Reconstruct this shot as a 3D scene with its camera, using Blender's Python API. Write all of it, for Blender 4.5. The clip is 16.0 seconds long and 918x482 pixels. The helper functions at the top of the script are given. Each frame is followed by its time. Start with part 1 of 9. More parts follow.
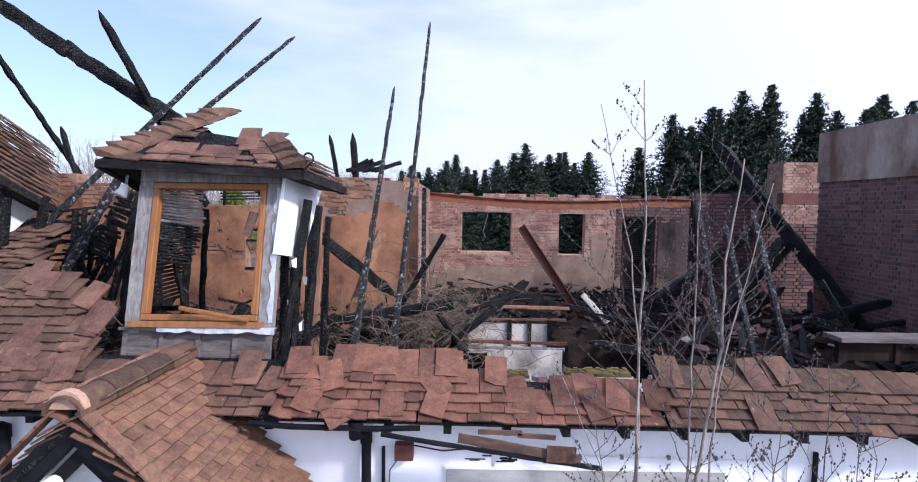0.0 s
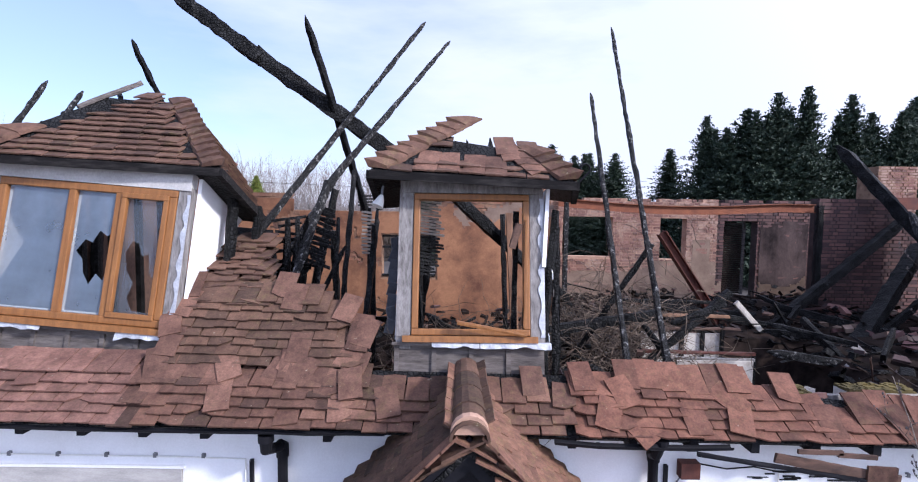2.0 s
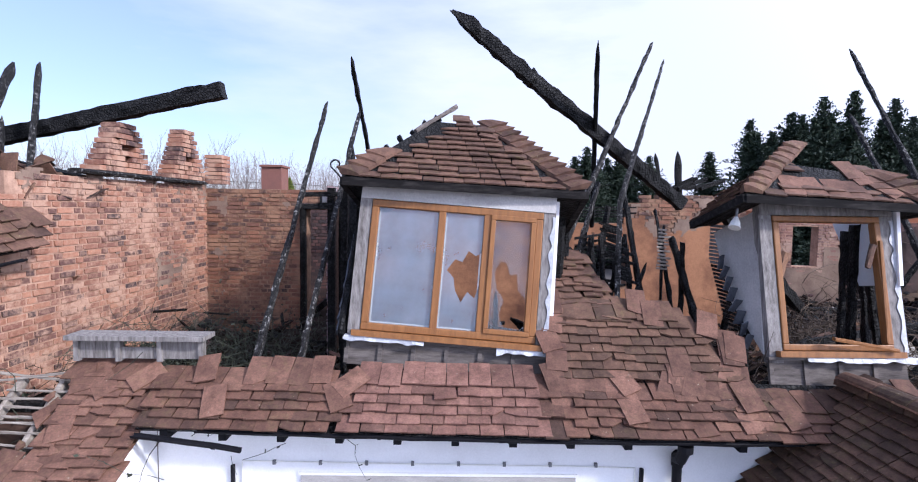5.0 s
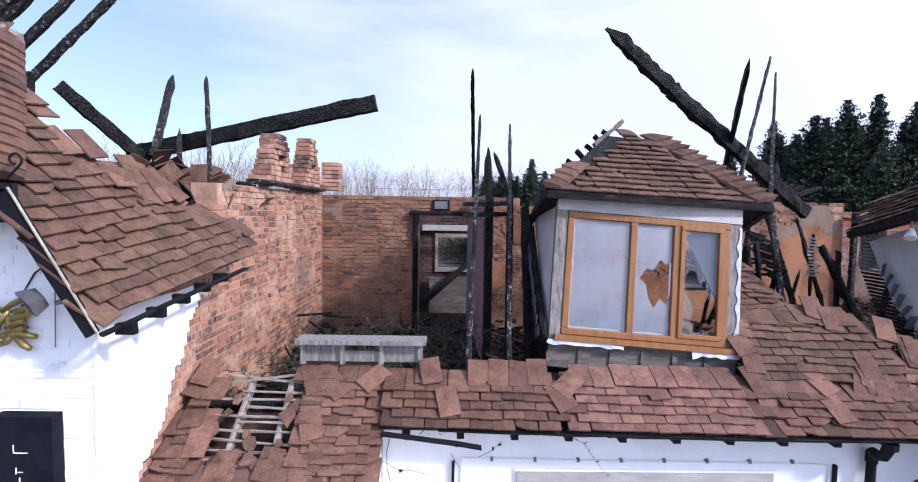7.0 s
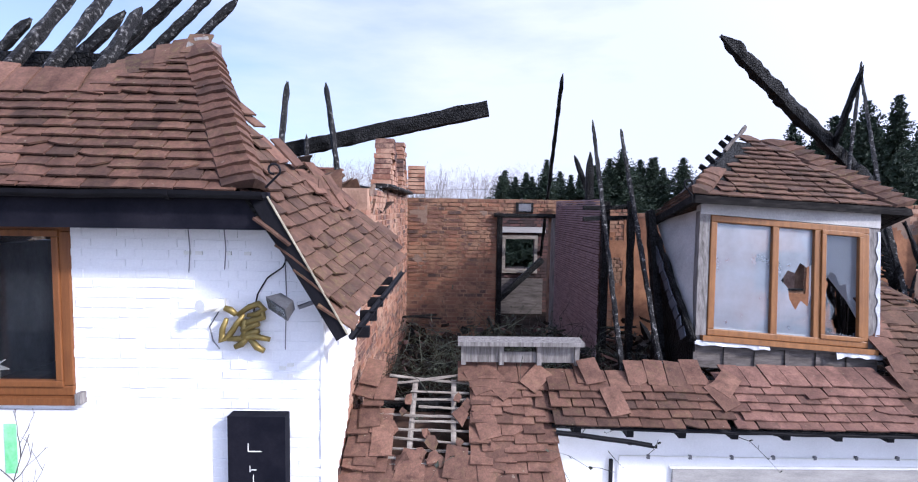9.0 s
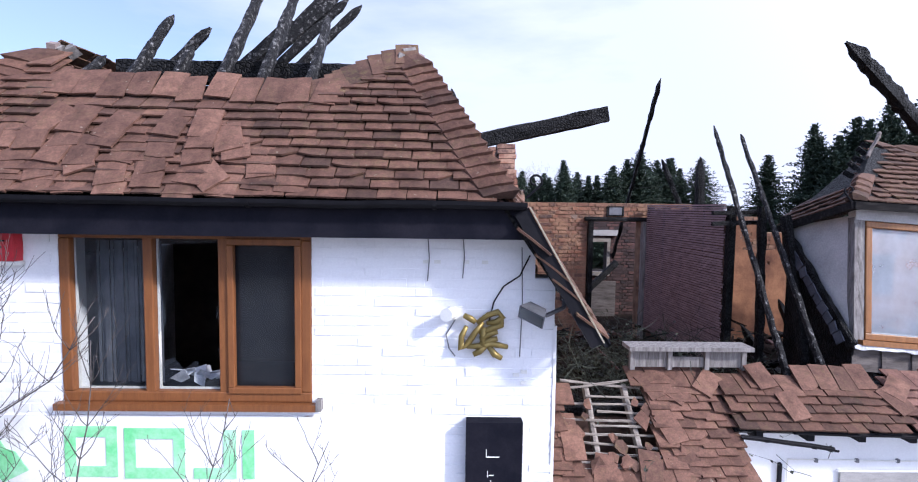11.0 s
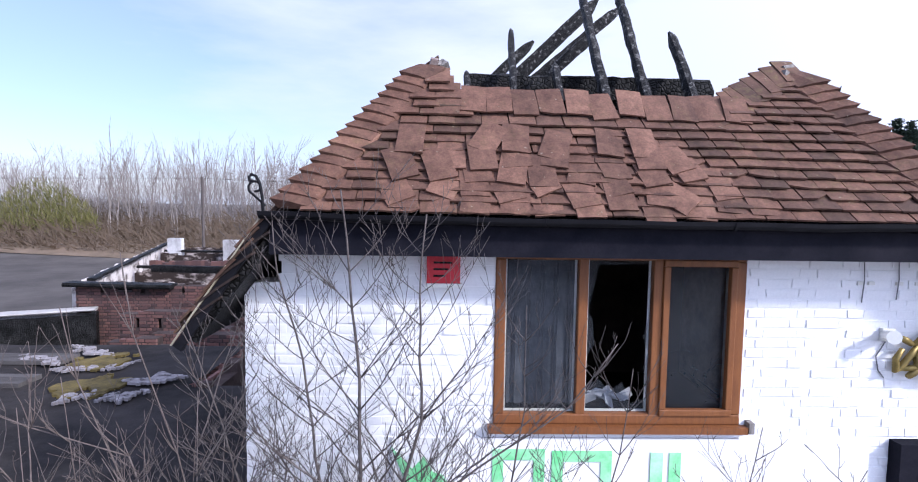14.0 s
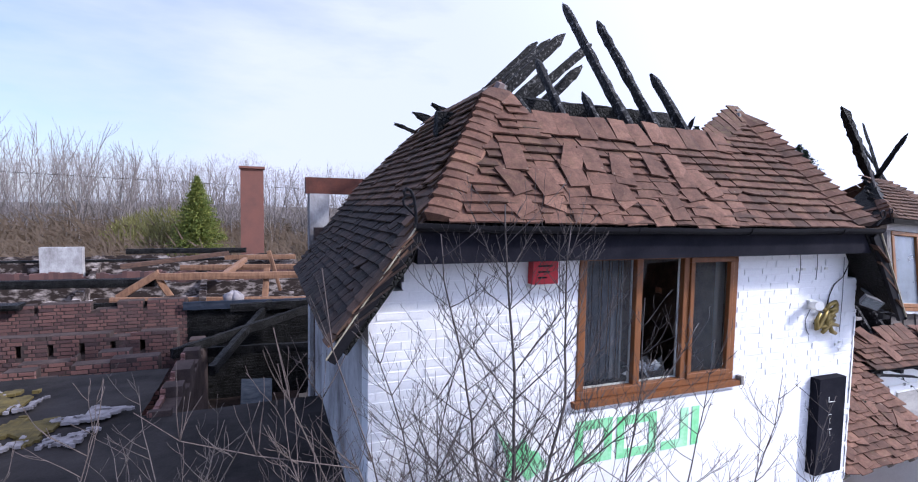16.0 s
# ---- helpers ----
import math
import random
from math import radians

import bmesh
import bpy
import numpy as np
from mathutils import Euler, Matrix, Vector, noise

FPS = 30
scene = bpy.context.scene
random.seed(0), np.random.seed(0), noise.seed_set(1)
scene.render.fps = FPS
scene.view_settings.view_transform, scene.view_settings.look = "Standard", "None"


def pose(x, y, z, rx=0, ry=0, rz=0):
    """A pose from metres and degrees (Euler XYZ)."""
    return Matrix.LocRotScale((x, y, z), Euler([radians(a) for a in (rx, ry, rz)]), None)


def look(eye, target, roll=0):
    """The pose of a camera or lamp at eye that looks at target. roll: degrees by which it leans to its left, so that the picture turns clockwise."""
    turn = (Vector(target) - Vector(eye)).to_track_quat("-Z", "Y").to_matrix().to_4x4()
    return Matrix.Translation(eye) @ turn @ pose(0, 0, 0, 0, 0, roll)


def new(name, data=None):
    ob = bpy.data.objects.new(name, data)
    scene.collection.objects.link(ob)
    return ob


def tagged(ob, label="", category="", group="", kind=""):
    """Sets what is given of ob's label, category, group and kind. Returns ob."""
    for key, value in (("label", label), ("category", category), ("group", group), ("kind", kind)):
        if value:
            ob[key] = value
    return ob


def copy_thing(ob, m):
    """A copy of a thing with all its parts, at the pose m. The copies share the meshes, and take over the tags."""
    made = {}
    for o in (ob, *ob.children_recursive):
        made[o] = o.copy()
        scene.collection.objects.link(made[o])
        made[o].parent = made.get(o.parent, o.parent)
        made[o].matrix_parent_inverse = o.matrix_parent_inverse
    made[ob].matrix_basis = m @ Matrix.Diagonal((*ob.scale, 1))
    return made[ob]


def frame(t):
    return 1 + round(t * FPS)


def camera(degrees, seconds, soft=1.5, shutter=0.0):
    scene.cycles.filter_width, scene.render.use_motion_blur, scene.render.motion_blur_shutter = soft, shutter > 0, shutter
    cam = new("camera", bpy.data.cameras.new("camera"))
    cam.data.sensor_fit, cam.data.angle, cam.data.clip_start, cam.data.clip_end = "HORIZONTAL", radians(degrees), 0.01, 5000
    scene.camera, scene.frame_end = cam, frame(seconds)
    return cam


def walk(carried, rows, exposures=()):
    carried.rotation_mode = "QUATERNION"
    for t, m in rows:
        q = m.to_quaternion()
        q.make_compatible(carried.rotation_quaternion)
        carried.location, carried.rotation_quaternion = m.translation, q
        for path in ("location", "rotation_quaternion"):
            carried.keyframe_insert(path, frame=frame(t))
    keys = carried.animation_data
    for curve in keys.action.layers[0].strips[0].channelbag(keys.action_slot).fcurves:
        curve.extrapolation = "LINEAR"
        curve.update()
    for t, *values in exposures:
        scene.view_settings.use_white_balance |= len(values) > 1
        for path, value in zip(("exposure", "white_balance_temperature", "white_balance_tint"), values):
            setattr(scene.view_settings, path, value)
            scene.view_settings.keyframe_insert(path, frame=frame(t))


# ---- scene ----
cam = camera(84.7, 16.0, 1.1)
METRES, EYE, TILT, LEAN, TURN = 14.3, 4.1, -3.69, -0.79, 0.0
ROWS = [
    (0.0, 0.0, 0.0, 0.0, 0.0, 0.0, -0.0),
    (0.5, -0.033, 0.0054, 0.0019, -0.01, -0.0, -0.05),
    (1.0, -0.0738, 0.0082, 0.0039, -0.03, -0.02, -0.05),
    (1.5, -0.1085, 0.0084, 0.0054, -0.09, -0.02, -0.08),
    (2.0, -0.1488, 0.0065, 0.0069, -0.16, -0.02, -0.04),
    (2.5, -0.1817, 0.0052, 0.0083, -0.23, -0.04, -0.04),
    (3.0, -0.2204, 0.0031, 0.0095, -0.32, 0.01, -0.02),
    (3.5, -0.2522, 0.0005, 0.0115, -0.34, -0.02, 0.02),
    (4.0, -0.2896, -0.0025, 0.0147, -0.41, -0.08, 0.02),
    (4.5, -0.3212, -0.0047, 0.0167, -0.45, -0.06, 0.03),
    (5.0, -0.3584, -0.0076, 0.0186, -0.5, -0.04, -0.0),
    (7.5, -0.5058, -0.0281, 0.0254, -0.75, -0.09, -0.05),
    (8.0, -0.5315, -0.0311, 0.0259, -0.78, -0.09, -0.02),
    (10.5, -0.6461, -0.0302, 0.0302, -0.89, -0.14, 0.04),
    (11.0, -0.6779, -0.0327, 0.0312, -0.92, -0.1, 0.07),
    (11.5, -0.7066, -0.0347, 0.0316, -1.0, 0.01, 0.12),
    (12.0, -0.7404, -0.0342, 0.034, -1.09, -0.07, 0.11),
    (12.5, -0.7688, -0.033, 0.0353, -1.19, -0.04, 0.11),
    (13.0, -0.8034, -0.0306, 0.0372, -1.31, -0.06, 0.08),
    (13.5, -0.8323, -0.0286, 0.0395, -1.21, -0.16, 0.04),
    (14.0, -0.8689, -0.0268, 0.0414, -1.33, -0.3, 0.02),
    (14.5, -0.8993, -0.0256, 0.0425, -1.93, -0.2, 0.05),
    (15.0, -0.9341, -0.0249, 0.0445, -5.78, -0.23, 0.23),
    (15.5, -0.9633, -0.025, 0.0457, -12.56, -0.33, 0.55),
    (16.0, -0.9955, -0.028, 0.0469, -20.84, -0.66, 1.07),
]
walk(cam, [(t, pose(0, 0, EYE, TILT, LEAN, TURN) @ pose(METRES * x, METRES * y, METRES * z, 90 + pitch, roll, yaw)) for t, x, y, z, yaw, pitch, roll in ROWS],
     [(0.0, 0.36, 5800, 17), (14.6, 0.36, 5800, 17), (16.0, 0.22, 5800, 17)])

# ---- world and sun ----
SUN = Vector((1.6, -1.0, 1.24)).normalized()
world = bpy.data.worlds.new("sky")
scene.world = world
world.use_nodes = True
wt = world.node_tree
wt.nodes.clear()
w_out = wt.nodes.new("ShaderNodeOutputWorld")
w_bg = wt.nodes.new("ShaderNodeBackground")
w_sky = wt.nodes.new("ShaderNodeTexSky")
w_sky.sky_type = "NISHITA"
w_sky.sun_disc = False
w_sky.sun_elevation = math.asin(SUN.z)
w_sky.sun_rotation = math.atan2(SUN.x, SUN.y)
w_sky.dust_density = 1.2
w_sky.air_density = 1.15
w_co = wt.nodes.new("ShaderNodeTexCoord")
w_map = wt.nodes.new("ShaderNodeMapping")
w_map.inputs["Scale"].default_value = (1.0, 1.0, 4.0)
w_map.inputs["Rotation"].default_value = (0.0, 0.25, 0.4)
w_noise = wt.nodes.new("ShaderNodeTexNoise")
w_noise.inputs["Scale"].default_value = 1.4
w_noise.inputs["Detail"].default_value = 7.0
w_noise.inputs["Roughness"].default_value = 0.55
w_ramp = wt.nodes.new("ShaderNodeValToRGB")
w_ramp.color_ramp.elements[0].position = 0.30
w_ramp.color_ramp.elements[0].color = (0.26, 0.26, 0.26, 1)
w_ramp.color_ramp.elements[1].position = 0.62
w_ramp.color_ramp.elements[1].color = (0.95, 0.95, 0.95, 1)
w_mix = wt.nodes.new("ShaderNodeMixRGB")
w_mix.inputs["Color2"].default_value = (7.3, 7.7, 9.1, 1)
wt.links.new(w_co.outputs["Generated"], w_map.inputs["Vector"])
wt.links.new(w_map.outputs["Vector"], w_noise.inputs["Vector"])
w_sep = wt.nodes.new("ShaderNodeSeparateXYZ")
w_lean = wt.nodes.new("ShaderNodeMath")
w_lean.operation = "MULTIPLY_ADD"
w_lean.inputs[1].default_value = 0.40
wt.links.new(w_co.outputs["Generated"], w_sep.inputs["Vector"])
wt.links.new(w_sep.outputs["X"], w_lean.inputs[0])
wt.links.new(w_noise.outputs["Fac"], w_lean.inputs[2])
wt.links.new(w_lean.outputs[0], w_ramp.inputs["Fac"])
wt.links.new(w_ramp.outputs["Color"], w_mix.inputs["Fac"])
w_tint = wt.nodes.new("ShaderNodeMixRGB")
w_tint.blend_type = "MULTIPLY"
w_tint.inputs["Fac"].default_value = 1.0
w_tint.inputs["Color2"].default_value = (1.17, 1.27, 1.64, 1)
wt.links.new(w_sky.outputs["Color"], w_tint.inputs["Color1"])
wt.links.new(w_tint.outputs["Color"], w_mix.inputs["Color1"])
wt.links.new(w_mix.outputs["Color"], w_bg.inputs["Color"])
wt.links.new(w_bg.outputs["Background"], w_out.inputs["Surface"])
w_dot = wt.nodes.new("ShaderNodeVectorMath")
w_dot.operation = "DOT_PRODUCT"
w_dot.inputs[1].default_value = SUN
w_pos = wt.nodes.new("ShaderNodeMath")
w_pos.operation = "MAXIMUM"
w_pos.inputs[1].default_value = 0.0
w_pow = wt.nodes.new("ShaderNodeMath")
w_pow.operation = "POWER"
w_pow.inputs[1].default_value = 1.6
w_str = wt.nodes.new("ShaderNodeMath")
w_str.operation = "MULTIPLY_ADD"
w_str.inputs[1].default_value = 0.155
w_str.inputs[2].default_value = 0.106
wt.links.new(w_co.outputs["Generated"], w_dot.inputs[0])
wt.links.new(w_dot.outputs["Value"], w_pos.inputs[0])
wt.links.new(w_pos.outputs[0], w_pow.inputs[0])
wt.links.new(w_pow.outputs[0], w_str.inputs[0])
wt.links.new(w_str.outputs[0], w_bg.inputs["Strength"])

sun_data = bpy.data.lights.new("sun", "SUN")
sun_data.energy = 4.1
sun_data.angle = radians(5.0)
sun_data.color = (1.0, 0.95, 0.87)
sun = new("sun", sun_data)
sun.matrix_world = look(SUN * 60, (0, 0, 0))


# ---- materials ----
def material(name, rough=0.8, metal=0.0):
    m = bpy.data.materials.new(name)
    m.use_nodes = True
    b = m.node_tree.nodes["Principled BSDF"]
    b.inputs["Roughness"].default_value = rough
    b.inputs["Metallic"].default_value = metal
    return m, m.node_tree, b


def node(t, kind, **values):
    n = t.nodes.new(kind)
    for k, v in values.items():
        n.inputs[k.replace("_", " ")].default_value = v
    return n


def ramp(t, source, stops):
    r = t.nodes.new("ShaderNodeValToRGB")
    while len(r.color_ramp.elements) < len(stops):
        r.color_ramp.elements.new(0.5)
    for e, (p, c) in zip(r.color_ramp.elements, stops):
        e.position = p
        e.color = (*c, 1) if len(c) == 3 else c
    t.links.new(source, r.inputs["Fac"])
    return r.outputs["Color"]


def mix(t, fac, a, b, mode="MIX"):
    n = t.nodes.new("ShaderNodeMixRGB")
    n.blend_type = mode
    for key, v in (("Fac", fac), ("Color1", a), ("Color2", b)):
        if isinstance(v, bpy.types.NodeSocket):
            t.links.new(v, n.inputs[key])
        elif key == "Fac":
            n.inputs[key].default_value = v
        else:
            n.inputs[key].default_value = (*v, 1)
    return n.outputs["Color"]


def coords(t, kind="Object", scale=(1, 1, 1)):
    c = t.nodes.new("ShaderNodeTexCoord")
    m = node(t, "ShaderNodeMapping", Scale=scale)
    t.links.new(c.outputs[kind], m.inputs["Vector"])
    return m.outputs["Vector"]


def world_coords(t, scale=(1, 1, 1)):
    g = t.nodes.new("ShaderNodeNewGeometry")
    m = node(t, "ShaderNodeMapping", Scale=scale)
    t.links.new(g.outputs["Position"], m.inputs["Vector"])
    return m.outputs["Vector"]


def noise_of(t, vec, scale, detail=4.0, rough=0.55, out="Fac"):
    n = node(t, "ShaderNodeTexNoise", Scale=scale, Detail=detail, Roughness=rough)
    t.links.new(vec, n.inputs["Vector"])
    return n.outputs[out]


def bump(t, b, height, strength=0.4, distance=0.01):
    n = node(t, "ShaderNodeBump", Strength=strength, Distance=distance)
    t.links.new(height, n.inputs["Height"])
    t.links.new(n.outputs["Normal"], b.inputs["Normal"])


def chance(t):
    """A random number for each piece, whether an object or an island."""
    o = t.nodes.new("ShaderNodeObjectInfo")
    g = t.nodes.new("ShaderNodeNewGeometry")
    a = t.nodes.new("ShaderNodeMath")
    a.operation = "ADD"
    f = t.nodes.new("ShaderNodeMath")
    f.operation = "FRACT"
    t.links.new(o.outputs["Random"], a.inputs[0])
    t.links.new(g.outputs["Random Per Island"], a.inputs[1])
    t.links.new(a.outputs[0], f.inputs[0])
    return f.outputs[0]


def tile_material(name, stops, lichen=0.25, moss=(0.21, 0.19, 0.07)):
    m, t, b = material(name, 0.85)
    v = world_coords(t)
    base = ramp(t, chance(t), stops)
    fine = noise_of(t, v, 70, 6, 0.7)
    big = noise_of(t, v, 7.0, 6, 0.65)
    c = mix(t, 0.45, base, ramp(t, fine, [(0.25, (0.15, 0.15, 0.15)), (0.72, (0.88, 0.84, 0.82))]), "OVERLAY")
    c = mix(t, 0.40, c, ramp(t, noise_of(t, v, 22, 4, 0.6), [(0.3, (0.28, 0.27, 0.27)), (0.7, (0.75, 0.73, 0.7))]), "OVERLAY")
    soot = ramp(t, big, [(0.40, (0, 0, 0)), (0.68, (0.75, 0.75, 0.75))])
    c = mix(t, soot, c, mix(t, 1.0, c, (0.42, 0.39, 0.40), "MULTIPLY"))
    patch = ramp(t, noise_of(t, v, 1.7, 3, 0.5), [(0.42, (0.25, 0.25, 0.25)), (0.62, (1, 1, 1))])
    lich = ramp(t, noise_of(t, v, 17, 7, 0.75), [(0.50, (0, 0, 0)), (0.68, (lichen * 2, lichen * 2, lichen * 2))])
    c = mix(t, mix(t, 1.0, lich, patch, "MULTIPLY"), c, moss)
    spot = ramp(t, noise_of(t, v, 34, 3, 0.5), [(0.71, (0, 0, 0)), (0.75, (0.55, 0.55, 0.55))])
    c = mix(t, spot, c, (0.34, 0.31, 0.28))
    c = mix(t, 1.0, c, (0.87, 0.83, 0.73), "MULTIPLY")
    b.inputs["Specular IOR Level"].default_value = 0.25
    t.links.new(c, b.inputs["Base Color"])
    bump(t, b, fine, 0.5, 0.004)
    return m


RED_TILE = [(0.0, (0.068, 0.042, 0.036)), (0.25, (0.118, 0.065, 0.053)), (0.6, (0.152, 0.083, 0.066)), (0.85, (0.104, 0.061, 0.051)), (1.0, (0.188, 0.106, 0.083))]
MAT_TILE = tile_material("clay_tile", RED_TILE, 0.10)
MAT_TILE_OLD = tile_material("weathered_tile", [(0.0, (0.075, 0.046, 0.040)), (0.35, (0.122, 0.070, 0.056)), (0.7, (0.15, 0.088, 0.070)), (1.0, (0.10, 0.061, 0.050))], 0.18)
MAT_TILE_LOOSE = tile_material("slipped_tile", [(0.0, (0.110, 0.062, 0.051)), (0.5, (0.160, 0.089, 0.072)), (1.0, (0.205, 0.116, 0.093))], 0.08)
MAT_TILE_MOSSY = tile_material("mossy_tile", [(0.0, (0.058, 0.036, 0.031)), (0.4, (0.105, 0.060, 0.050)), (0.8, (0.13, 0.075, 0.060)), (1.0, (0.082, 0.050, 0.042))], 0.22)
MAT_TILE_RED = tile_material("red_tile", [(0.0, (0.095, 0.050, 0.040)), (0.4, (0.16, 0.076, 0.058)), (0.8, (0.205, 0.100, 0.075)), (1.0, (0.13, 0.064, 0.050))], 0.08)
MAT_TILE_PINK = tile_material("pink_tile", [(0.0, (0.13, 0.075, 0.066)), (0.3, (0.19, 0.105, 0.092)), (0.7, (0.235, 0.132, 0.115)), (1.0, (0.165, 0.095, 0.083))], 0.06)
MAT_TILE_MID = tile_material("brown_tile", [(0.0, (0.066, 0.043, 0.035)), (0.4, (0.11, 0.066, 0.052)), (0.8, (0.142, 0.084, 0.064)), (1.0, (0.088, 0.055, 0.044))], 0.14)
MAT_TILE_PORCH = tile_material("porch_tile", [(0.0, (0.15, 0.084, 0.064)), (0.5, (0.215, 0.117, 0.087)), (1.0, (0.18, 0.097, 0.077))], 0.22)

# near-black: the west slope's shade put into the colour, also sooty loose tiles
MAT_TILE_SHADE_SOOT = tile_material("shaded_sooty_tile", [(0.0, (0.018, 0.014, 0.015)), (0.5, (0.034, 0.025, 0.025)), (1.0, (0.05, 0.033, 0.030))], 0.06)


def brick_material(name, stops, plaster=0.0, plaster_colour=(0.5, 0.38, 0.27), soot=0.4, smear=0.0):
    m, t, b = material(name, 0.9)
    v = world_coords(t)
    c = ramp(t, chance(t), stops)
    fine = noise_of(t, v, 45, 6, 0.7)
    c = mix(t, 0.45, c, ramp(t, fine, [(0.25, (0.3, 0.3, 0.3)), (0.75, (0.8, 0.78, 0.77))]), "OVERLAY")
    s = ramp(t, noise_of(t, v, 1.3, 5, 0.6), [(0.45, (0, 0, 0)), (0.7, (soot, soot, soot))])
    c = mix(t, s, c, (0.05, 0.04, 0.04))
    if plaster:
        p = ramp(t, noise_of(t, v, 2.6, 8, 0.7), [(0.52 - 0.1 * plaster, (0, 0, 0)), (0.60 - 0.06 * plaster, (0.85, 0.85, 0.85))])
        c = mix(t, p, c, plaster_colour)
    if smear:
        c = mix(t, ramp(t, noise_of(t, v, 17, 6, 0.7), [(0.47, (0, 0, 0)), (0.60, (smear, smear, smear))]), c, plaster_colour)
    t.links.new(c, b.inputs["Base Color"])
    bump(t, b, fine, 0.6, 0.006)
    return m


MAT_BRICK = brick_material("red_brick", [(0.0, (0.05, 0.030, 0.029)), (0.18, (0.12, 0.055, 0.042)), (0.5, (0.235, 0.102, 0.062)), (0.8, (0.34, 0.165, 0.102)), (1.0, (0.17, 0.072, 0.050))], 0.12, (0.42, 0.26, 0.18), 0.4, 0.35)
MAT_BRICK_BACK = brick_material("brown_red_brick", [(0.0, (0.042, 0.027, 0.024)), (0.3, (0.135, 0.058, 0.038)), (0.7, (0.235, 0.105, 0.060)), (1.0, (0.09, 0.043, 0.032))], 0.16, (0.27, 0.15, 0.088), 0.6, 0.35)
MAT_BRICK_DARK = brick_material("sooty_brick", [(0.0, (0.05, 0.028, 0.028)), (0.4, (0.10, 0.048, 0.043)), (0.8, (0.14, 0.068, 0.057)), (1.0, (0.075, 0.038, 0.036))], 0.0, (0.40, 0.31, 0.25), 0.45)
MAT_BRICK_SOOT = brick_material("burnt_brick", [(0.0, (0.026, 0.018, 0.018)), (0.4, (0.055, 0.029, 0.026)), (0.8, (0.10, 0.046, 0.039)), (1.0, (0.04, 0.024, 0.023))], 0.0, (0.16, 0.11, 0.09), 0.15)
MAT_BRICK_GABLE = brick_material("dull_purple_brick", [(0.0, (0.075, 0.040, 0.036)), (0.4, (0.15, 0.068, 0.057)), (0.8, (0.20, 0.098, 0.078)), (1.0, (0.115, 0.052, 0.045))], 0.0, (0.4, 0.3, 0.25), 0.25)
MAT_BRICK_PINK = brick_material("pink_brick", [(0.0, (0.095, 0.046, 0.039)), (0.4, (0.18, 0.082, 0.066)), (0.8, (0.235, 0.118, 0.085)), (1.0, (0.13, 0.058, 0.046))], 0.2, (0.36, 0.24, 0.18), 0.5, 0.3)


def plain_material(name, a, c2, rough=0.8, scale=8.0, metal=0.0, relief=0.3, stretch=(1, 1, 1), fine_scale=60.0, low=0.35, high=0.7, spec=0.3):
    m, t, b = material(name, rough, metal)
    b.inputs["Specular IOR Level"].default_value = spec
    v = coords(t, "Object", stretch)
    n = noise_of(t, v, scale, 7, 0.65)
    f = noise_of(t, v, fine_scale, 5, 0.7)
    c = ramp(t, n, [(low, a), (high, c2)])
    c = mix(t, 0.35, c, ramp(t, f, [(0.25, (0.25, 0.25, 0.25)), (0.75, (0.8, 0.8, 0.8))]), "OVERLAY")
    t.links.new(c, b.inputs["Base Color"])
    bump(t, b, f, relief, 0.005)
    return m


MAT_BRICK_CHIMNEY = brick_material("chimney_brick", [(0.0, (0.17, 0.072, 0.053)), (1.0, (0.17, 0.072, 0.053))], 0.0, (0.4, 0.3, 0.2), 0.3)
MAT_MORTAR = plain_material("mortar", (0.44, 0.28, 0.20), (0.22, 0.13, 0.092), 0.95, 6, spec=0.1)
MAT_MORTAR_BACK = plain_material("brown_mortar", (0.30, 0.185, 0.12), (0.10, 0.058, 0.04), 0.95, 5, spec=0.1)
MAT_MORTAR_GABLE = plain_material("dull_mortar", (0.25, 0.20, 0.185), (0.16, 0.125, 0.115), 0.95, 4, spec=0.1)
MAT_MORTAR_DARK = plain_material("sooty_mortar", (0.075, 0.055, 0.05), (0.035, 0.026, 0.024), 0.95, 4, spec=0.1)
MAT_WHITE = plain_material("white_masonry_paint", (0.80, 0.80, 0.81), (0.72, 0.72, 0.73), 0.75, 3.0, 0, 0.25)
MAT_RENDER = plain_material("white_render", (0.81, 0.81, 0.815), (0.71, 0.705, 0.70), 0.85, 2.2, 0, 0.25)
MAT_PLASTER = plain_material("scorched_orange_plaster", (0.31, 0.15, 0.08), (0.11, 0.05, 0.032), 0.9, 1.8, 0, 0.3, low=0.36, high=0.64, spec=0.15)
MAT_PLASTER_PALE = plain_material("pale_plaster", (0.235, 0.165, 0.122), (0.13, 0.084, 0.064), 0.9, 3.0, 0, 0.35)
MAT_PLASTER_GREY = plain_material("stained_cement_render", (0.40, 0.32, 0.26), (0.15, 0.09, 0.06), 0.9, 1.2, 0, 0.4, (1, 1, 0.5), 30, 0.40, 0.62, 0.1)
MAT_BLACK = plain_material("black_gloss_paint", (0.006, 0.006, 0.008), (0.012, 0.0115, 0.014), 0.6, 5, 0, 0.15, spec=0.12)
MAT_FASCIA = plain_material("dark_fascia_board", (0.006, 0.0065, 0.011), (0.017, 0.016, 0.022), 0.85, 4, 0, 0.15, spec=0.08)
MAT_SCORCHED = plain_material("scorched_eaves_board", (0.010, 0.009, 0.009), (0.045, 0.040, 0.037), 0.85, 5, 0, 0.5, (1, 6, 6), 40, 0.48, 0.74, 0.1)
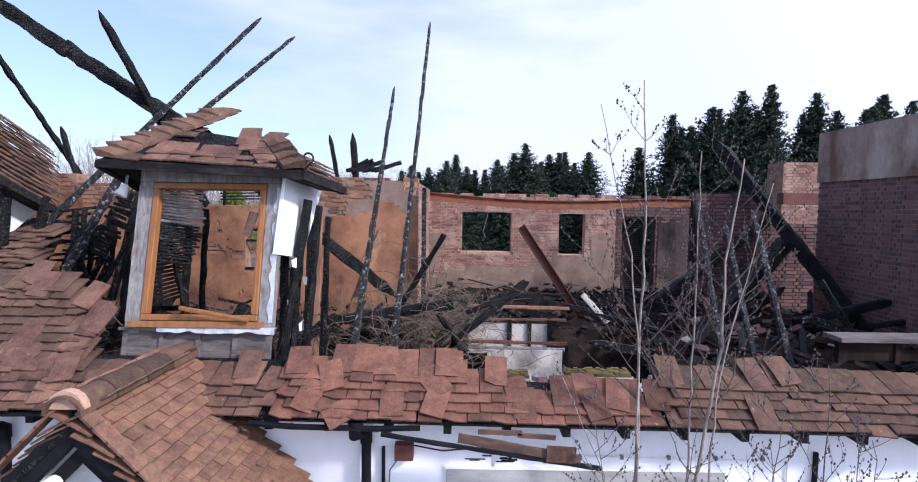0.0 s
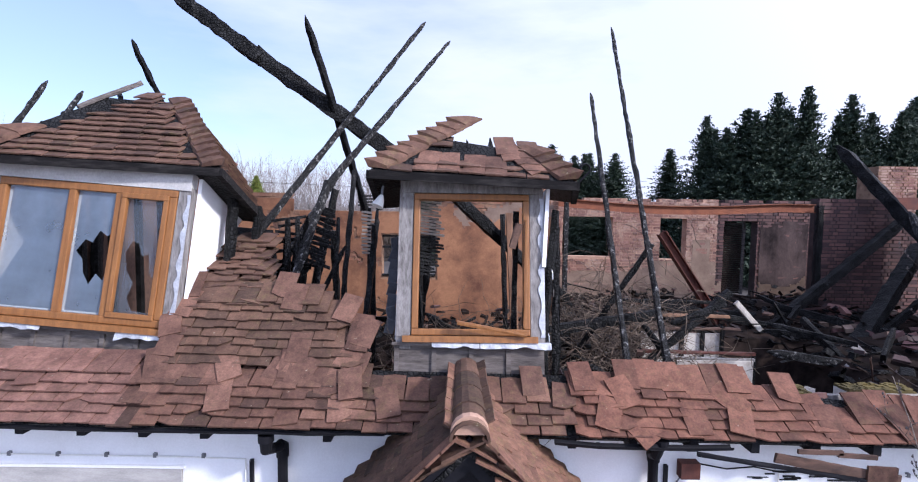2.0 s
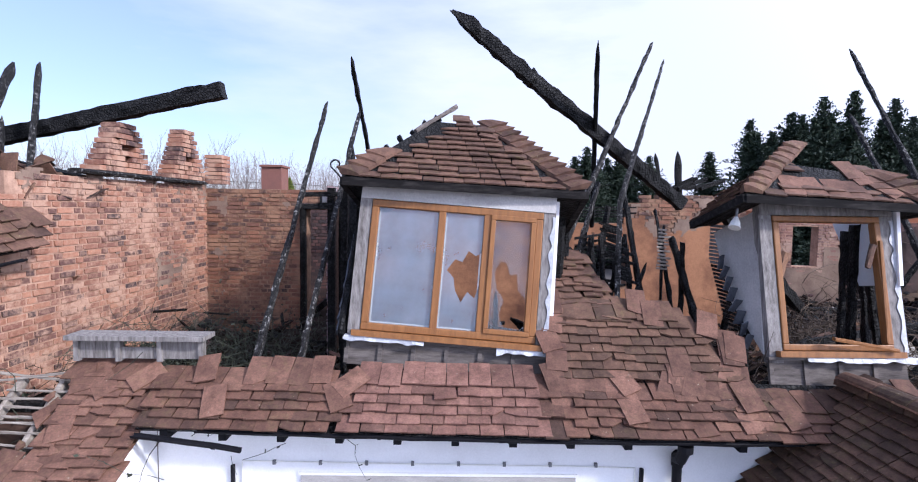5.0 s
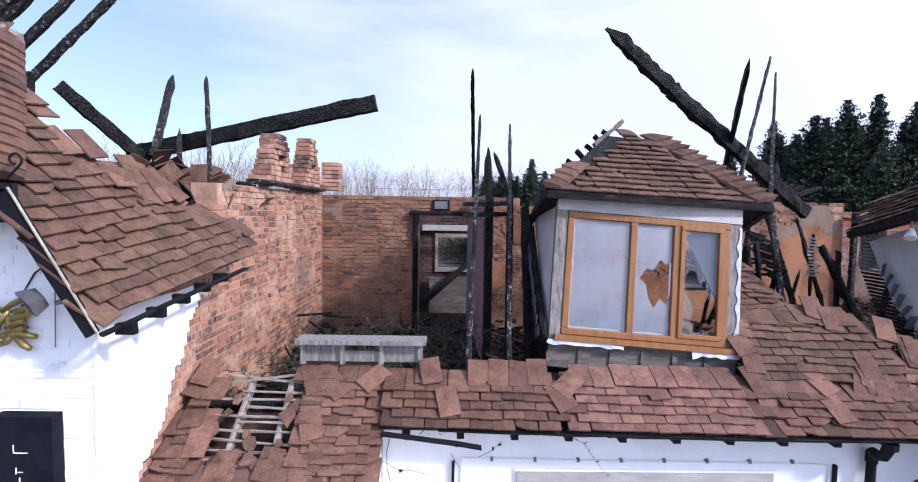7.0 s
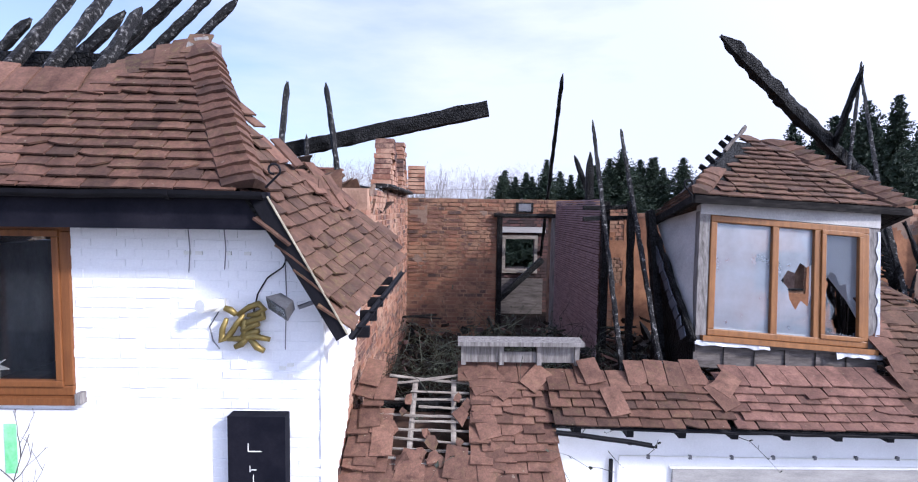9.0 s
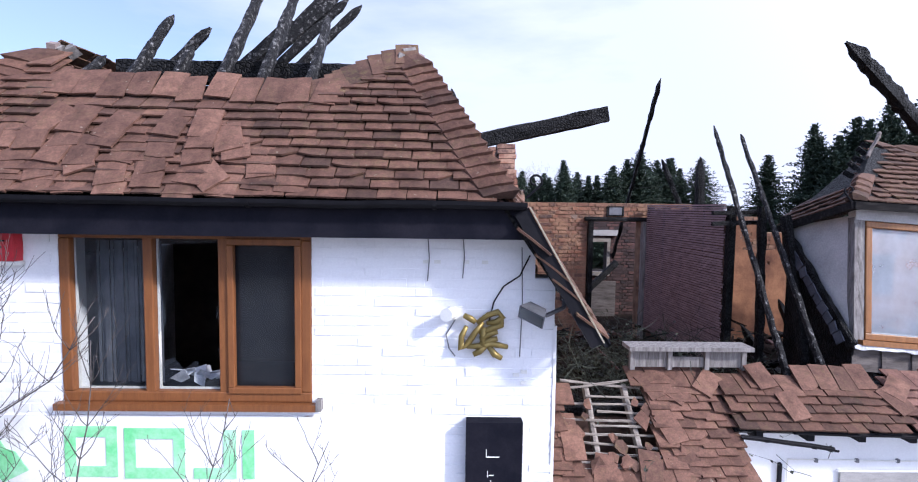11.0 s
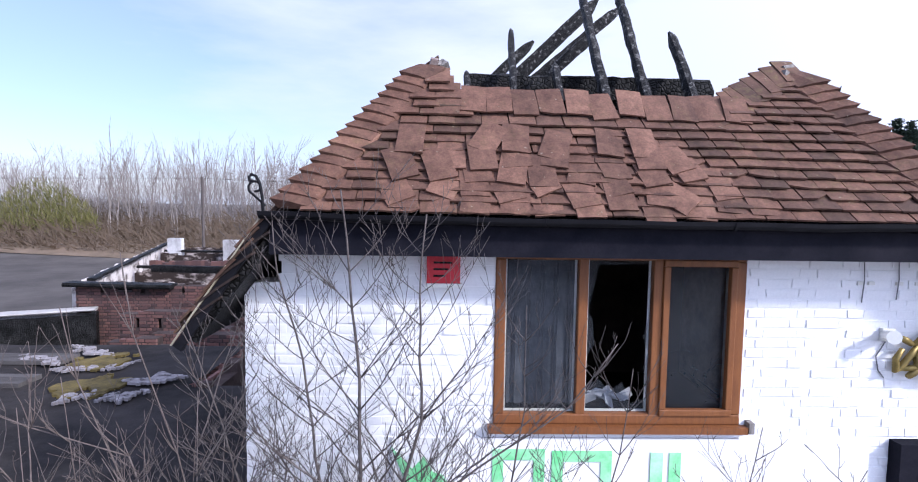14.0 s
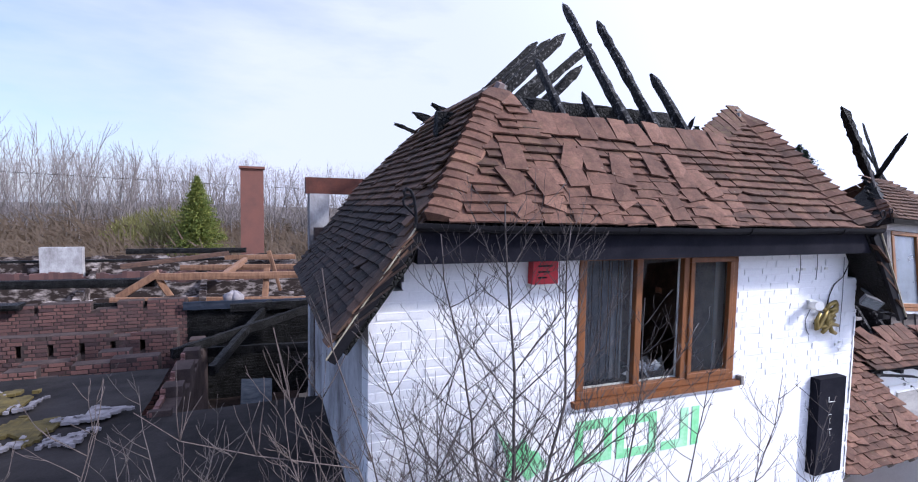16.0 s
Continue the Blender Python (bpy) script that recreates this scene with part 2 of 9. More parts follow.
# grey of a head board, and of left cheeks whose shade is painted in
MAT_CHEEK = plain_material("grey_render_cheek_shade", (0.48, 0.46, 0.44), (0.33, 0.315, 0.30), 0.9, 2.5, 0, 0.3)
MAT_OAK = plain_material("golden_oak_frame", (0.26, 0.115, 0.038), (0.16, 0.066, 0.022), 0.42, 5, 0, 0.15, (6, 6, 0.7))
MAT_OAK_DARK = plain_material("brown_oak_frame", (0.21, 0.082, 0.028), (0.14, 0.052, 0.02), 0.42, 5, 0, 0.15, (6, 6, 0.7))
MAT_GREY_WOOD = plain_material("weathered_grey_wood", (0.27, 0.25, 0.235), (0.085, 0.076, 0.07), 0.85, 5, 0, 0.6, (7, 7, 0.8), 30, spec=0.15)
MAT_LEAD = plain_material("lead_flashing", (0.50, 0.51, 0.54), (0.26, 0.265, 0.285), 0.55, 9, 0.2, 0.4)
MAT_RUST = plain_material("rusted_steel", (0.24, 0.09, 0.045), (0.14, 0.05, 0.03), 0.8, 6, 0.2, 0.4)
MAT_RUST_DARK = plain_material("dark_rusted_steel", (0.13, 0.045, 0.03), (0.07, 0.03, 0.025), 0.75, 6, 0.2, 0.4)
MAT_RAW_WOOD = plain_material("bleached_timber", (0.55, 0.50, 0.43), (0.36, 0.31, 0.26), 0.85, 6, 0, 0.4, (4, 4, 0.7))
MAT_PALE_WOOD = plain_material("scorched_softwood", (0.26, 0.14, 0.08), (0.13, 0.07, 0.045), 0.85, 4, 0, 0.4, (4, 4, 0.7))
MAT_FELT = plain_material("roofing_felt", (0.016, 0.0145, 0.0145), (0.050, 0.044, 0.042), 0.9, 1.2, 0, 0.4, spec=0.08)
MAT_FELT_PALE = plain_material("bleached_felt", (0.10, 0.093, 0.09), (0.045, 0.04, 0.039), 0.9, 2.5, 0, 0.4, (0.4, 3, 1), spec=0.08)
MAT_GOLD = plain_material("dull_gold_paint", (0.30, 0.22, 0.07), (0.16, 0.12, 0.04), 0.4, 12, 0.5, 0.2)
MAT_GREEN = plain_material("green_sign_paint", (0.16, 0.58, 0.24), (0.46, 0.74, 0.52), 0.7, 4, 0, 0.1, (1, 1, 1), 40, 0.40, 0.72)
MAT_REDPLASTIC = plain_material("red_plastic", (0.55, 0.03, 0.045), (0.45, 0.025, 0.035), 0.4, 8, 0, 0.1)
MAT_WHITEPLASTIC = plain_material("white_plastic", (0.75, 0.74, 0.70), (0.66, 0.65, 0.60), 0.45, 8, 0, 0.1)
MAT_GREYMETAL = plain_material("grey_metal", (0.20, 0.20, 0.21), (0.12, 0.12, 0.13), 0.45, 8, 0.6, 0.2)
MAT_BOARD = plain_material("weathered_plywood", (0.40, 0.38, 0.36), (0.26, 0.25, 0.24), 0.85, 3, 0, 0.4, (1, 4, 4))
MAT_BARK = plain_material("grey_bark", (0.11, 0.094, 0.088), (0.05, 0.041, 0.038), 0.9, 20, 0, 0.4)
MAT_BARK_PALE = plain_material("pale_bark", (0.30, 0.255, 0.215), (0.15, 0.12, 0.10), 0.9, 20, 0, 0.4)
MAT_BARK_RED = plain_material("brown_twig", (0.07, 0.055, 0.05), (0.14, 0.112, 0.10), 0.9, 20, 0, 0.3)
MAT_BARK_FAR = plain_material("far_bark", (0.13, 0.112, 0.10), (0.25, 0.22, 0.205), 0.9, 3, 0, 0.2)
MAT_RUIN_SOOT = plain_material("sooty_grey_masonry", (0.42, 0.36, 0.33), (0.035, 0.026, 0.023), 0.9, 2.6, 0, 0.5, (1, 1, 2.2), 25, 0.33, 0.50, 0.1)
MAT_STRAW = plain_material("straw_stem", (0.17, 0.125, 0.09), (0.07, 0.05, 0.037), 0.95, 12, 0, 0.3)
MAT_BLUE_SOOT = plain_material("blue_black_board", (0.012, 0.018, 0.030), (0.035, 0.042, 0.058), 0.8, 4, 0, 0.4, (0.6, 5, 5), 30, spec=0.15)
MAT_PEEL = plain_material("bleached_felt_skin", (0.30, 0.275, 0.28), (0.12, 0.108, 0.108), 0.9, 9, 0, 0.5)
MAT_CREAM = plain_material("stained_cream_board", (0.52, 0.475, 0.42), (0.17, 0.135, 0.11), 0.9, 3.0, 0, 0.3, (1, 1, 0.7), 30, 0.45, 0.70, 0.1)
MAT_DRY = plain_material("dry_bramble", (0.12, 0.09, 0.067), (0.04, 0.03, 0.023), 0.95, 20, 0, 0.3)
MAT_MOSS = plain_material("moss", (0.06, 0.047, 0.018), (0.155, 0.115, 0.035), 0.95, 8, 0, 0.6)
MAT_RUBBLE = plain_material("sooty_rubble", (0.008, 0.006, 0.005), (0.032, 0.022, 0.018), 0.95, 5, 0, 0.8, spec=0.05)
MAT_LATH = plain_material("scorched_lath", (0.33, 0.235, 0.24), (0.16, 0.11, 0.115), 0.85, 6, 0, 0.4, (1, 1, 4))
MAT_TARMAC = plain_material("tarmac", (0.062, 0.056, 0.053), (0.105, 0.094, 0.087), 0.95, 0.35, 0, 0.2, spec=0.08)
MAT_CONCRETE = plain_material("worn_concrete", (0.27, 0.26, 0.245), (0.20, 0.19, 0.18), 0.9, 0.6, 0, 0.2)
MAT_RUIN = plain_material("sooty_white_render", (0.62, 0.57, 0.54), (0.07, 0.05, 0.043), 0.9, 1.9, 0, 0.4, (1, 1, 1.6), 25, 0.46, 0.64, 0.1)
MAT_DARK_BOARD = plain_material("dark_weathered_board", (0.15, 0.13, 0.118), (0.05, 0.042, 0.038), 0.85, 5, 0, 0.5, (0.8, 5, 5), 30, spec=0.15)
MAT_BROWN_BOARD = plain_material("dark_brown_board", (0.115, 0.068, 0.05), (0.05, 0.034, 0.028), 0.85, 6, 0, 0.4, (1, 4, 4), spec=0.15)
MAT_PLASTER_SOOT = plain_material("smoked_plaster", (0.085, 0.06, 0.056), (0.018, 0.013, 0.013), 0.9, 1.5, 0, 0.4, (1, 1, 0.6), 30, 0.38, 0.62, 0.1)
MAT_EDGE = plain_material("pale_verge_strip", (0.42, 0.38, 0.28), (0.20, 0.17, 0.12), 0.8, 6, 0, 0.3)
MAT_BATTEN = plain_material("grey_brown_batten", (0.30, 0.265, 0.225), (0.14, 0.115, 0.095), 0.9, 6, 0, 0.4, (1, 4, 4), spec=0.15)
MAT_SLATE = plain_material("scorched_slate", (0.045, 0.05, 0.062), (0.10, 0.105, 0.12), 0.7, 6, 0, 0.3)
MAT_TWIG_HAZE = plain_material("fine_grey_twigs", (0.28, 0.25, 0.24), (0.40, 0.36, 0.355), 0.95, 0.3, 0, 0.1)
MAT_RENDER_DIRTY = plain_material("dirty_white_render", (0.50, 0.49, 0.49), (0.17, 0.155, 0.15), 0.9, 1.4, 0, 0.3, (1, 1, 0.6), 30, 0.42, 0.66, 0.1)
MAT_SCRUB = plain_material("brown_scrub", (0.17, 0.125, 0.09), (0.10, 0.074, 0.05), 0.95, 0.6, 0, 0.8, (1, 1, 1), 12)


def char_material(name, ash=0.25, warm=(0.012, 0.011, 0.011), pale=1.0, speck=6, cells=32.0):
    m, t, b = material(name, 0.55)
    v = coords(t, "Object")
    vor = node(t, "ShaderNodeTexVoronoi", Scale=cells)
    vor.feature = "DISTANCE_TO_EDGE"
    t.links.new(v, vor.inputs["Vector"])
    cell = ramp(t, vor.outputs["Distance"], [(0.0, (0, 0, 0)), (0.22, (1, 1, 1))])
    n = noise_of(t, v, speck, 3, 0.6)
    c = ramp(t, n, [(0.35, warm), (0.62 - 0.10 * (pale - 1), (0.024 * pale, 0.0235 * pale, 0.0235 * pale)), (0.80 - 0.25 * (pale - 1), (ash * 0.5, ash * 0.48, ash * 0.46))])
    c = mix(t, 0.8, c, cell, "MULTIPLY")
    t.links.new(c, b.inputs["Base Color"])
    b.inputs["Specular IOR Level"].default_value = 0.1
    bump(t, b, cell, 0.6, 0.012)
    return m


MAT_CHAR = char_material("charred_timber", 0.07, (0.007, 0.007, 0.007))
MAT_CHAR_ASH = char_material("ashy_charred_timber", 0.52, (0.020, 0.019, 0.019), 1.6, 26, 62.0)


def glass_material(name, dirt, colour=(0.62, 0.66, 0.70), rough=0.03, haze=0.0):
    m, t, b = material(name, rough)
    v = coords(t, "Object")
    n = noise_of(t, v, 2.4, 6, 0.6)
    out = t.nodes["Material Output"]
    g = node(t, "ShaderNodeBsdfGlossy", Roughness=rough)
    clear = t.nodes.new("ShaderNodeBsdfTransparent")
    clear.inputs["Color"].default_value = (0.86, 0.90, 0.92, 1)
    fr = node(t, "ShaderNodeFresnel", IOR=1.5)
    pane = t.nodes.new("ShaderNodeMixShader")
    t.links.new(fr.outputs["Fac"], pane.inputs["Fac"])
    t.links.new(clear.outputs["BSDF"], pane.inputs[1])
    t.links.new(g.outputs["BSDF"], pane.inputs[2])
    film = t.nodes.new("ShaderNodeBsdfDiffuse")
    film.inputs["Color"].default_value = (*colour, 1)
    dust = node(t, "ShaderNodeBsdfGlossy", Roughness=0.42)
    wet = t.nodes.new("ShaderNodeMixShader")
    wet.inputs["Fac"].default_value = haze
    t.links.new(film.outputs["BSDF"], wet.inputs[1])
    t.links.new(dust.outputs["BSDF"], wet.inputs[2])
    dirty = t.nodes.new("ShaderNodeMixShader")
    t.links.new(ramp(t, n, [(0.3, (dirt * 0.7,) * 3), (0.7, (min(1.0, dirt * 1.25),) * 3)]), dirty.inputs["Fac"])
    t.links.new(pane.outputs["Shader"], dirty.inputs[1])
    t.links.new(wet.outputs["Shader"], dirty.inputs[2])
    t.links.new(dirty.outputs["Shader"], out.inputs["Surface"])
    return m


MAT_GLASS_FOG = glass_material("fogged_glass", 0.55, (0.16, 0.21, 0.27), 0.03, 0.22)
MAT_GLASS = glass_material("dirty_glass", 0.14, (0.35, 0.40, 0.46))
MAT_GLASS_GREY = glass_material("grey_glass", 0.12, (0.10, 0.12, 0.15))


def leaf_material(name, a, c2):
    m, t, b = material(name, 0.75)
    c = ramp(t, chance(t), [(0.0, a), (1.0, c2)])
    t.links.new(c, b.inputs["Base Color"])
    return m


MAT_FIR = leaf_material("dark_conifer_leaf", (0.010, 0.022, 0.012), (0.028, 0.048, 0.024))
MAT_FIR_LIGHT = leaf_material("light_conifer_leaf", (0.07, 0.11, 0.015), (0.19, 0.20, 0.035))
MAT_WILLOW = leaf_material("willow_bud", (0.10, 0.10, 0.025), (0.21, 0.19, 0.06))
MAT_IVY = leaf_material("dark_undergrowth_leaf", (0.014, 0.018, 0.010), (0.035, 0.04, 0.022))


# ---- mesh helpers ----
def mesh_object(name, verts, faces, mat, parent=None, label="", smooth=False):
    me = bpy.data.meshes.new(name)
    me.from_pydata([tuple(v) for v in verts], [], faces)
    me.materials.append(mat)
    if smooth:
        me.polygons.foreach_set("use_smooth", [True] * len(me.polygons))
    me.update()
    ob = new(name, me)
    if parent is not None:
        ob.parent = parent
    if label:
        ob["label"] = label
    return ob


class Shape:
    """Verts and faces gathered for one mesh."""

    def __init__(self):
        self.v, self.f = [], []

    def add(self, verts, faces):
        k = len(self.v)
        self.v += [Vector(p) for p in verts]
        self.f += [tuple(i + k for i in q) for q in faces]
        return self

    def box(self, a, b, m=None):
        x0, y0, z0 = a
        x1, y1, z1 = b
        p = [Vector(q) for q in ((x0, y0, z0), (x1, y0, z0), (x1, y1, z0), (x0, y1, z0), (x0, y0, z1), (x1, y0, z1), (x1, y1, z1), (x0, y1, z1))]
        if m is not None:
            p = [m @ q for q in p]
        return self.add(p, [(3, 2, 1, 0), (4, 5, 6, 7), (0, 1, 5, 4), (1, 2, 6, 5), (2, 3, 7, 6), (3, 0, 4, 7)])

    def hexa(self, p):
        """Eight corners: four below, four above, in turn."""
        return self.add(p, [(3, 2, 1, 0), (4, 5, 6, 7), (0, 1, 5, 4), (1, 2, 6, 5), (2, 3, 7, 6), (3, 0, 4, 7)])

    def prism(self, outline, depth):
        """An outline of 3D points swept along the vector depth."""
        n = len(outline)
        a = [Vector(p) for p in outline]
        d = Vector(depth)
        return self.add(a + [p + d for p in a], [tuple(reversed(range(n))), tuple(range(n, 2 * n))] + [(i, (i + 1) % n, n + (i + 1) % n, n + i) for i in range(n)])

    def tube(self, points, radii, sides=6):
        pts = [Vector(p) for p in points]
        k = len(self.v)
        n = len(pts)
        for i, p in enumerate(pts):
            d = (pts[min(i + 1, n - 1)] - pts[max(i - 1, 0)]).normalized()
            u = d.cross(Vector((0.3, 0.9, 0.2)))
            if u.length < 0.05:
                u = d.cross(Vector((1, 0, 0)))
            u.normalize()
            w = d.cross(u)
            for j in range(sides):
                a = 2 * math.pi * j / sides
                self.v.append(p + (u * math.cos(a) + w * math.sin(a)) * radii[i])
        for i in range(n - 1):
            for j in range(sides):
                a, b = k + i * sides + j, k + i * sides + (j + 1) % sides
                self.f.append((a, b, b + sides, a + sides))
        self.f.append(tuple(k + j for j in reversed(range(sides))))
        self.f.append(tuple(k + (n - 1) * sides + j for j in range(sides)))
        return self

    def make(self, name, mat, parent=None, label="", smooth=False):
        return mesh_object(name, self.v, self.f, mat, parent, label, smooth)


def thing(name, label, category, group="", kind="", at=(0, 0, 0)):
    e = new(name)
    e.location = at
    e.empty_display_size = 0.1
    return tagged(e, label, category, group, kind)


def beam_shape(s, p0, p1, w, h, rough=0.008, step=0.07, tip0=False, tip1=False, roll=0.0, taper=0.0, seed=0.0):
    """A worn timber between two points; a tip is burnt to a point."""
    p0, p1 = Vector(p0), Vector(p1)
    length = (p1 - p0).length
    d = (p1 - p0) / length
    u = d.cross(Vector((0, 0, 1)))
    if u.length < 0.05:
        u = Vector((1, 0, 0))
    u.normalize()
    n = d.cross(u)
    u, n = u * math.cos(roll) + n * math.sin(roll), n * math.cos(roll) - u * math.sin(roll)
    ring = [(-1, -1), (0, -1), (1, -1), (1, 0), (1, 1), (0, 1), (-1, 1), (-1, 0)]
    count = max(3, int(length / step))
    k = len(s.v)
    for i in range(count + 1):
        f = i / count
        scale = 1 - taper * f
        along = f * length
        end = min(1.0, (length - along) / (2.2 * w) + 0.15) if tip1 else 1.0
        end *= min(1.0, along / (2.2 * w) + 0.15) if tip0 else 1.0
        for a, b in ring:
            c = 0.88 if a and b else 1.0
            q = p0 + d * along
            g = noise.noise((q + Vector((seed * 3.1 + a * 0.7, b * 0.9, seed))) * 6.0) + 0.6 * noise.noise((q + Vector((a, b, seed))) * 17.0)
            s.v.append(q + u * (a * w * 0.5 * scale * end * c) + n * (b * h * 0.5 * scale * end * c) + (u * a + n * b) * (g * rough) + d * (rough * 1.5 * g if i in (0, count) else 0))
    for i in range(count):
        for j in range(8):
            a, b = k + i * 8 + j, k + i * 8 + (j + 1) % 8
            s.f.append((a, b, b + 8, a + 8))
    s.f.append(tuple(k + j for j in reversed(range(8))))
    s.f.append(tuple(k + count * 8 + j for j in range(8)))
    return s


TIMBERS = 0


def timber(p0, p1, w=0.06, h=0.11, mat=None, name="rafter", label="charred softwood roof rafter burnt to a thin point", category="rafter", group="", **more):
    """One burnt timber as a thing of its own."""
    global TIMBERS
    TIMBERS += 1
    base = Vector(p0)
    ob = beam_shape(Shape(), (0, 0, 0), Vector(p1) - base, w, h, seed=TIMBERS * 1.7, **more).make(name, mat or MAT_CHAR)
    ob.location = base
    return tagged(ob, label, category, group)


# ---- roof tiles ----
def tile_mesh(name, mat, seed, chip=0.0):
    """A plain clay tile: origin at the middle of its lower edge, y up the slope."""
    r = random.Random(seed)
    s = Shape()
    w, l, th = 0.0835, 0.25, 0.012
    rows = []
    for j, y in enumerate((0, l * 0.5, l)):
        for i, x in enumerate((-w, 0, w)):
            camber = 0.003 * (1 - abs(i - 1)) + 0.003 * (1 - abs(j - 1))
            dx = r.uniform(-0.002, 0.002)
            dy = r.uniform(-0.002, 0.002) if j != 1 else 0
            if chip and j == 0 and i == r.choice((0, 2)):
                dy += chip
            rows.append((x + dx, y + dy, camber + th))
    top = rows
    low = [(x, y, z - th) for x, y, z in rows]
    f = []
    for j in range(2):
        for i in range(2):
            a = j * 3 + i
            f.append((a, a + 1, a + 4, a + 3))
            f.append((9 + a + 3, 9 + a + 4, 9 + a + 1, 9 + a))
    rim = (0, 1, 2, 5, 8, 7, 6, 3)
    for a, b in zip(rim, rim[1:] + rim[:1]):
        f.append((b, a, 9 + a, 9 + b))
    me = bpy.data.meshes.new(name)
    me.from_pydata(s.add(top + low, f).v, [], s.f)
    me.materials.append(mat)
    return me


def tile_set(mat):
    plain = [tile_mesh("tile", mat, k) for k in range(5)]
    return plain * 5 + [tile_mesh("tile", mat, 5, 0.03), tile_mesh("tile", mat, 6, 0.05)]


TILES = tile_set(MAT_TILE)
TILES_OLD = tile_set(MAT_TILE_OLD)
TILES_LOOSE = tile_set(MAT_TILE_LOOSE)
TILES_PORCH = tile_set(MAT_TILE_PORCH)
TILES_SHADE_SOOT = tile_set(MAT_TILE_SHADE_SOOT)
TILES_MOSSY = tile_set(MAT_TILE_MOSSY)
TILES_PINK = tile_set(MAT_TILE_PINK)
TILES_RED = tile_set(MAT_TILE_RED)
TILES_MID = tile_set(MAT_TILE_MID)


class TileField:
    """Places tiles, the first 300 as pieces, the others joined."""

    def __init__(self, parent, limit=290):
        self.parent, self.limit, self.count, self.rest, self.mat = parent, limit, 0, Shape(), None

    def put(self, me, m):
        self.count += 1
        if self.count <= self.limit:
            o = new("tile", me)
            o.parent = self.parent
            o.matrix_basis = m
        else:
            self.mat = me.materials[0]
            self.rest.add([m @ v.co for v in me.vertices], [tuple(p.vertices) for p in me.polygons])

    def close(self):
        if self.rest.v:
            ob = self.rest.make("remaining_tiles", self.mat, self.parent)
            ob["kind"] = "stuff"


def slope_frame(a, b, c):
    """Origin, eave direction, up-slope direction and normal of the plane through a, b (the eave) and c above."""
    a, b, c = Vector(a), Vector(b), Vector(c)
    u = (b - a).normalized()
    n = u.cross(c - a).normalized()
    return a - n * 0.045, u, n.cross(u).normalized(), n


def tile_slope(field, plane, rows, extent, meshes, gauge=0.076, jitter=0.003, slip=0.0, rng=None, skip=None, first=0):
    """Courses of tiles on a plane. extent(s): from where to where a course runs at s metres up the slope."""
    o, u, v, n = plane
    rng = rng or random.Random(3)
    tilt = Matrix.Rotation(-0.31, 3, "X")
    base = Matrix((u, v, n)).transposed()
    for r in range(first, rows):
        s = r * gauge
        lo, hi = extent(s)
        x = lo + (0.0825 if r % 2 else 0.165)
        x = lo + 0.0865 * (0.9 + (r % 2)) + rng.uniform(-0.01, 0.01)
        while x < hi - 0.05:
            if skip is None or not skip(x, s):
                wob = noise.noise(Vector((x * 1.7, s * 2.3, o.x + o.z))) * 0.008
                spin = rng.gauss(0, 0.012)
                dx, ds, dn = rng.gauss(0, jitter * 0.5), rng.gauss(0, jitter), 0.054 + wob + rng.uniform(0, 0.005)
                if rng.random() < slip:
                    spin, ds, dn = rng.gauss(0, 0.12), ds - rng.uniform(0.01, 0.05), dn + 0.008
                p = o + u * (x + dx) + v * (s + ds) + n * dn
                q = (base @ Matrix.Rotation(spin, 3, "Z") @ tilt).to_4x4()
                field.put(rng.choice(meshes), Matrix.Translation(p) @ q)
            x += 0.173
    return field


def loose_tile(field, plane, x, s, spin, lift=0.05, meshes=None, rng=None, tip=0.0):
    o, u, v, n = plane
    rng = rng or random
    base = Matrix((u, v, n)).transposed()
    q = (base @ Matrix.Rotation(spin, 3, "Z") @ Matrix.Rotation(-0.05 + tip, 3, "X") @ Matrix.Rotation(rng.uniform(-0.06, 0.06), 3, "Y")).to_4x4()
    field.put(rng.choice(meshes or TILES_LOOSE), Matrix.Translation(o + u * x + v * s + n * lift) @ q)


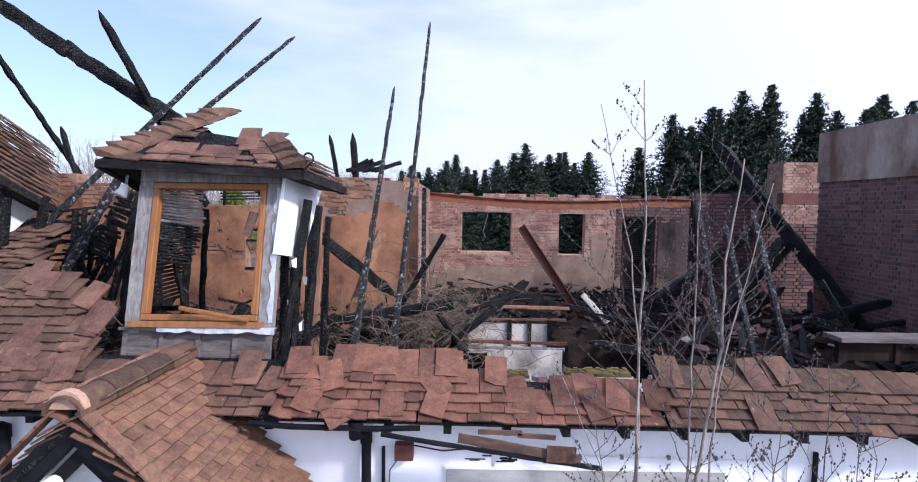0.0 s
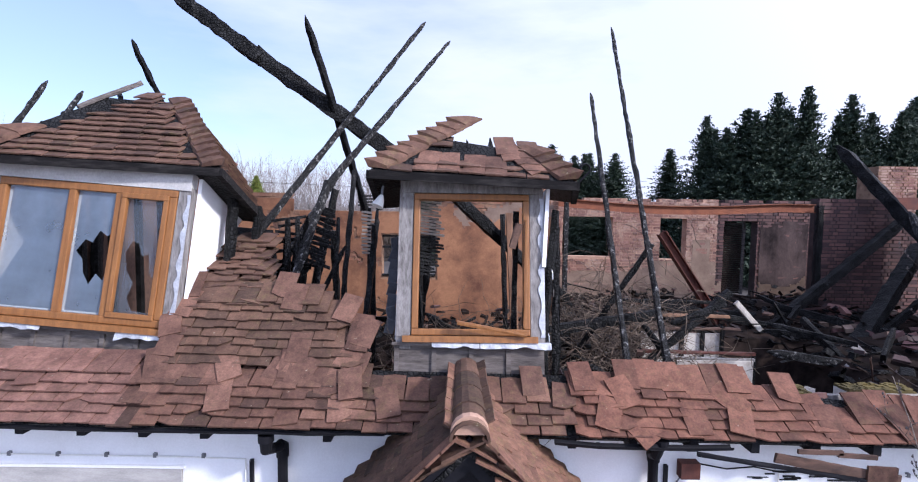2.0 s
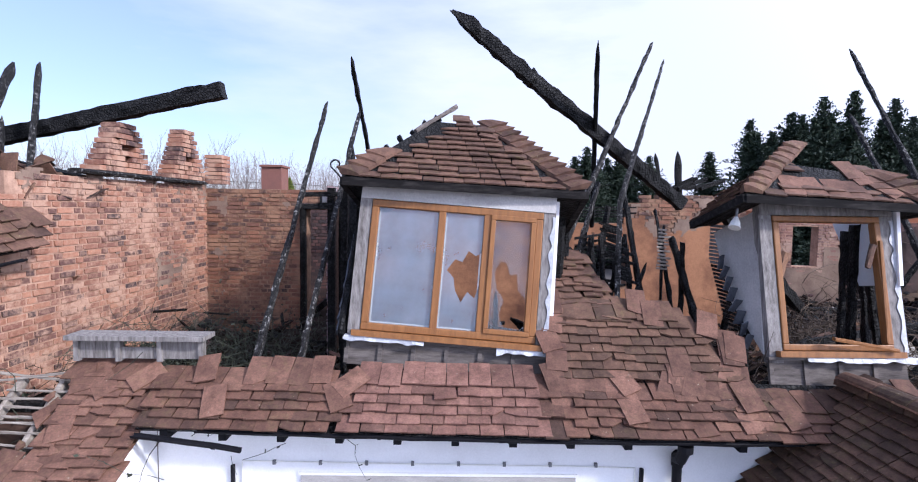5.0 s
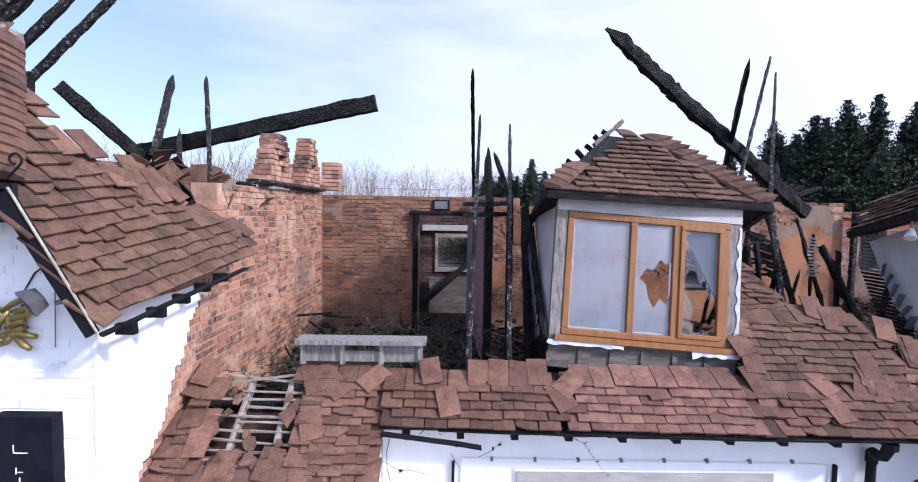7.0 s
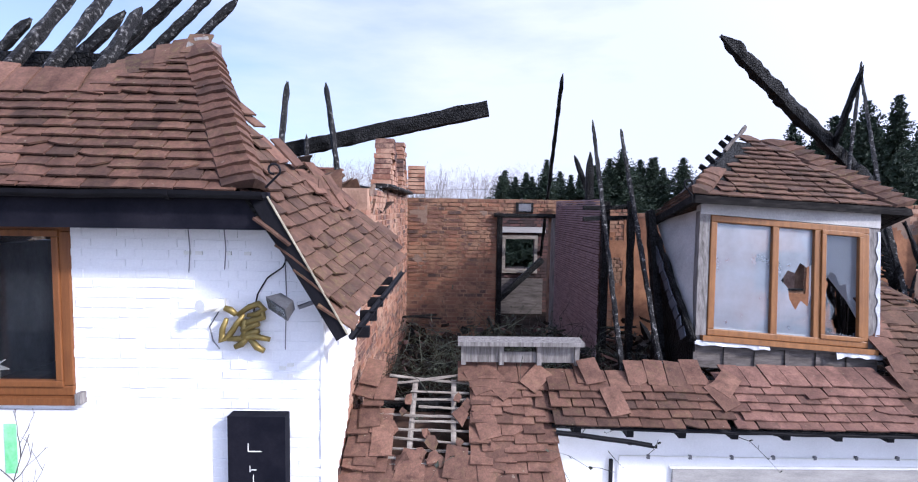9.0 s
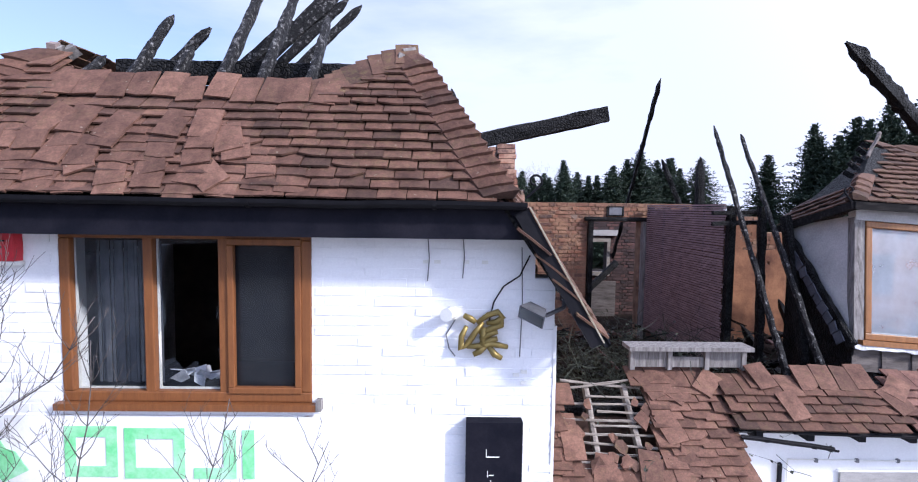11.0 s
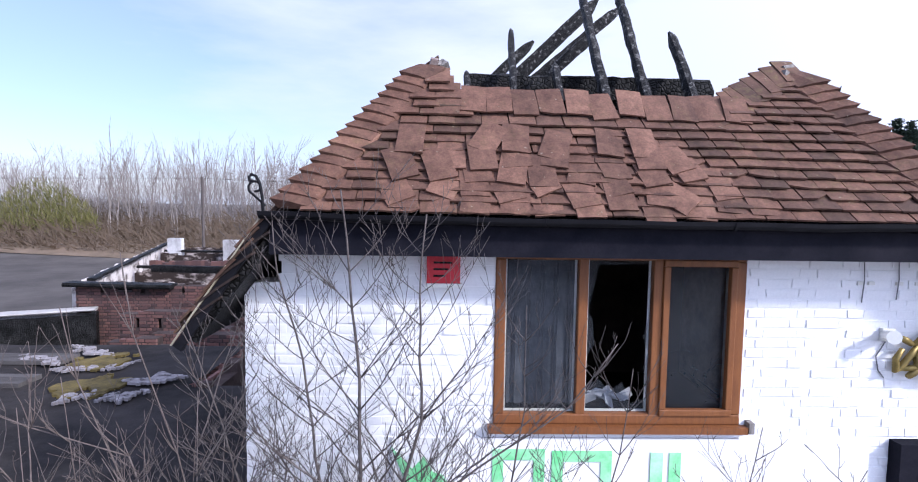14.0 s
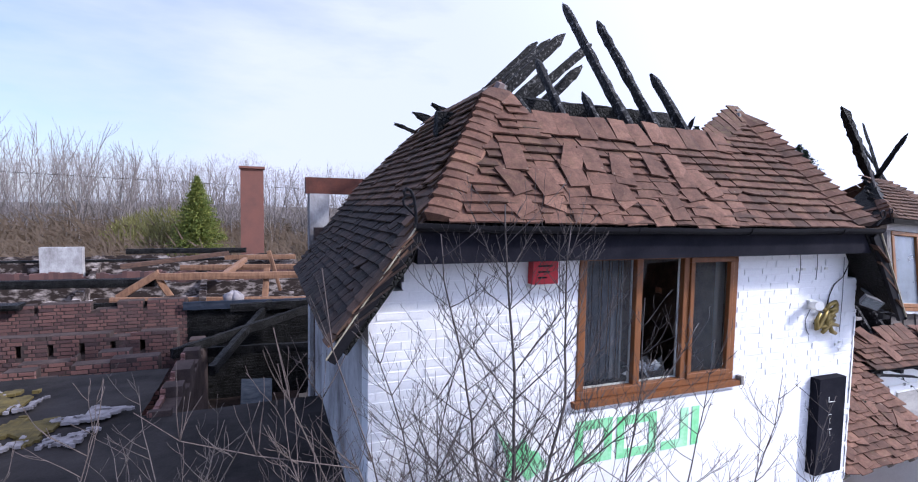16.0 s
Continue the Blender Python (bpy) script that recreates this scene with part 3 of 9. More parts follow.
def bonnet(field_parent, p0, p1, na, nb, mat, step=0.08, width=0.15, rng=None, name="hip_tile"):
    """Overlapping bonnet tiles up a hip from p0 to p1; na, nb are the normals of the two slopes."""
    rng = rng or random.Random(8)
    p0, p1 = Vector(p0), Vector(p1)
    d = (p1 - p0).normalized()
    up = (Vector(na) + Vector(nb)).normalized()
    side = d.cross(up).normalized()
    up = side.cross(d).normalized()
    wings = []
    for nrm in (na, nb):
        h = Vector(nrm).cross(Vector((0, 0, 1))).normalized()
        wings.append(h if h.dot(up) < 0 else -h)
    if wings[0].dot(side) > 0:
        wings.reverse()
    pts = []
    for y, wide, rise in ((0, width, (0.082, 0.060, 0.022)), (0.2, width * 0.95, (0.016, 0.012, -0.004))):
        for th in (0.016, 0.0):
            for k in range(5):
                a = (k - 2) / 2
                lift = rise[int(abs(a) * 2)]
                pts.append(wings[0 if a < 0 else 1] * (abs(a) * wide) + d * y + up * (lift + th if th or y else lift * 0.3))
    f = []
    for k in range(4):
        f += [(k, k + 1, 11 + k, 10 + k), (15 + k, 16 + k, 6 + k, 5 + k), (5 + k, 6 + k, k + 1, k), (10 + k, 11 + k, 16 + k, 15 + k)]
    f += [(0, 10, 15, 5), (4, 9, 19, 14)]
    me = bpy.data.meshes.new(name)
    me.from_pydata(pts, [], f)
    me.materials.append(mat)
    n = int((p1 - p0).length / step)
    for i in range(n):
        o = new(name, me)
        o.parent = field_parent
        spin = rng.gauss(0, 0.025)
        o.matrix_basis = Matrix.Translation(p0 + d * (i * step + rng.gauss(0, 0.006)) + up * rng.uniform(0, 0.008)) @ Matrix.Rotation(spin, 4, up)


# ---- brick walls ----
BRICK_MESHES = {}
COURSE = 0.0635


def brick_mesh(mat, length, k):
    key = (mat.name, round(length, 3), k)
    if key not in BRICK_MESHES:
        r = random.Random(k * 7 + 1)
        s = Shape()
        p = []
        for z in (0.003, 0.049):
            for x, y in ((0, 0), (length, 0), (length, 0.05), (0, 0.05)):
                p.append((x + r.uniform(-0.003, 0.003), y + (r.uniform(-0.003, 0.002) if y == 0 else 0), z + r.uniform(-0.003, 0.003)))
        s.hexa(p)
        me = bpy.data.meshes.new("brick")
        me.from_pydata(s.v, [], s.f)
        me.materials.append(mat)
        BRICK_MESHES[key] = me
    return BRICK_MESHES[key]


def brick_wall(name, label, a, b, z0, z1, mat, mortar, thick=0.22, holes=(), top=None, limit=280, first=None, proud=0.006, seed=1, gone=None, kind="structure"):
    """A brick wall from a to b in plan, its face on the left of the way from b to a (towards the room). Each course is laid; holes are (u0, u1, z0, z1)."""
    a, b = Vector((a[0], a[1], 0)), Vector((b[0], b[1], 0))
    length = (b - a).length
    u = (b - a) / length
    n = Vector((-u.y, u.x, 0))
    m = Matrix.Translation(a) @ Matrix((u, n, Vector((0, 0, 1)))).transposed().to_4x4()
    top = top or (lambda x: z1)
    core = Shape()
    us = sorted({0.0, length, *[min(max(h[k], 0), length) for h in holes for k in (0, 1)], *[0.225 * i for i in range(1, int(length / 0.225) + 1)]})
    for x0, x1 in zip(us, us[1:]):
        if x1 - x0 < 1e-4:
            continue
        c = (x0 + x1) / 2
        cut = sorted((h[2], h[3]) for h in holes if h[0] <= c <= h[1])
        z = z0
        tz = z0 + int((top(c) - z0) / COURSE) * COURSE
        for h0, h1 in cut + [(tz, tz)]:
            if h0 > z:
                core.box((x0, proud, z), (x1, thick, min(h0, tz)))
            z = max(z, h1)
    wall = core.make(name, mortar)
    wall.matrix_basis = m
    tagged(wall, label, "wall", "", kind)
    r = random.Random(seed)
    rest = Shape()
    count = 0
    for i in range(int((z1 - z0) / COURSE)):
        z = z0 + i * COURSE + 0.005
        x = -0.1125 * (i % 2) + (0.056 if i % 2 else 0)
        k = i % 2
        while x < length:
            w = 0.188 if k % 2 == 0 else 0.085
            gap = 0.022
            if mat is MAT_WHITE:
                w, gap = w + 0.015, 0.007
            k += 1
            x0, x1 = max(x, 0), min(x + w, length)
            x += w + gap
            for h in holes:
                if z + 0.05 > h[2] and z < h[3]:
                    if x0 < h[0] < x1:
                        x1 = h[0]
                    if x0 < h[1] < x1:
                        x0 = h[1]
                    if x0 >= h[0] and x1 <= h[1]:
                        x1 = x0
            if x1 - x0 < 0.03 or z + 0.053 > top((x0 + x1) / 2) or (gone and gone((x0 + x1) / 2, z)):
                continue
            full = abs(x1 - x0 - w) < 1e-6
            me = brick_mesh(mat, w if full else round(x1 - x0, 2), r.randrange(4))
            mm = Matrix.Translation((x0, r.uniform(-0.003, 0.003) if mat is MAT_WHITE else r.uniform(-0.009, 0.003), z))
            if count < limit and (first is None or first(x0, z)):
                count += 1
                o = new("brick", me)
                o.parent = wall
                o.matrix_basis = mm
            else:
                rest.add([mm @ v.co for v in me.vertices], [tuple(p.vertices) for p in me.polygons])
    if rest.v:
        o = rest.make("remaining_bricks", mat, wall)
        o["kind"] = "stuff"
    return wall


def sheet(name, a, b, z0, z1, keep, mat, parent=None, offset=0.016, thick=0.02, cell=0.045, label=""):
    """A coat of plaster with a ragged edge on the wall from a to b: keep(x, z) tells where it still clings."""
    a, b = Vector((a[0], a[1], 0)), Vector((b[0], b[1], 0))
    length = (b - a).length
    u = (b - a) / length
    n = Vector((u.y, -u.x, 0))
    nx, nz = max(1, int(length / cell)), max(1, int((z1 - z0) / cell))
    s = Shape()
    index = {}

    def vert(i, j, back):
        key = (i, j, back)
        if key not in index:
            x, z = length * i / nx, z0 + (z1 - z0) * j / nz
            jx = 0.35 * cell * noise.noise(Vector((x * 19, z * 19, 2.0)))
            jz = 0.35 * cell * noise.noise(Vector((x * 19, z * 19, 7.0)))
            d = 0.004 * noise.noise(Vector((x * 4, z * 4, 1)))
            s.v.append(a + u * (x + jx) + n * (offset - (thick if back else 0) + d) + Vector((0, 0, z + jz)))
            index[key] = len(s.v) - 1
        return index[key]

    on = {(i, j): keep(length * (i + 0.5) / nx, z0 + (z1 - z0) * (j + 0.5) / nz) for i in range(nx) for j in range(nz)}
    for (i, j), yes in on.items():
        if not yes:
            continue
        s.f.append((vert(i, j, 0), vert(i + 1, j, 0), vert(i + 1, j + 1, 0), vert(i, j + 1, 0)))
        for di, dj, e0, e1 in ((-1, 0, (0, 1), (0, 0)), (1, 0, (1, 0), (1, 1)), (0, -1, (0, 0), (1, 0)), (0, 1, (1, 1), (0, 1))):
            if not on.get((i + di, j + dj)):
                p, q = (i + e0[0], j + e0[1]), (i + e1[0], j + e1[1])
                s.f.append((vert(*q, 0), vert(*p, 0), vert(*p, 1), vert(*q, 1)))
    ob = s.make(name, mat, parent, label)
    return ob


def ragged(x, z, scale=2.0, seed=0.0):
    return noise.fractal(Vector((x * scale + seed, z * scale, seed * 1.3)), 1.0, 2.0, 5)


# ---- ground and distance ----
def ground_height(x, y):
    bank = max(0.0, min(1.0, (y - 40 - 0.25 * (x + 30)) / 10)) if x < -12 else 0.0
    return 1.3 * bank + 0.25 * bank * noise.noise(Vector((x * 0.2, y * 0.2, 0)))


def build_ground():
    s = Shape()
    xs = [-900, -300, -150, -90, -70, -60, -50, -44, -38, -32, -26, -20, -14, -8, 0, 8, 20, 40, 80, 160, 400, 900]
    ys = [-900, -200, -60, -20, -8, 0, 6, 12, 20, 28, 34, 38, 42, 46, 50, 56, 64, 80, 120, 250, 900]
    for y in ys:
        for x in xs:
            s.v.append(Vector((x, y, ground_height(x, y))))
    n = len(xs)
    for j in range(len(ys) - 1):
        for i in range(n - 1):
            s.f.append((j * n + i, j * n + i + 1, (j + 1) * n + i + 1, (j + 1) * n + i))
    tagged(s.make("ground", MAT_TARMAC), "worn grey tarmac car park with puddled patches", "ground", "", "structure")


build_ground()
verge = Shape()
for i in range(70):
    for j in range(9):
        q = [(-110 + i * 3.0 + dx, 39 + (j + dj) * (3 + j * 14) * 0.5) for dx, dj in ((0, 0), (3, 0), (3, 1), (0, 1))]
        ys = [39, 41, 43.5, 46, 50, 58, 70, 100, 180, 600]
        q = [(-110 + i * 3.0, ys[j]), (-107 + i * 3.0, ys[j]), (-107 + i * 3.0, ys[j + 1]), (-110 + i * 3.0, ys[j + 1])]
        verge.add([(x, y, ground_height(x, y) + 0.05 + 0.25 * min(1, (y - 39) / 4) * (0.6 + noise.noise(Vector((x * 0.3, y * 0.3, 5))))) for x, y in q], [(0, 1, 2, 3)])
tagged(verge.make("ground_verge", MAT_SCRUB), "rough brown grass verge beyond the car park", "ground", "", "structure")
tagged(Shape().box((-60, -25, -0.1), (30, 3.7, 0.03)).make("pavement", MAT_CONCRETE), "worn grey concrete forecourt in front of the house", "pavement", "", "structure")

# ---- the white house: masonry ----
FX0, FX1, FY = -13.66, -9.03, 2.72
WIN = (-12.13, -10.57, 3.19, 4.30)
white_wall = brick_wall("wall_white_house_front", "white painted brick front wall of a house", (FX0, FY), (FX1, FY), 0.0, 4.45, MAT_WHITE, MAT_WHITE,
                        holes=((WIN[0] - FX0, WIN[1] - FX0, WIN[2], WIN[3]),), proud=0.004, first=lambda x, z: z > 3.1 and x > 2.4, seed=4, top=lambda x: min(4.45, 3.95 + 1.5 * min(x, FX1 - FX0 - x)))
# smooth sign panel below the string line
Shape().box((FX0 + 0.9, FY - 0.014, 2.0), (-9.72, FY - 0.002, 3.10)).make("render_band", MAT_RENDER).parent = None
bpy.data.objects["render_band"].parent = white_wall
bpy.data.objects["render_band"].matrix_parent_inverse = white_wall.matrix_basis.inverted()


def side_top(x):
    y = FY + 0.23 + x
    if y < 4.4:
        return 3.75 + 0.5 * max(0.0, y - 3.0)
    return 4.62 + 0.03 * noise.noise(Vector((y * 3, 0, 0)))


side_wall = brick_wall("wall_side_brick", "bare red brick side wall with patches of clinging plaster", (-9.03, FY + 0.23), (-8.93, 7.70), 0.0, 4.72, MAT_BRICK, MAT_MORTAR,
                       thick=0.24, top=side_top, holes=((2.05, 2.17, 3.47, 3.55),), first=lambda x, z: z > 2.6 and x > 1.6, seed=9, gone=lambda x, z: FY + x < 2.9 or z < 1.6)


def attach(ob, parent):
    ob.parent = parent
    ob.matrix_parent_inverse = parent.matrix_basis.inverted()
    return ob


attach(sheet("white_render_coat", (-9.03, FY - 0.005), (-9.0, 4.4), 0.0, 3.70,
             lambda x, z: FY + x < 3.42 + (z - 2.9) * 0.78 + 0.10 * ragged(x, z, 2.5, 3) and z < 3.68, MAT_RENDER), side_wall)
attach(sheet("plaster_remnant", (-9.0, 4.35), (-8.93, 7.68), 2.4, 4.62,
             lambda x, z: ragged(x, z, 1.3, 11) + 0.2 * ragged(x, z, 6, 2) + 0.5 * max(0, z - 4.15) + 0.25 * max(0, 0.35 - x) > 0.55, MAT_PLASTER_PALE, offset=0.004, cell=0.028), side_wall)
west_wall = Shape().box((FX0, FY + 0.225, 0), (FX0 + 0.22, 6.4, 3.9)).make("wall_white_house_side", MAT_RENDER_DIRTY)
tagged(west_wall, "dirty white rendered side wall of the house", "wall", "", "structure")
tagged(Shape().box((FX0, 6.4, 0), (-9.2, 6.62, 4.3)).make("wall_white_house_back", MAT_MORTAR_DARK), "sooty back wall of the house", "wall", "", "structure")
tagged(Shape().box((FX0 + 0.22, FY + 0.22, 4.32), (-9.2, 6.4, 4.40)).make("ceiling", MAT_RUBBLE), "burnt sooty ceiling", "ceiling", "", "structure")
tagged(Shape().box((FX0 + 0.22, FY + 0.22, 2.2), (-9.2, 6.4, 2.3)).make("floor_upper", MAT_RUBBLE), "sooty upper floor", "floor", "", "structure")

# ---- the low wing: masonry ----
low_wall = Shape().box((-7.418, 3.75, 0), (6.4, 3.97, 2.72)).make("wall_low_front", MAT_RENDER)
tagged(low_wall, "white painted rendered front wall under the eaves", "wall", "", "structure")
for a, b in (((-8.95, 3.97), (-0.1, 10.9)), ((-0.098, 6.7), (2.3, 10.9)), ((2.302, 3.97), (6.1, 10.9))):
    tagged(Shape().box((*a, 2.2), (*b, 2.32)).make("floor_burnt", MAT_RUBBLE), "upper floor covered in soot and ash", "floor", "", "structure")
# where the floor has fallen in
pit = Shape().box((-0.1, 3.97, 1.4), (2.3, 6.7, 1.5))
pit.box((-0.2, 3.97, 1.4), (-0.1, 6.8, 2.198)).box((2.3, 3.97, 1.4), (2.4, 6.8, 2.198)).box((-0.1, 6.7, 1.4), (2.3, 6.8, 2.198))
tagged(pit.make("floor_fallen", MAT_RUBBLE), "black hole in the burnt floor", "floor", "", "structure")

BY = 7.67
DOOR = (-7.40, -6.62)


def back_top(x):
    wx = -8.95 + x
    t = 4.60 + 0.02 * noise.noise(Vector((wx * 2, 1, 0)))
    if wx > -5.9:
        t = 4.42 + 0.12 * noise.noise(Vector((wx * 1.5, 4, 0)))
    if -4.6 < wx < -2.5:
        t = 4.12 + 0.05 * noise.noise(Vector((wx * 3, 4, 0)))
    if wx > -2.2:
        t = 4.55 + 0.1 * noise.noise(Vector((wx * 3, 4, 0)))
    return t


back_wall = brick_wall("wall_back_brick", "red brick rear wall with scorched orange plaster", (-8.95, BY), (-0.62, BY), 2.2, 4.80, MAT_BRICK_BACK, MAT_MORTAR_BACK,
                       top=back_top, holes=((DOOR[0] + 8.95, DOOR[1] + 8.95, 2.2, 4.25), (5.69, 6.50, 3.13, 3.75)), first=lambda x, z: x < 2.4 and z > 2.7, seed=12)


def orange(x, z):
    wx = -8.95 + x
    if 5.67 < x < 6.52 and 3.10 < z < 3.78:
        return False
    if wx < -6.5:
        return ragged(x, z, 1.4, 5) + 0.25 * ragged(x, z, 6, 3) > 0.85 or (wx < -8.6 and ragged(x, z, 2.4, 6) > 0.3)
    if z > back_top(x) - 0.02:
        return False
    lim = 4.15 + 0.35 * ragged(x, z, 1.6, 8) if wx > -2.95 else 4.3
    return z < lim and ragged(x, z, 2.2, 21) < 0.62


attach(sheet("orange_plaster", (-8.95, BY), (-0.62, BY), 2.35, 4.6, lambda x, z: x > 2.45 and orange(x, z) and (x > 3.5 or ragged(x, z, 1.5, 41) > 0.25), MAT_PLASTER, offset=0.012), back_wall)
attach(sheet("pale_plaster", (-8.95, BY), (-6.5, BY), 2.4, 4.58, lambda x, z: x < 1.5 and orange(x, z), MAT_PLASTER_PALE, offset=0.004, cell=0.028), back_wall)
attach(sheet("pale_plaster_top", (-2.9, BY), (-0.64, BY), 3.9, 4.55, lambda x, z: z < back_top(x + 6.05) - 0.05 and ragged(x, z, 2.0, 31) > -0.05, MAT_PLASTER_PALE, offset=0.010), back_wall)
# return of the orange wall and the right-hand room
pier = brick_wall("wall_return", "plastered brick return wall of the burnt room", (-0.62, BY), (-0.62, 10.6), 2.2, 4.5, MAT_BRICK_PINK, MAT_MORTAR, limit=0, seed=3)
far_wall = brick_wall("wall_far_brick", "pink brick wall with two empty window openings and a doorway", (-0.62, 10.6), (3.30, 10.6), 2.2, 4.47, MAT_BRICK_PINK, MAT_MORTAR,
                      holes=((0.69, 1.73, 3.2, 4.03), (2.73, 3.28, 3.16, 4.02)),
                      top=lambda x: 4.47 - (0.075 if int(x / 0.165) % 3 == 0 else 0), seed=21, first=lambda x, z: z > 2.9)
brick_wall("wall_far_sooty", "sooty purple brick wall round the far doorway", (3.30, 10.6), (6.6, 10.6), 2.2, 4.47, MAT_BRICK_DARK, MAT_MORTAR_DARK,
                        holes=((0.14, 0.84, 2.3, 3.98),), top=lambda x: 4.47 - (0.075 if int(x / 0.165) % 3 == 0 else 0), seed=22, first=lambda x, z: z > 2.9, limit=200)
attach(sheet("pale_plaster_dado", (-0.6, 10.6), (5.2, 10.6), 2.3, 4.4,
             lambda x, z: not (0.66 < x < 1.76 and 3.17 < z < 4.06) and not (2.7 < x < 3.3 and 3.13 < z < 4.05) and not (4.02 < x < 4.8 and z < 4.02)
             and (z < 2.80 + 0.25 * ragged(x, z, 1.2, 2) or (2.6 < x < 3.9 and z < 3.1) or (3.4 < x < 3.75 and z < 3.6) or (x < 0.3 and z < 3.6 and ragged(x, z, 1.5, 4) > 0.1)), MAT_PLASTER_PALE, offset=0.010), far_wall)
attach(sheet("smoked_plaster", (-0.6, 10.6), (5.2, 10.6), 2.3, 4.4,
             lambda x, z: x > 4.82 and z < 4.0 + 0.2 * ragged(x, z, 2.5, 8) and ragged(x, z, 1.8, 17) < 0.8, MAT_PLASTER_SOOT, offset=0.010), far_wall)
brick_wall("wall_cross_brick", "sooty purple brick cross wall", (4.12, 8.8), (6.6, 8.8), 2.2, 4.45, MAT_BRICK_DARK, MAT_MORTAR_DARK, top=lambda x: 4.45 if x < 1.3 else 3.95, seed=5, limit=150)
brick_wall("wall_right_brick", "sooty purple brick gable wall", (5.9, 8.3), (5.9, 3.97), 2.2, 4.62, MAT_BRICK_GABLE, MAT_MORTAR_GABLE, seed=6, limit=290, first=lambda x, z: z > 2.8)
tagged(Shape().box((5.86, 4.6, 4.60), (6.2, 8.3, 5.40)).make("wall_cement_panel", MAT_PLASTER_GREY), "stained cement rendered upper gable wall", "wall", "", "structure")


brick_wall("wall_chimney_stack", "weathered red brick chimney stack behind the ruin", (7.35, 11.5), (8.25, 11.5), 2.2, 5.28, MAT_BRICK_PINK, MAT_MORTAR_BACK, thick=0.6, seed=44, limit=120, first=lambda x, z: z > 4.0)

# ---- roofs ----
def roof_deck(name, label, plane, outline, mat=None, depth=0.05):
    o, u, v, n = plane
    pts = [o + u * x + v * s - n * 0.004 for x, s in outline]
    ob = Shape().prism(pts, n * -depth).make(name, mat or MAT_CHAR)
    return tagged(ob, label, "roof", "", "structure")


rng = random.Random(42)

# front slope of the white house
W_FRONT = slope_frame((-13.40, 2.45, 4.50), (-9.30, 2.45, 4.47), (-9.96, 3.28, 5.56))
W_LEN = 1.36
top_sag = lambda x: W_LEN - 0.36 * max(0.0, min(1.0, (x - 0.95) / 0.25)) * max(0.0, min(1.0, (3.25 - x) / 0.5)) + 0.03 * noise.noise(Vector((x * 4, 0, 0)))
front_roof = roof_deck("roof_white_house_front", "front roof slope of slipped red clay tiles", W_FRONT, ((0.05, 0), (4.05, 0), (3.45, 1.2), (3.15, 0.9), (1.1, 0.9), (0.75, 1.2)))
front_tiles = TileField(front_roof)
ext_front = lambda s: (0.06 + s / W_LEN * 0.79, 4.06 - s / W_LEN * 0.66)


# slipped tiles heaped above the eaves, row on row
for k in range(5):
    s = 0.01 + 0.108 * k
    x = float(np.interp(s, (0.0, 0.25, 0.54, 0.83), (0.70, 0.68, 0.80, 1.02))) + rng.uniform(-0.03, 0.05)
    end = float(np.interp(s, (0.0, 0.1, 0.47, 0.65, 0.83), (2.90, 2.75, 2.15, 1.60, 1.30)))
    while x < end:
        if k < 3 or rng.random() < 0.8:
            loose_tile(front_tiles, W_FRONT, x, s + rng.gauss(0, 0.025), rng.gauss(0, 0.10 if k == 0 else 0.34), 0.050 + 0.004 * k + rng.uniform(0, 0.012), None, rng, rng.uniform(-0.07, 0.03))
        x += rng.uniform(0.175, 0.235)
# tiles along the torn top edge
for i in range(12):
    x = 0.95 + i * 0.172
    loose_tile(front_tiles, W_FRONT, x, 0.80 + rng.uniform(-0.03, 0.03), rng.gauss(0, 0.08), 0.05, None, rng)
for i in range(9):
    loose_tile(front_tiles, W_FRONT, 2.78 + i * 0.075, 0.78 + i * 0.052, 0.42 - 0.03 * i + rng.gauss(0, 0.08), 0.036 + 0.003 * i, TILES_OLD, rng, -0.06)
tile_slope(front_tiles, W_FRONT, 17, lambda s: ext_front(s + 0.18), TILES, 0.078, rng=rng, skip=lambda x, s: s > top_sag(x) - 0.24)
front_tiles.close()

# east slope of the white house, swept down over the side
W_EAST = slope_frame((-8.82, 2.44, 3.72), (-8.68, 4.05, 3.90), (-9.96, 3.28, 5.56))
east_lo = lambda s: 0.0 if s < 0.90 else 0.05 + (s - 0.90) * 0.73
east_hi = lambda s: float(np.interp(s, (0.0, 0.2, 0.5, 0.8, 1.0, 1.26, 2.1), (1.95, 2.10, 1.50, 1.02, 0.80, 0.74, 1.02)))
east_roof = roof_deck("roof_white_house_east", "swept side slope of weathered red clay tiles", W_EAST, ((0.02, 0.02), (1.85, 0.02), (1.98, 0.25), (1.25, 0.62), (0.72, 1.0), (0.66, 1.28), (0.92, 2.0), (0.86, 2.0), (0.05, 0.9)), depth=0.02)
east_tiles = TileField(east_roof)
tile_slope(east_tiles, W_EAST, 23, lambda s: (east_lo(s + 0.2), east_hi(s)), TILES_OLD, 0.092, rng=rng, jitter=0.006, slip=0.03)
for r in range(16):
    s = rng.uniform(0.55, 1.1)
    loose_tile(east_tiles, W_EAST, east_hi(s) + rng.uniform(-0.15, 0.08), s + rng.uniform(-0.1, 0.1), rng.gauss(0.3, 0.5), rng.uniform(0.02, 0.10), None, rng, rng.uniform(-0.3, 0.2))
east_tiles.close()
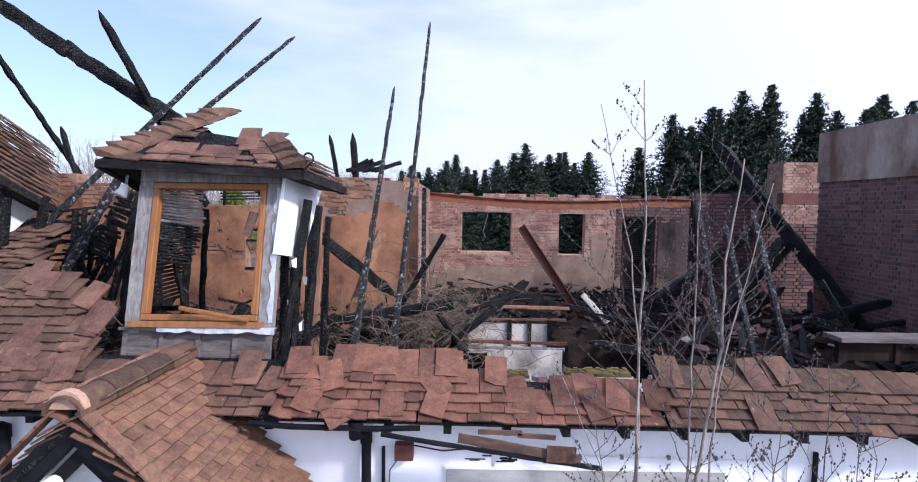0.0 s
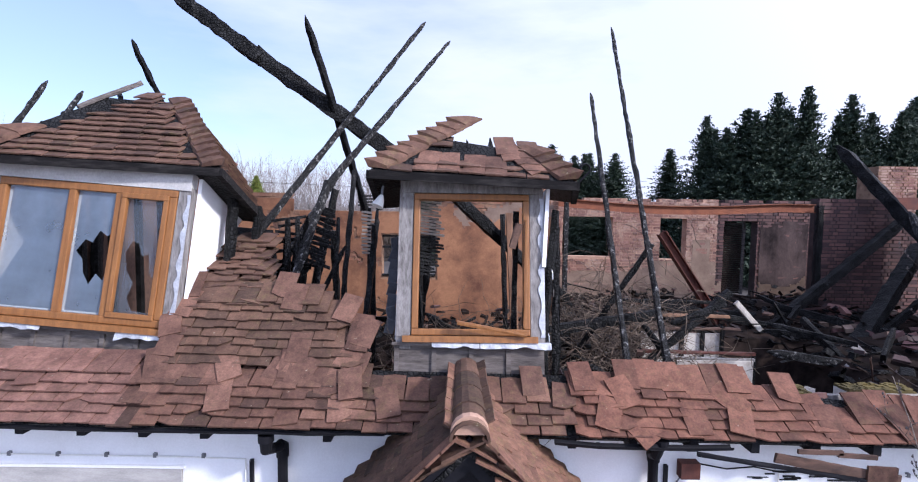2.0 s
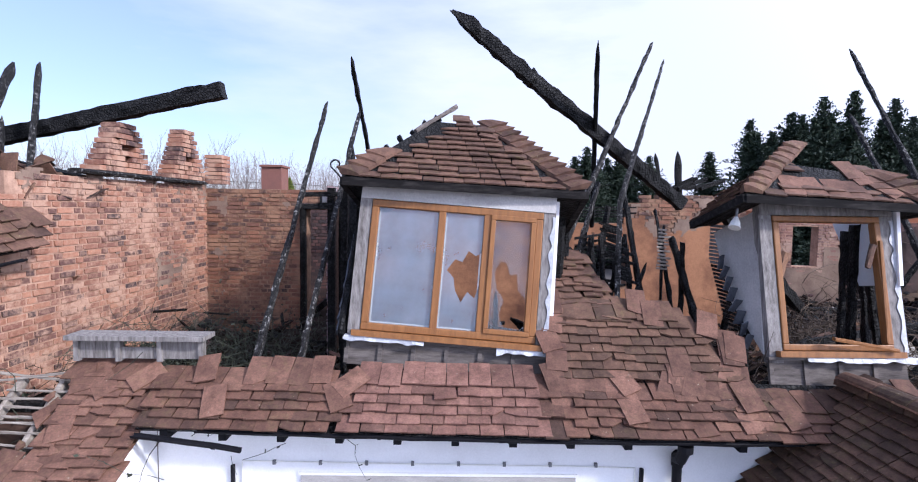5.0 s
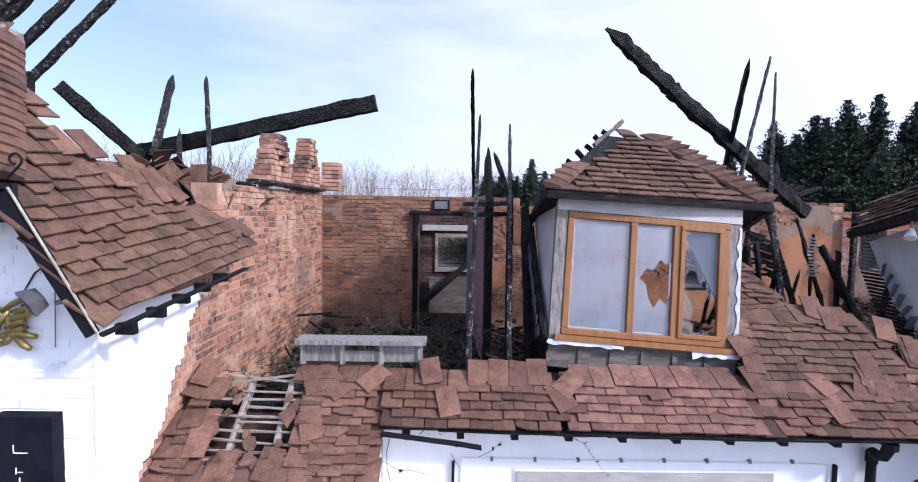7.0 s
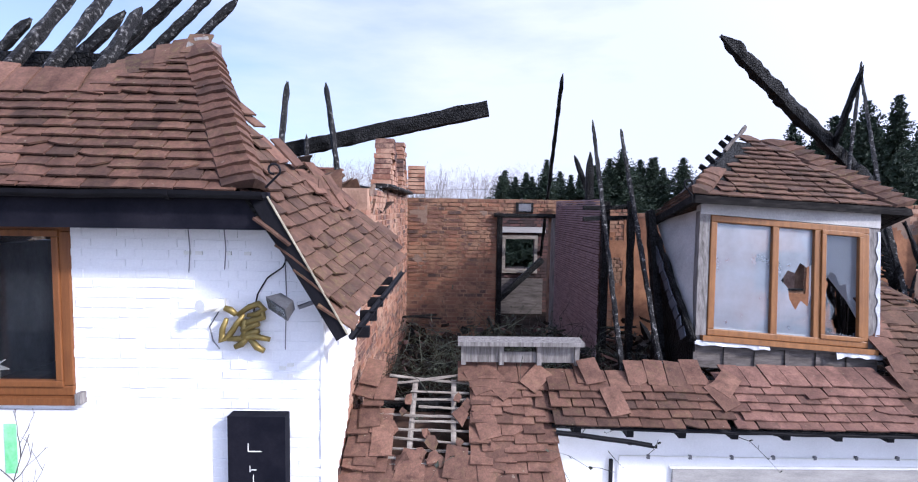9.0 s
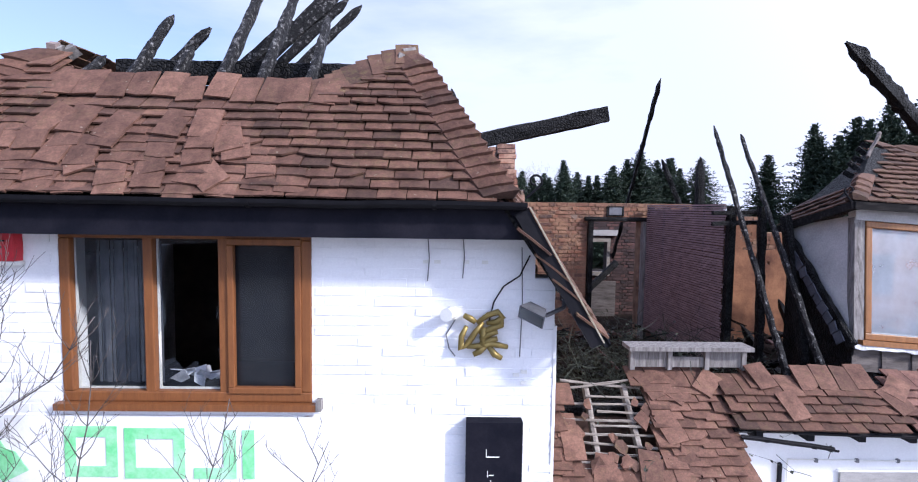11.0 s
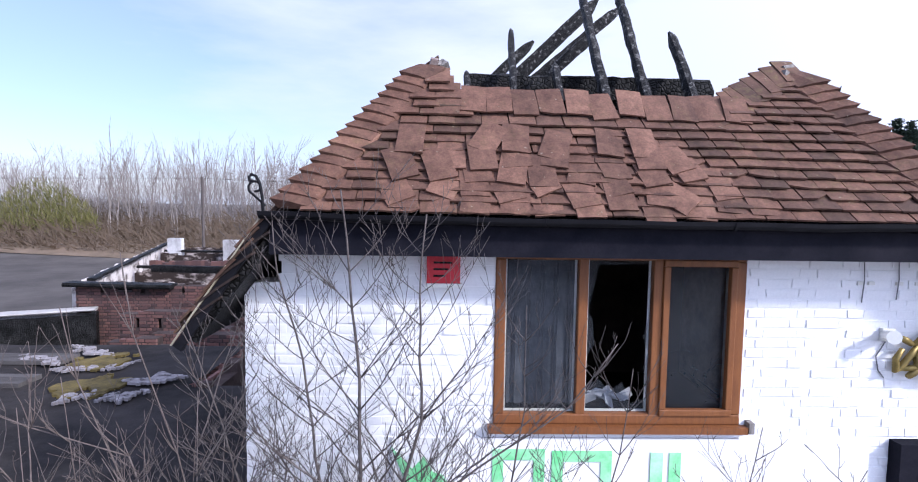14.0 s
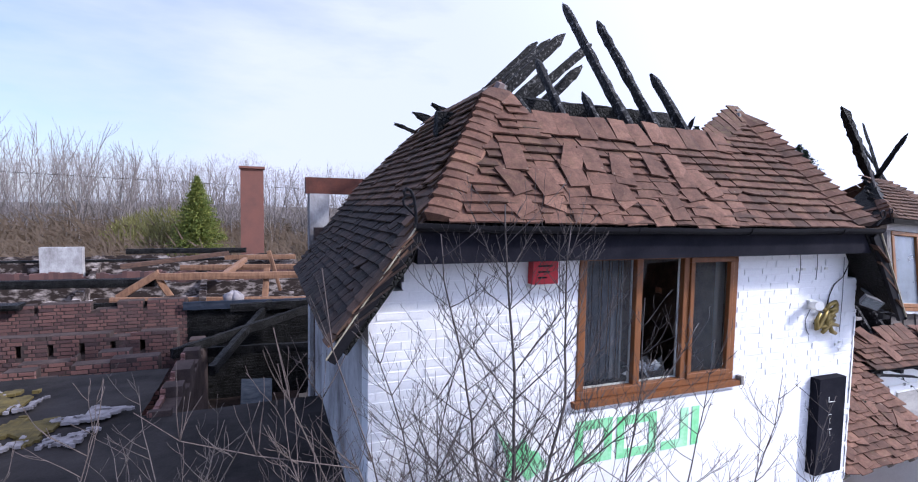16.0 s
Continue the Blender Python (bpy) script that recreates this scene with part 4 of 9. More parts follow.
# west slope, turned from the sun; its shade is in the tile colour
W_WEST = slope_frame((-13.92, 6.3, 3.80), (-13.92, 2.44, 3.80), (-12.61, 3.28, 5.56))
west_roof = roof_deck("roof_white_house_west", "side slope of clay tiles with its shade in their colour", W_WEST, ((0.0, 0.02), (3.84, 0.02), (3.8, 0.85), (3.05, 2.0), (2.0, 2.0), (0.6, 1.2)))
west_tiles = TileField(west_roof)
tile_slope(west_tiles, W_WEST, 28, lambda s: (0.0 if s < 1.2 else (s - 1.2) * 1.6, 3.86 if s < 0.68 else 3.86 - (s - 0.68) * 0.64), TILES_SHADE_SOOT, rng=rng, slip=0.05)
for i in range(13):
    loose_tile(west_tiles, W_WEST, 3.80 + rng.uniform(-0.025, 0.02) - (0.0 if i < 9 else 0.05 * (i - 8)), 0.0 + 0.075 * i, rng.gauss(0, 0.10), 0.055 + rng.uniform(0, 0.02), TILES_OLD if i % 3 else TILES_MID, rng, -0.08)
west_tiles.close()
nf, ne, nw = W_FRONT[3], W_EAST[3], W_WEST[3]
bonnet(front_roof, (-9.35, 2.46, 4.47), (-9.95, 3.22, 5.47), nf, ne, MAT_TILE, 0.083, 0.175)
bonnet(front_roof, (-13.36, 2.46, 4.49), (-12.63, 3.24, 5.48), nf, nw, MAT_TILE, 0.0857, 0.175)

# low wing: the long band of tiles over the eaves
L_BAND = slope_frame((-9.0, 3.40, 2.735), (6.2, 3.40, 2.53), (6.2, 3.85, 2.92))
BX = 9.0


def band_top(x):
    wx = x - BX
    wave = 0.05 * noise.noise(Vector((wx * 2.2, 0, 0)))
    if 0.0 < wx < 0.35:
        return 0.28
    if 0.35 <= wx < 1.55:
        return 0.14
    if wx > 1.55:
        return 0.34 + wave
    if -5.98 < wx < -4.40:
        return 0.40
    if -2.7 < wx < -1.4:
        return 0.28
    return 0.36 + wave


def band_skip(x, s):
    wx = x - BX
    if s > band_top(x):
        return True
    return False


band_roofs = []
LOOSE_BAND = (TILES_LOOSE, TILES_LOOSE, TILES_RED, TILES_MOSSY)
for k, (x0, x1, mats) in enumerate(((-7.40, -4.3, TILES), (-4.3, -1.3, TILES), (-1.3, 1.5, TILES_RED), (1.5, 6.1, TILES_MOSSY))):
    deck = roof_deck("roof_low_%d" % (k + 1), "band of slipped and broken red clay tiles above the eaves", L_BAND, ((x0 + BX, 0.02), (x1 + BX, 0.02), (x1 + BX, 0.5 if k != 2 else 0.3), (x0 + BX, 0.5)), depth=0.03)
    band_roofs.append(deck)
    f = TileField(deck)
    lo = x0 + BX
    slipped = {0: 0.8, 1: 0.8, 2: 1.3, 3: 0.25}[k]
    for r in range(int((x1 - x0) * 4.2 * slipped)):
        x = rng.uniform(x0, x1)
        if k == 0 and -5.8 < x < -4.3 and rng.random() < 0.97:
            continue
        if abs(x + 2.05) < 0.5:
            continue
        s = rng.choice((rng.uniform(-0.03, 0.12), rng.uniform(0.15, 0.42)))
        if s > band_top(x + BX) + 0.02:
            continue
        loose_tile(f, L_BAND, x + BX, s, rng.gauss(0, 0.35), rng.uniform(0.04, 0.075), LOOSE_BAND[k], rng, rng.uniform(-0.05, 0.05))
    # a course of whole tiles hung out along the top
    x = x0 + 0.1
    while x < x1:
        t = band_top(x + BX)
        if rng.random() < (0.4, 0.4, 0.7, 0.25)[k] and abs(x + 2.05) > 0.45 and not -6.0 < x < -4.35:
            loose_tile(f, L_BAND, x + BX, t + 0.0 + rng.uniform(-0.03, 0.03), rng.gauss(0, 0.07), 0.045, LOOSE_BAND[k], rng)
        x += 0.165
    tile_slope(f, L_BAND, 9, lambda s: (lo, x1 + BX), mats, rng=rng, jitter=0.006, slip=0.06 if k != 0 else 0.02, skip=lambda x, s: band_skip(x, s) or (-5.95 < x - BX < -4.42))
    if k == 0:
        tile_slope(f, L_BAND, 9, lambda s: (3.05, 4.58), TILES_PINK, rng=rng, jitter=0.005, slip=0.02, skip=band_skip)
    f.close()

# the full slope between the two dormers
L_MID = slope_frame((-4.35, 3.76, 2.98), (-2.6, 3.76, 2.96), (-2.6, 4.76, 4.10))


def mid_top(x):
    wx = -4.35 + x
    if wx < -3.95:
        return 1.25
    if wx < -3.85:
        return 1.05
    if wx < -3.25:
        return 0.66 + 0.10 * noise.noise(Vector((wx * 5, 3, 0)))
    return max(0.0, 0.66 - (wx + 3.25) * 1.25)


mid_roof = roof_deck("roof_between_dormers", "steep slope of disordered red clay tiles", L_MID, ((0.0, 0), (1.6, 0), (1.2, 0.5), (0.5, 0.66), (0.0, 0.60)), depth=0.03)
mid_tiles = TileField(mid_roof)
for r in range(13):
    x = rng.uniform(0.75, 1.5)
    loose_tile(mid_tiles, L_MID, x, min(mid_top(x), rng.uniform(-0.3, 0.6)), rng.gauss(-0.2, 0.2), rng.uniform(0.045, 0.07), None, rng)
for i in range(7):
    loose_tile(mid_tiles, L_MID, 0.05 + rng.uniform(-0.02, 0.02), -0.45 + i * 0.17, 0.05 + rng.gauss(0, 0.1), 0.06, None, rng)
for i in range(5):
    loose_tile(mid_tiles, L_MID, 0.95 + 0.02 * i, -0.45 + i * 0.12, rng.gauss(0, 0.06), 0.06, None, rng)
tile_slope(mid_tiles, L_MID, 17, lambda s: (0.0, 1.75), TILES_MID, rng=rng, jitter=0.006, slip=0.05, skip=lambda x, s: s > mid_top(x) - 0.1 or (x < 0.5 and s > 0.56))
mid_tiles.close()
# its upper strip has sagged against the dormer cheek
L_SAG = slope_frame((-4.30, 4.08, 3.35), (-2.6, 4.08, 3.34), (-2.6, 5.08, 4.00))
sag_roof = roof_deck("roof_sagged_strip", "sagged strip of dull tiles along the dormer cheek", L_SAG, ((0.0, 0), (0.70, 0), (0.52, 0.7), (0.36, 1.12), (0.0, 1.16)), depth=0.03)
sag_tiles = TileField(sag_roof)
tile_slope(sag_tiles, L_SAG, 12, lambda s: (0.0, 0.70 - 0.28 * s), TILES_OLD, rng=rng, jitter=0.012, slip=0.4)
sag_tiles.close()

# lean-to roof beside the white house, partly stripped to its battens
L_LEAN = slope_frame((-9.0, 2.70, 2.06), (-7.40, 2.70, 2.06), (-7.40, 3.85, 3.03))
lean_hole = lambda x, s: 0.32 < x < 1.02 - 0.25 * abs(s - 1.0) and 0.72 < s
lean_roof = tagged(new("roof_lean_to"), "lean-to roof of broken clay tiles over bare battens", "roof", "", "structure")
lean_tiles = TileField(lean_roof)
for r in range(26):
    x, s = rng.uniform(0.05, 1.5), rng.uniform(0.1, 1.35)
    if lean_hole(x, s + 0.1):
        continue
    loose_tile(lean_tiles, L_LEAN, x, s, rng.gauss(0, 0.35), rng.uniform(0.045, 0.07), None, rng)
tile_slope(lean_tiles, L_LEAN, 19, lambda s: (0.0, 1.62), TILES_LOOSE, rng=rng, jitter=0.008, slip=0.2, skip=lambda x, s: lean_hole(x, s) or lean_hole(x, s + 0.12) or (x < 0.35 and s > 1.05 and rng.random() < 0.5))
lean_tiles.close()
o, u, v, n = L_LEAN
for i in range(5):
    s = beam_shape(Shape(), o + u * (0.10 + 0.36 * i) + n * -0.05, o + u * (0.10 + 0.36 * i + 0.03 * (i % 2)) + v * 1.42 + n * -0.05, 0.045, 0.08, rough=0.004, seed=i)
    s.make("rafter", MAT_BATTEN, lean_roof, "bleached exposed rafter")
for i in range(13):
    y0 = 0.62 + i * 0.068 + rng.uniform(-0.015, 0.015)
    b0, b1 = (rng.uniform(0.12, 0.25), rng.uniform(1.0, 1.25)) if i % 2 else (rng.uniform(0.15, 0.6), rng.uniform(0.75, 1.2))
    beam_shape(Shape(), o + u * b0 + v * y0, o + u * b1 + v * (y0 + rng.gauss(0, 0.045)) + n * rng.uniform(-0.03, 0.03), 0.02, 0.016, rough=0.004, seed=i + 20).make("batten", MAT_BATTEN, lean_roof, "grey tile batten")

tagged(Shape().box((-8.98, 3.75, 0.0), (-7.42, 3.97, 2.66)).make("wall_lean_to_lining", MAT_BROWN_BOARD), "dark brown boarding behind the lean-to battens", "wall", "", "structure")
tagged(Shape().prism([(-7.424, 2.74, 0), (-7.424, 3.748, 0), (-7.424, 3.748, 2.86), (-7.424, 2.74, 2.01)], (-0.10, 0, 0)).make("wall_lean_to_side", MAT_RENDER), "white rendered side wall under the lean-to roof", "wall", "", "structure")
tagged(Shape().box((-8.98, 2.9, 1.9), (-7.526, 3.74, 2.0)).make("floor_lean_to", MAT_RUBBLE), "sooty loft floor under the lean-to roof", "floor", "", "structure")

for i in range(22):
    x, s0 = rng.uniform(0.25, 1.15), rng.uniform(0.62, 1.32)
    if 0.5 < x < 0.9 and s0 > 0.85 and rng.random() < 0.7:
        continue
    base = Matrix((u, v, n)).transposed().to_4x4()
    k = rng.randint(4, 6)
    q = rng.uniform(0.03, 0.075)
    pts = [(q * f * math.cos(a), 1.3 * q * f * math.sin(a), 0) for a, f in ((2 * math.pi * j / k, rng.uniform(0.6, 1.2)) for j in range(k))]
    frag = Shape().prism([Matrix.Translation(o + u * x + v * s0 + n * 0.035) @ base @ Matrix.Rotation(rng.gauss(0, 0.25), 4, "X") @ Vector(p) for p in pts], n * 0.014)
    frag.make("tile_fragment", rng.choice((MAT_TILE_LOOSE, MAT_TILE_LOOSE, MAT_TILE_OLD)), lean_roof, "broken piece of red tile")
tagged(beam_shape(Shape(), (-8.95, 3.84, 2.70), (-7.45, 3.84, 2.72), 0.16, 0.08, rough=0.012).make("wall_plate", MAT_CHAR), "charred wall plate at the head of the lean-to", "plank")

# porch gable
P_RIGHT = slope_frame((-0.95, 2.58, 1.90), (-0.95, 3.95, 1.90), (-2.05, 2.58, 3.0))
P_LEFT = slope_frame((-3.15, 3.95, 1.90), (-3.15, 2.58, 1.90), (-2.05, 2.58, 3.0))
porch_hi = lambda s: (3.45 + (1.9 + s * 0.707 - 2.6) / 0.866 - 2.58) if 1.9 + s * 0.707 > 2.6 else 3.735 - 2.58
porch = thing("porch", "gabled porch roof of orange clay tiles, left slope browned as shade, with black bargeboards", "porch", at=(-2.05, 2.58, 0))
porch.location = (0, 0, 0)
porch_r = Shape().prism([P_RIGHT[0] + P_RIGHT[1] * a + P_RIGHT[2] * b for a, b in ((0.03, 0), (1.15, 0), (1.15, 1.0), (0.03, 1.5))], P_RIGHT[3] * -0.03).make("roof_slope", MAT_CHAR, porch)
f = TileField(porch_r)
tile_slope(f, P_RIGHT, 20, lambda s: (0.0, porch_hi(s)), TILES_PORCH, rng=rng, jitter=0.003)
f.close()
porch_l = Shape().prism([P_LEFT[0] + P_LEFT[1] * a + P_LEFT[2] * b for a, b in ((0.22, 0), (1.34, 0), (1.34, 1.5), (0.22, 1.0))], P_LEFT[3] * -0.03).make("roof_slope", MAT_CHAR, porch)
f = TileField(porch_l)
# browner tiles than on the right: this slope's shade is put into the colour
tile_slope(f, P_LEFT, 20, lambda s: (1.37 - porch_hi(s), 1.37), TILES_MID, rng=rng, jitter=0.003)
f.close()


def half_round(parent, p0, p1, mat, name="ridge_tile", length=0.31, radius=0.115):
    p0, p1 = Vector(p0), Vector(p1)
    d = (p1 - p0).normalized()
    side = d.cross(Vector((0, 0, 1))).normalized()
    n = max(1, round((p1 - p0).length / length))
    for i in range(n):
        s = Shape()
        k = 9
        for th in (0.0, -0.016):
            for y, grow in ((0, 0.008), (length + 0.02, 0)):
                for j in range(k):
                    a = math.pi * j / (k - 1)
                    r = radius + grow + th
                    s.v.append(side * (math.cos(a) * r) + Vector((0, 0, 1)) * (math.sin(a) * r - 0.055) + d * (y - 0.02))
        for j in range(k - 1):
            s.f += [(j, j + 1, k + j + 1, k + j), (3 * k + j, 3 * k + j + 1, 2 * k + j + 1, 2 * k + j), (2 * k + j, 2 * k + j + 1, j + 1, j), (k + j, k + j + 1, 3 * k + j + 1, 3 * k + j)]
        s.f += [(0, k, 3 * k, 2 * k), (k - 1, 3 * k - 1, 4 * k - 1, 2 * k - 1)]
        ob = s.make(name, mat, parent, smooth=False)
        ob.location = p0 + d * (i * (p1 - p0).length / n) + Vector((0, 0, rng.uniform(0, 0.008)))


half_round(porch, (-2.05, 2.57, 3.045), (-2.05, 3.72, 3.025), MAT_TILE_MID, radius=0.098)
# mortar plug, bargeboards, collar and gable boards of the porch
Shape().prism([(-2.05 + 0.10 * math.cos(a), 2.575, 3.02 + 0.10 * math.sin(a)) for a in [math.pi * k / 8 for k in range(9)]], (0, 0.05, 0)).make("mortar_plug", MAT_MORTAR, porch)
for sx in (-1, 1):
    Shape().prism([(-2.05, 2.62, 2.99), (-2.05 + sx * 1.12, 2.62, 1.87), (-2.05 + sx * 1.12, 2.62, 1.70), (-2.05, 2.62, 2.81)], (0, 0.035, 0)).make("bargeboard", MAT_BLACK, porch, "flaking black bargeboard")
    Shape().prism([(-2.05, 2.68, 2.78), (-2.05 + sx * 0.9, 2.68, 1.86), (-2.05 + sx * 0.9, 2.68, 1.78), (-2.05, 2.68, 2.68)], (0, 0.05, 0)).make("inner_rafter", MAT_BLACK, porch)
    for i in range(13):
        a = 0.03 + i * 0.1
        m = Matrix.Translation((-2.05 + sx * (0.08 + a * 0.78), 2.56, 2.985 - a * 0.78)) @ Matrix.Rotation(sx * radians(45), 4, "Y")
        Shape().box((-0.06, 0, 0.0), (0.06, 0.10, 0.014), m).make("verge_tile", MAT_TILE_PORCH, porch)
Shape().box((-2.5, 2.74, 2.30), (-1.6, 2.78, 2.42)).make("collar", MAT_BLACK, porch)
Shape().prism([(-2.05, 2.84, 2.85), (-3.0, 2.84, 1.9), (-1.1, 2.84, 1.9)], (0, 0.04, 0)).make("gable_panel", MAT_RENDER, porch, "white rendered gable panel")

camera_box = thing("security_camera", "white security camera fixed to the black porch gable", "camera")
Shape().tube([(-2.12, 2.58, 2.62), (-2.12, 2.48, 2.62)], [0.045, 0.045], 10).make("mount", MAT_WHITEPLASTIC, camera_box)
Shape().tube([(-2.15, 2.48, 2.60), (-2.04, 2.46, 2.635), (-1.98, 2.45, 2.64)], [0.034, 0.036, 0.036], 10).make("housing", MAT_WHITEPLASTIC, camera_box)
Shape().tube([(-1.98, 2.45, 2.64), (-1.965, 2.45, 2.641)], [0.030, 0.026], 10).make("lens_cap", MAT_GREYMETAL, camera_box)


# ---- eaves: gutters, rafter feet, downpipes ----
def gutter(name, p0, p1, radius=0.05, label="sagging black gutter along the eaves", sag=0.02):
    s = Shape()
    p0, p1 = Vector(p0), Vector(p1)
    d = (p1 - p0).normalized()
    side = d.cross(Vector((0, 0, 1))).normalized()
    n = max(4, int((p1 - p0).length / 0.25))
    for i in range(n + 1):
        c = p0 + (p1 - p0) * (i / n) - Vector((0, 0, sag * math.sin(math.pi * i / n) + 0.008 * noise.noise(Vector((i * 0.9, p0.x, 0)))))
        for r in (radius, radius * 0.8):
            for k in range(7):
                a = math.pi + math.pi * k / 6
                s.v.append(c + side * (math.cos(a) * r) + Vector((0, 0, math.sin(a) * r)))
    for i in range(n):
        a = i * 14
        for k in range(6):
            s.f += [(a + k, a + k + 1, a + 15 + k, a + 14 + k), (a + 7 + k + 1, a + 7 + k, a + 21 + k, a + 22 + k)]
        s.f += [(a, a + 14, a + 21, a + 7), (a + 6, a + 13, a + 27, a + 20)]
    g = thing(name, label, "gutter")
    s.make("channel", MAT_BLACK, g)
    count = max(2, int((p1 - p0).length / 0.85))
    for i in range(count):
        f = (i + 0.5) / count
        c = p0 + (p1 - p0) * f - Vector((0, 0, sag * math.sin(math.pi * f)))
        band = Shape()
        for k in range(7):
            a = math.pi + math.pi * k / 6
            for q in (-0.012, 0.012):
                band.v.append(c + d * q + side * (math.cos(a) * radius * 1.1) + Vector((0, 0, math.sin(a) * radius * 1.1)))
                band.v.append(c + d * q + side * (math.cos(a) * radius * 1.02) + Vector((0, 0, math.sin(a) * radius * 1.02)))
        for k in range(6):
            t = k * 4
            band.f += [(t, t + 2, t + 6, t + 4), (t + 1, t + 5, t + 7, t + 3), (t, t + 4, t + 5, t + 1), (t + 2, t + 3, t + 7, t + 6)]
        band.make("bracket", MAT_BLACK, g)
    return g


def eave_z(x):
    return 2.735 - (x + 9.0) / 15.2 * 0.205


gutter("gutter", (-6.95, 3.41, eave_z(-6.9) - 0.005), (-2.6, 3.41, eave_z(-2.6) - 0.005), 0.022)
gutter("gutter", (-7.38, 3.38, eave_z(-7.4) - 0.03), (-6.62, 3.38, eave_z(-6.6) - 0.12), 0.028, label="broken black gutter hanging at one end", sag=0.0)
gutter("gutter", (-1.45, 3.40, eave_z(-1.5) - 0.025), (-0.25, 3.40, eave_z(-0.2) - 0.03), 0.028)
edge = beam_shape(Shape(), (-0.51, 3.345, 2.555), (1.0, 3.34, 2.335), 0.03, 0.028, rough=0.004).make("gutter_edge", MAT_BLACK)
tagged(edge, "thin black gutter edge hanging from the eaves", "gutter")
fallen = beam_shape(Shape(), (0.02, 3.36, 2.53), (0.86, 3.35, 2.385), 0.025, 0.075, rough=0.006).make("fascia_board", MAT_BROWN_BOARD)
tagged(fallen, "fallen scorched fascia board hanging from the eaves", "board")
for x, z, l, a in ((0.72, 2.435, 0.20, -0.05), (0.30, 2.60, 0.30, -0.02), (0.55, 2.575, 0.26, -0.06)):
    m = Matrix.Translation((x, 3.33, z)) @ Matrix.Rotation(-a, 4, "Y")
    tagged(Shape().box((-l / 2, -0.006, -0.03 if l > 0.21 else -0.055), (l / 2, 0.012, 0.0 if l > 0.21 else 0.055), m).make("eaves_lath", MAT_TILE_LOOSE if l < 0.21 else MAT_BROWN_BOARD), "broken brown lath caught under the eaves", "lath", "eaves laths")
# eave of the next porch along the wall
next_porch = thing("porch_roof", "tiled slope of a second porch with a black eaves board", "roof")
NU = Vector((0.80, 0, 0.60))
NN = Vector((-0.60, 0, 0.80))
NO = Vector((3.40, 2.95, 2.60))
Shape().hexa([NO + NU * u + Vector((0, y, 0)) + NN * h for h in (-0.03, 0.0) for u, y in ((0, 0), (1.1, 0), (1.1, 0.74), (0, 0.74))]).make("deck", MAT_BROWN_BOARD, next_porch)
Shape().box((3.37, 2.95, 2.44), (3.398, 3.69, 2.62)).make("eaves_board", MAT_BROWN_BOARD, next_porch)
for c in range(10):
    for k in range(5):
        y = k * 0.155 - (0.07 if c % 2 else 0)
        u = 0.10 * c - 0.04
        a, e = max(0.0, y), min(0.74, y + 0.15)
        Shape().hexa([NO + NU * (u + p) + Vector((0, q, 0)) + NN * h for h0, h1 in ((0.012, 0.004), (0.026, 0.016)) for p, q, h in ((0, a, h0), (0.13, a, h1), (0.13, e, h1), (0, e, h0))]).make("tile", MAT_TILE_OLD, next_porch)
feet = tagged(new("rafter_feet"), "black painted rafter feet under the eaves", "rafter", "", "structure")
x = -7.2
while x < 6:
    if abs(x + 2.05) > 0.55:
        Shape().box((x - 0.028, 3.45, eave_z(x) - 0.10), (x + 0.028, 3.76, eave_z(x) - 0.01), Matrix.Identity(4)).make("rafter_foot", MAT_BLACK, feet)
    x += 0.42


def downpipe(x, label):
    dp = thing("downpipe", label, "downpipe")
    Shape().tube([(x, 3.67, 0.1), (x, 3.67, 2.36)], [0.036, 0.036], 12).make("pipe", MAT_BLACK, dp, smooth=False)
    Shape().tube([(x, 3.67, 2.34), (x, 3.67, 2.42), (x - 0.01, 3.64, 2.44)], [0.045, 0.045, 0.04], 12).make("collar", MAT_BLACK, dp)
    Shape().tube([(x, 3.66, 2.42), (x - 0.05, 3.58, 2.44), (x - 0.055, 3.50, 2.47), (x - 0.04, 3.46, 2.58)], [0.036, 0.038, 0.040, 0.046], 12).make("elbow", MAT_BLACK, dp)
    Shape().tube([(x - 0.04, 3.46, 2.55), (x - 0.04, 3.46, 2.60)], [0.054, 0.054], 12).make("socket", MAT_BLACK, dp)
    return dp


downpipe(-3.38, "black cast downpipe with a swan neck on the white wall")
downpipe(-0.67, "black cast downpipe on the white wall")

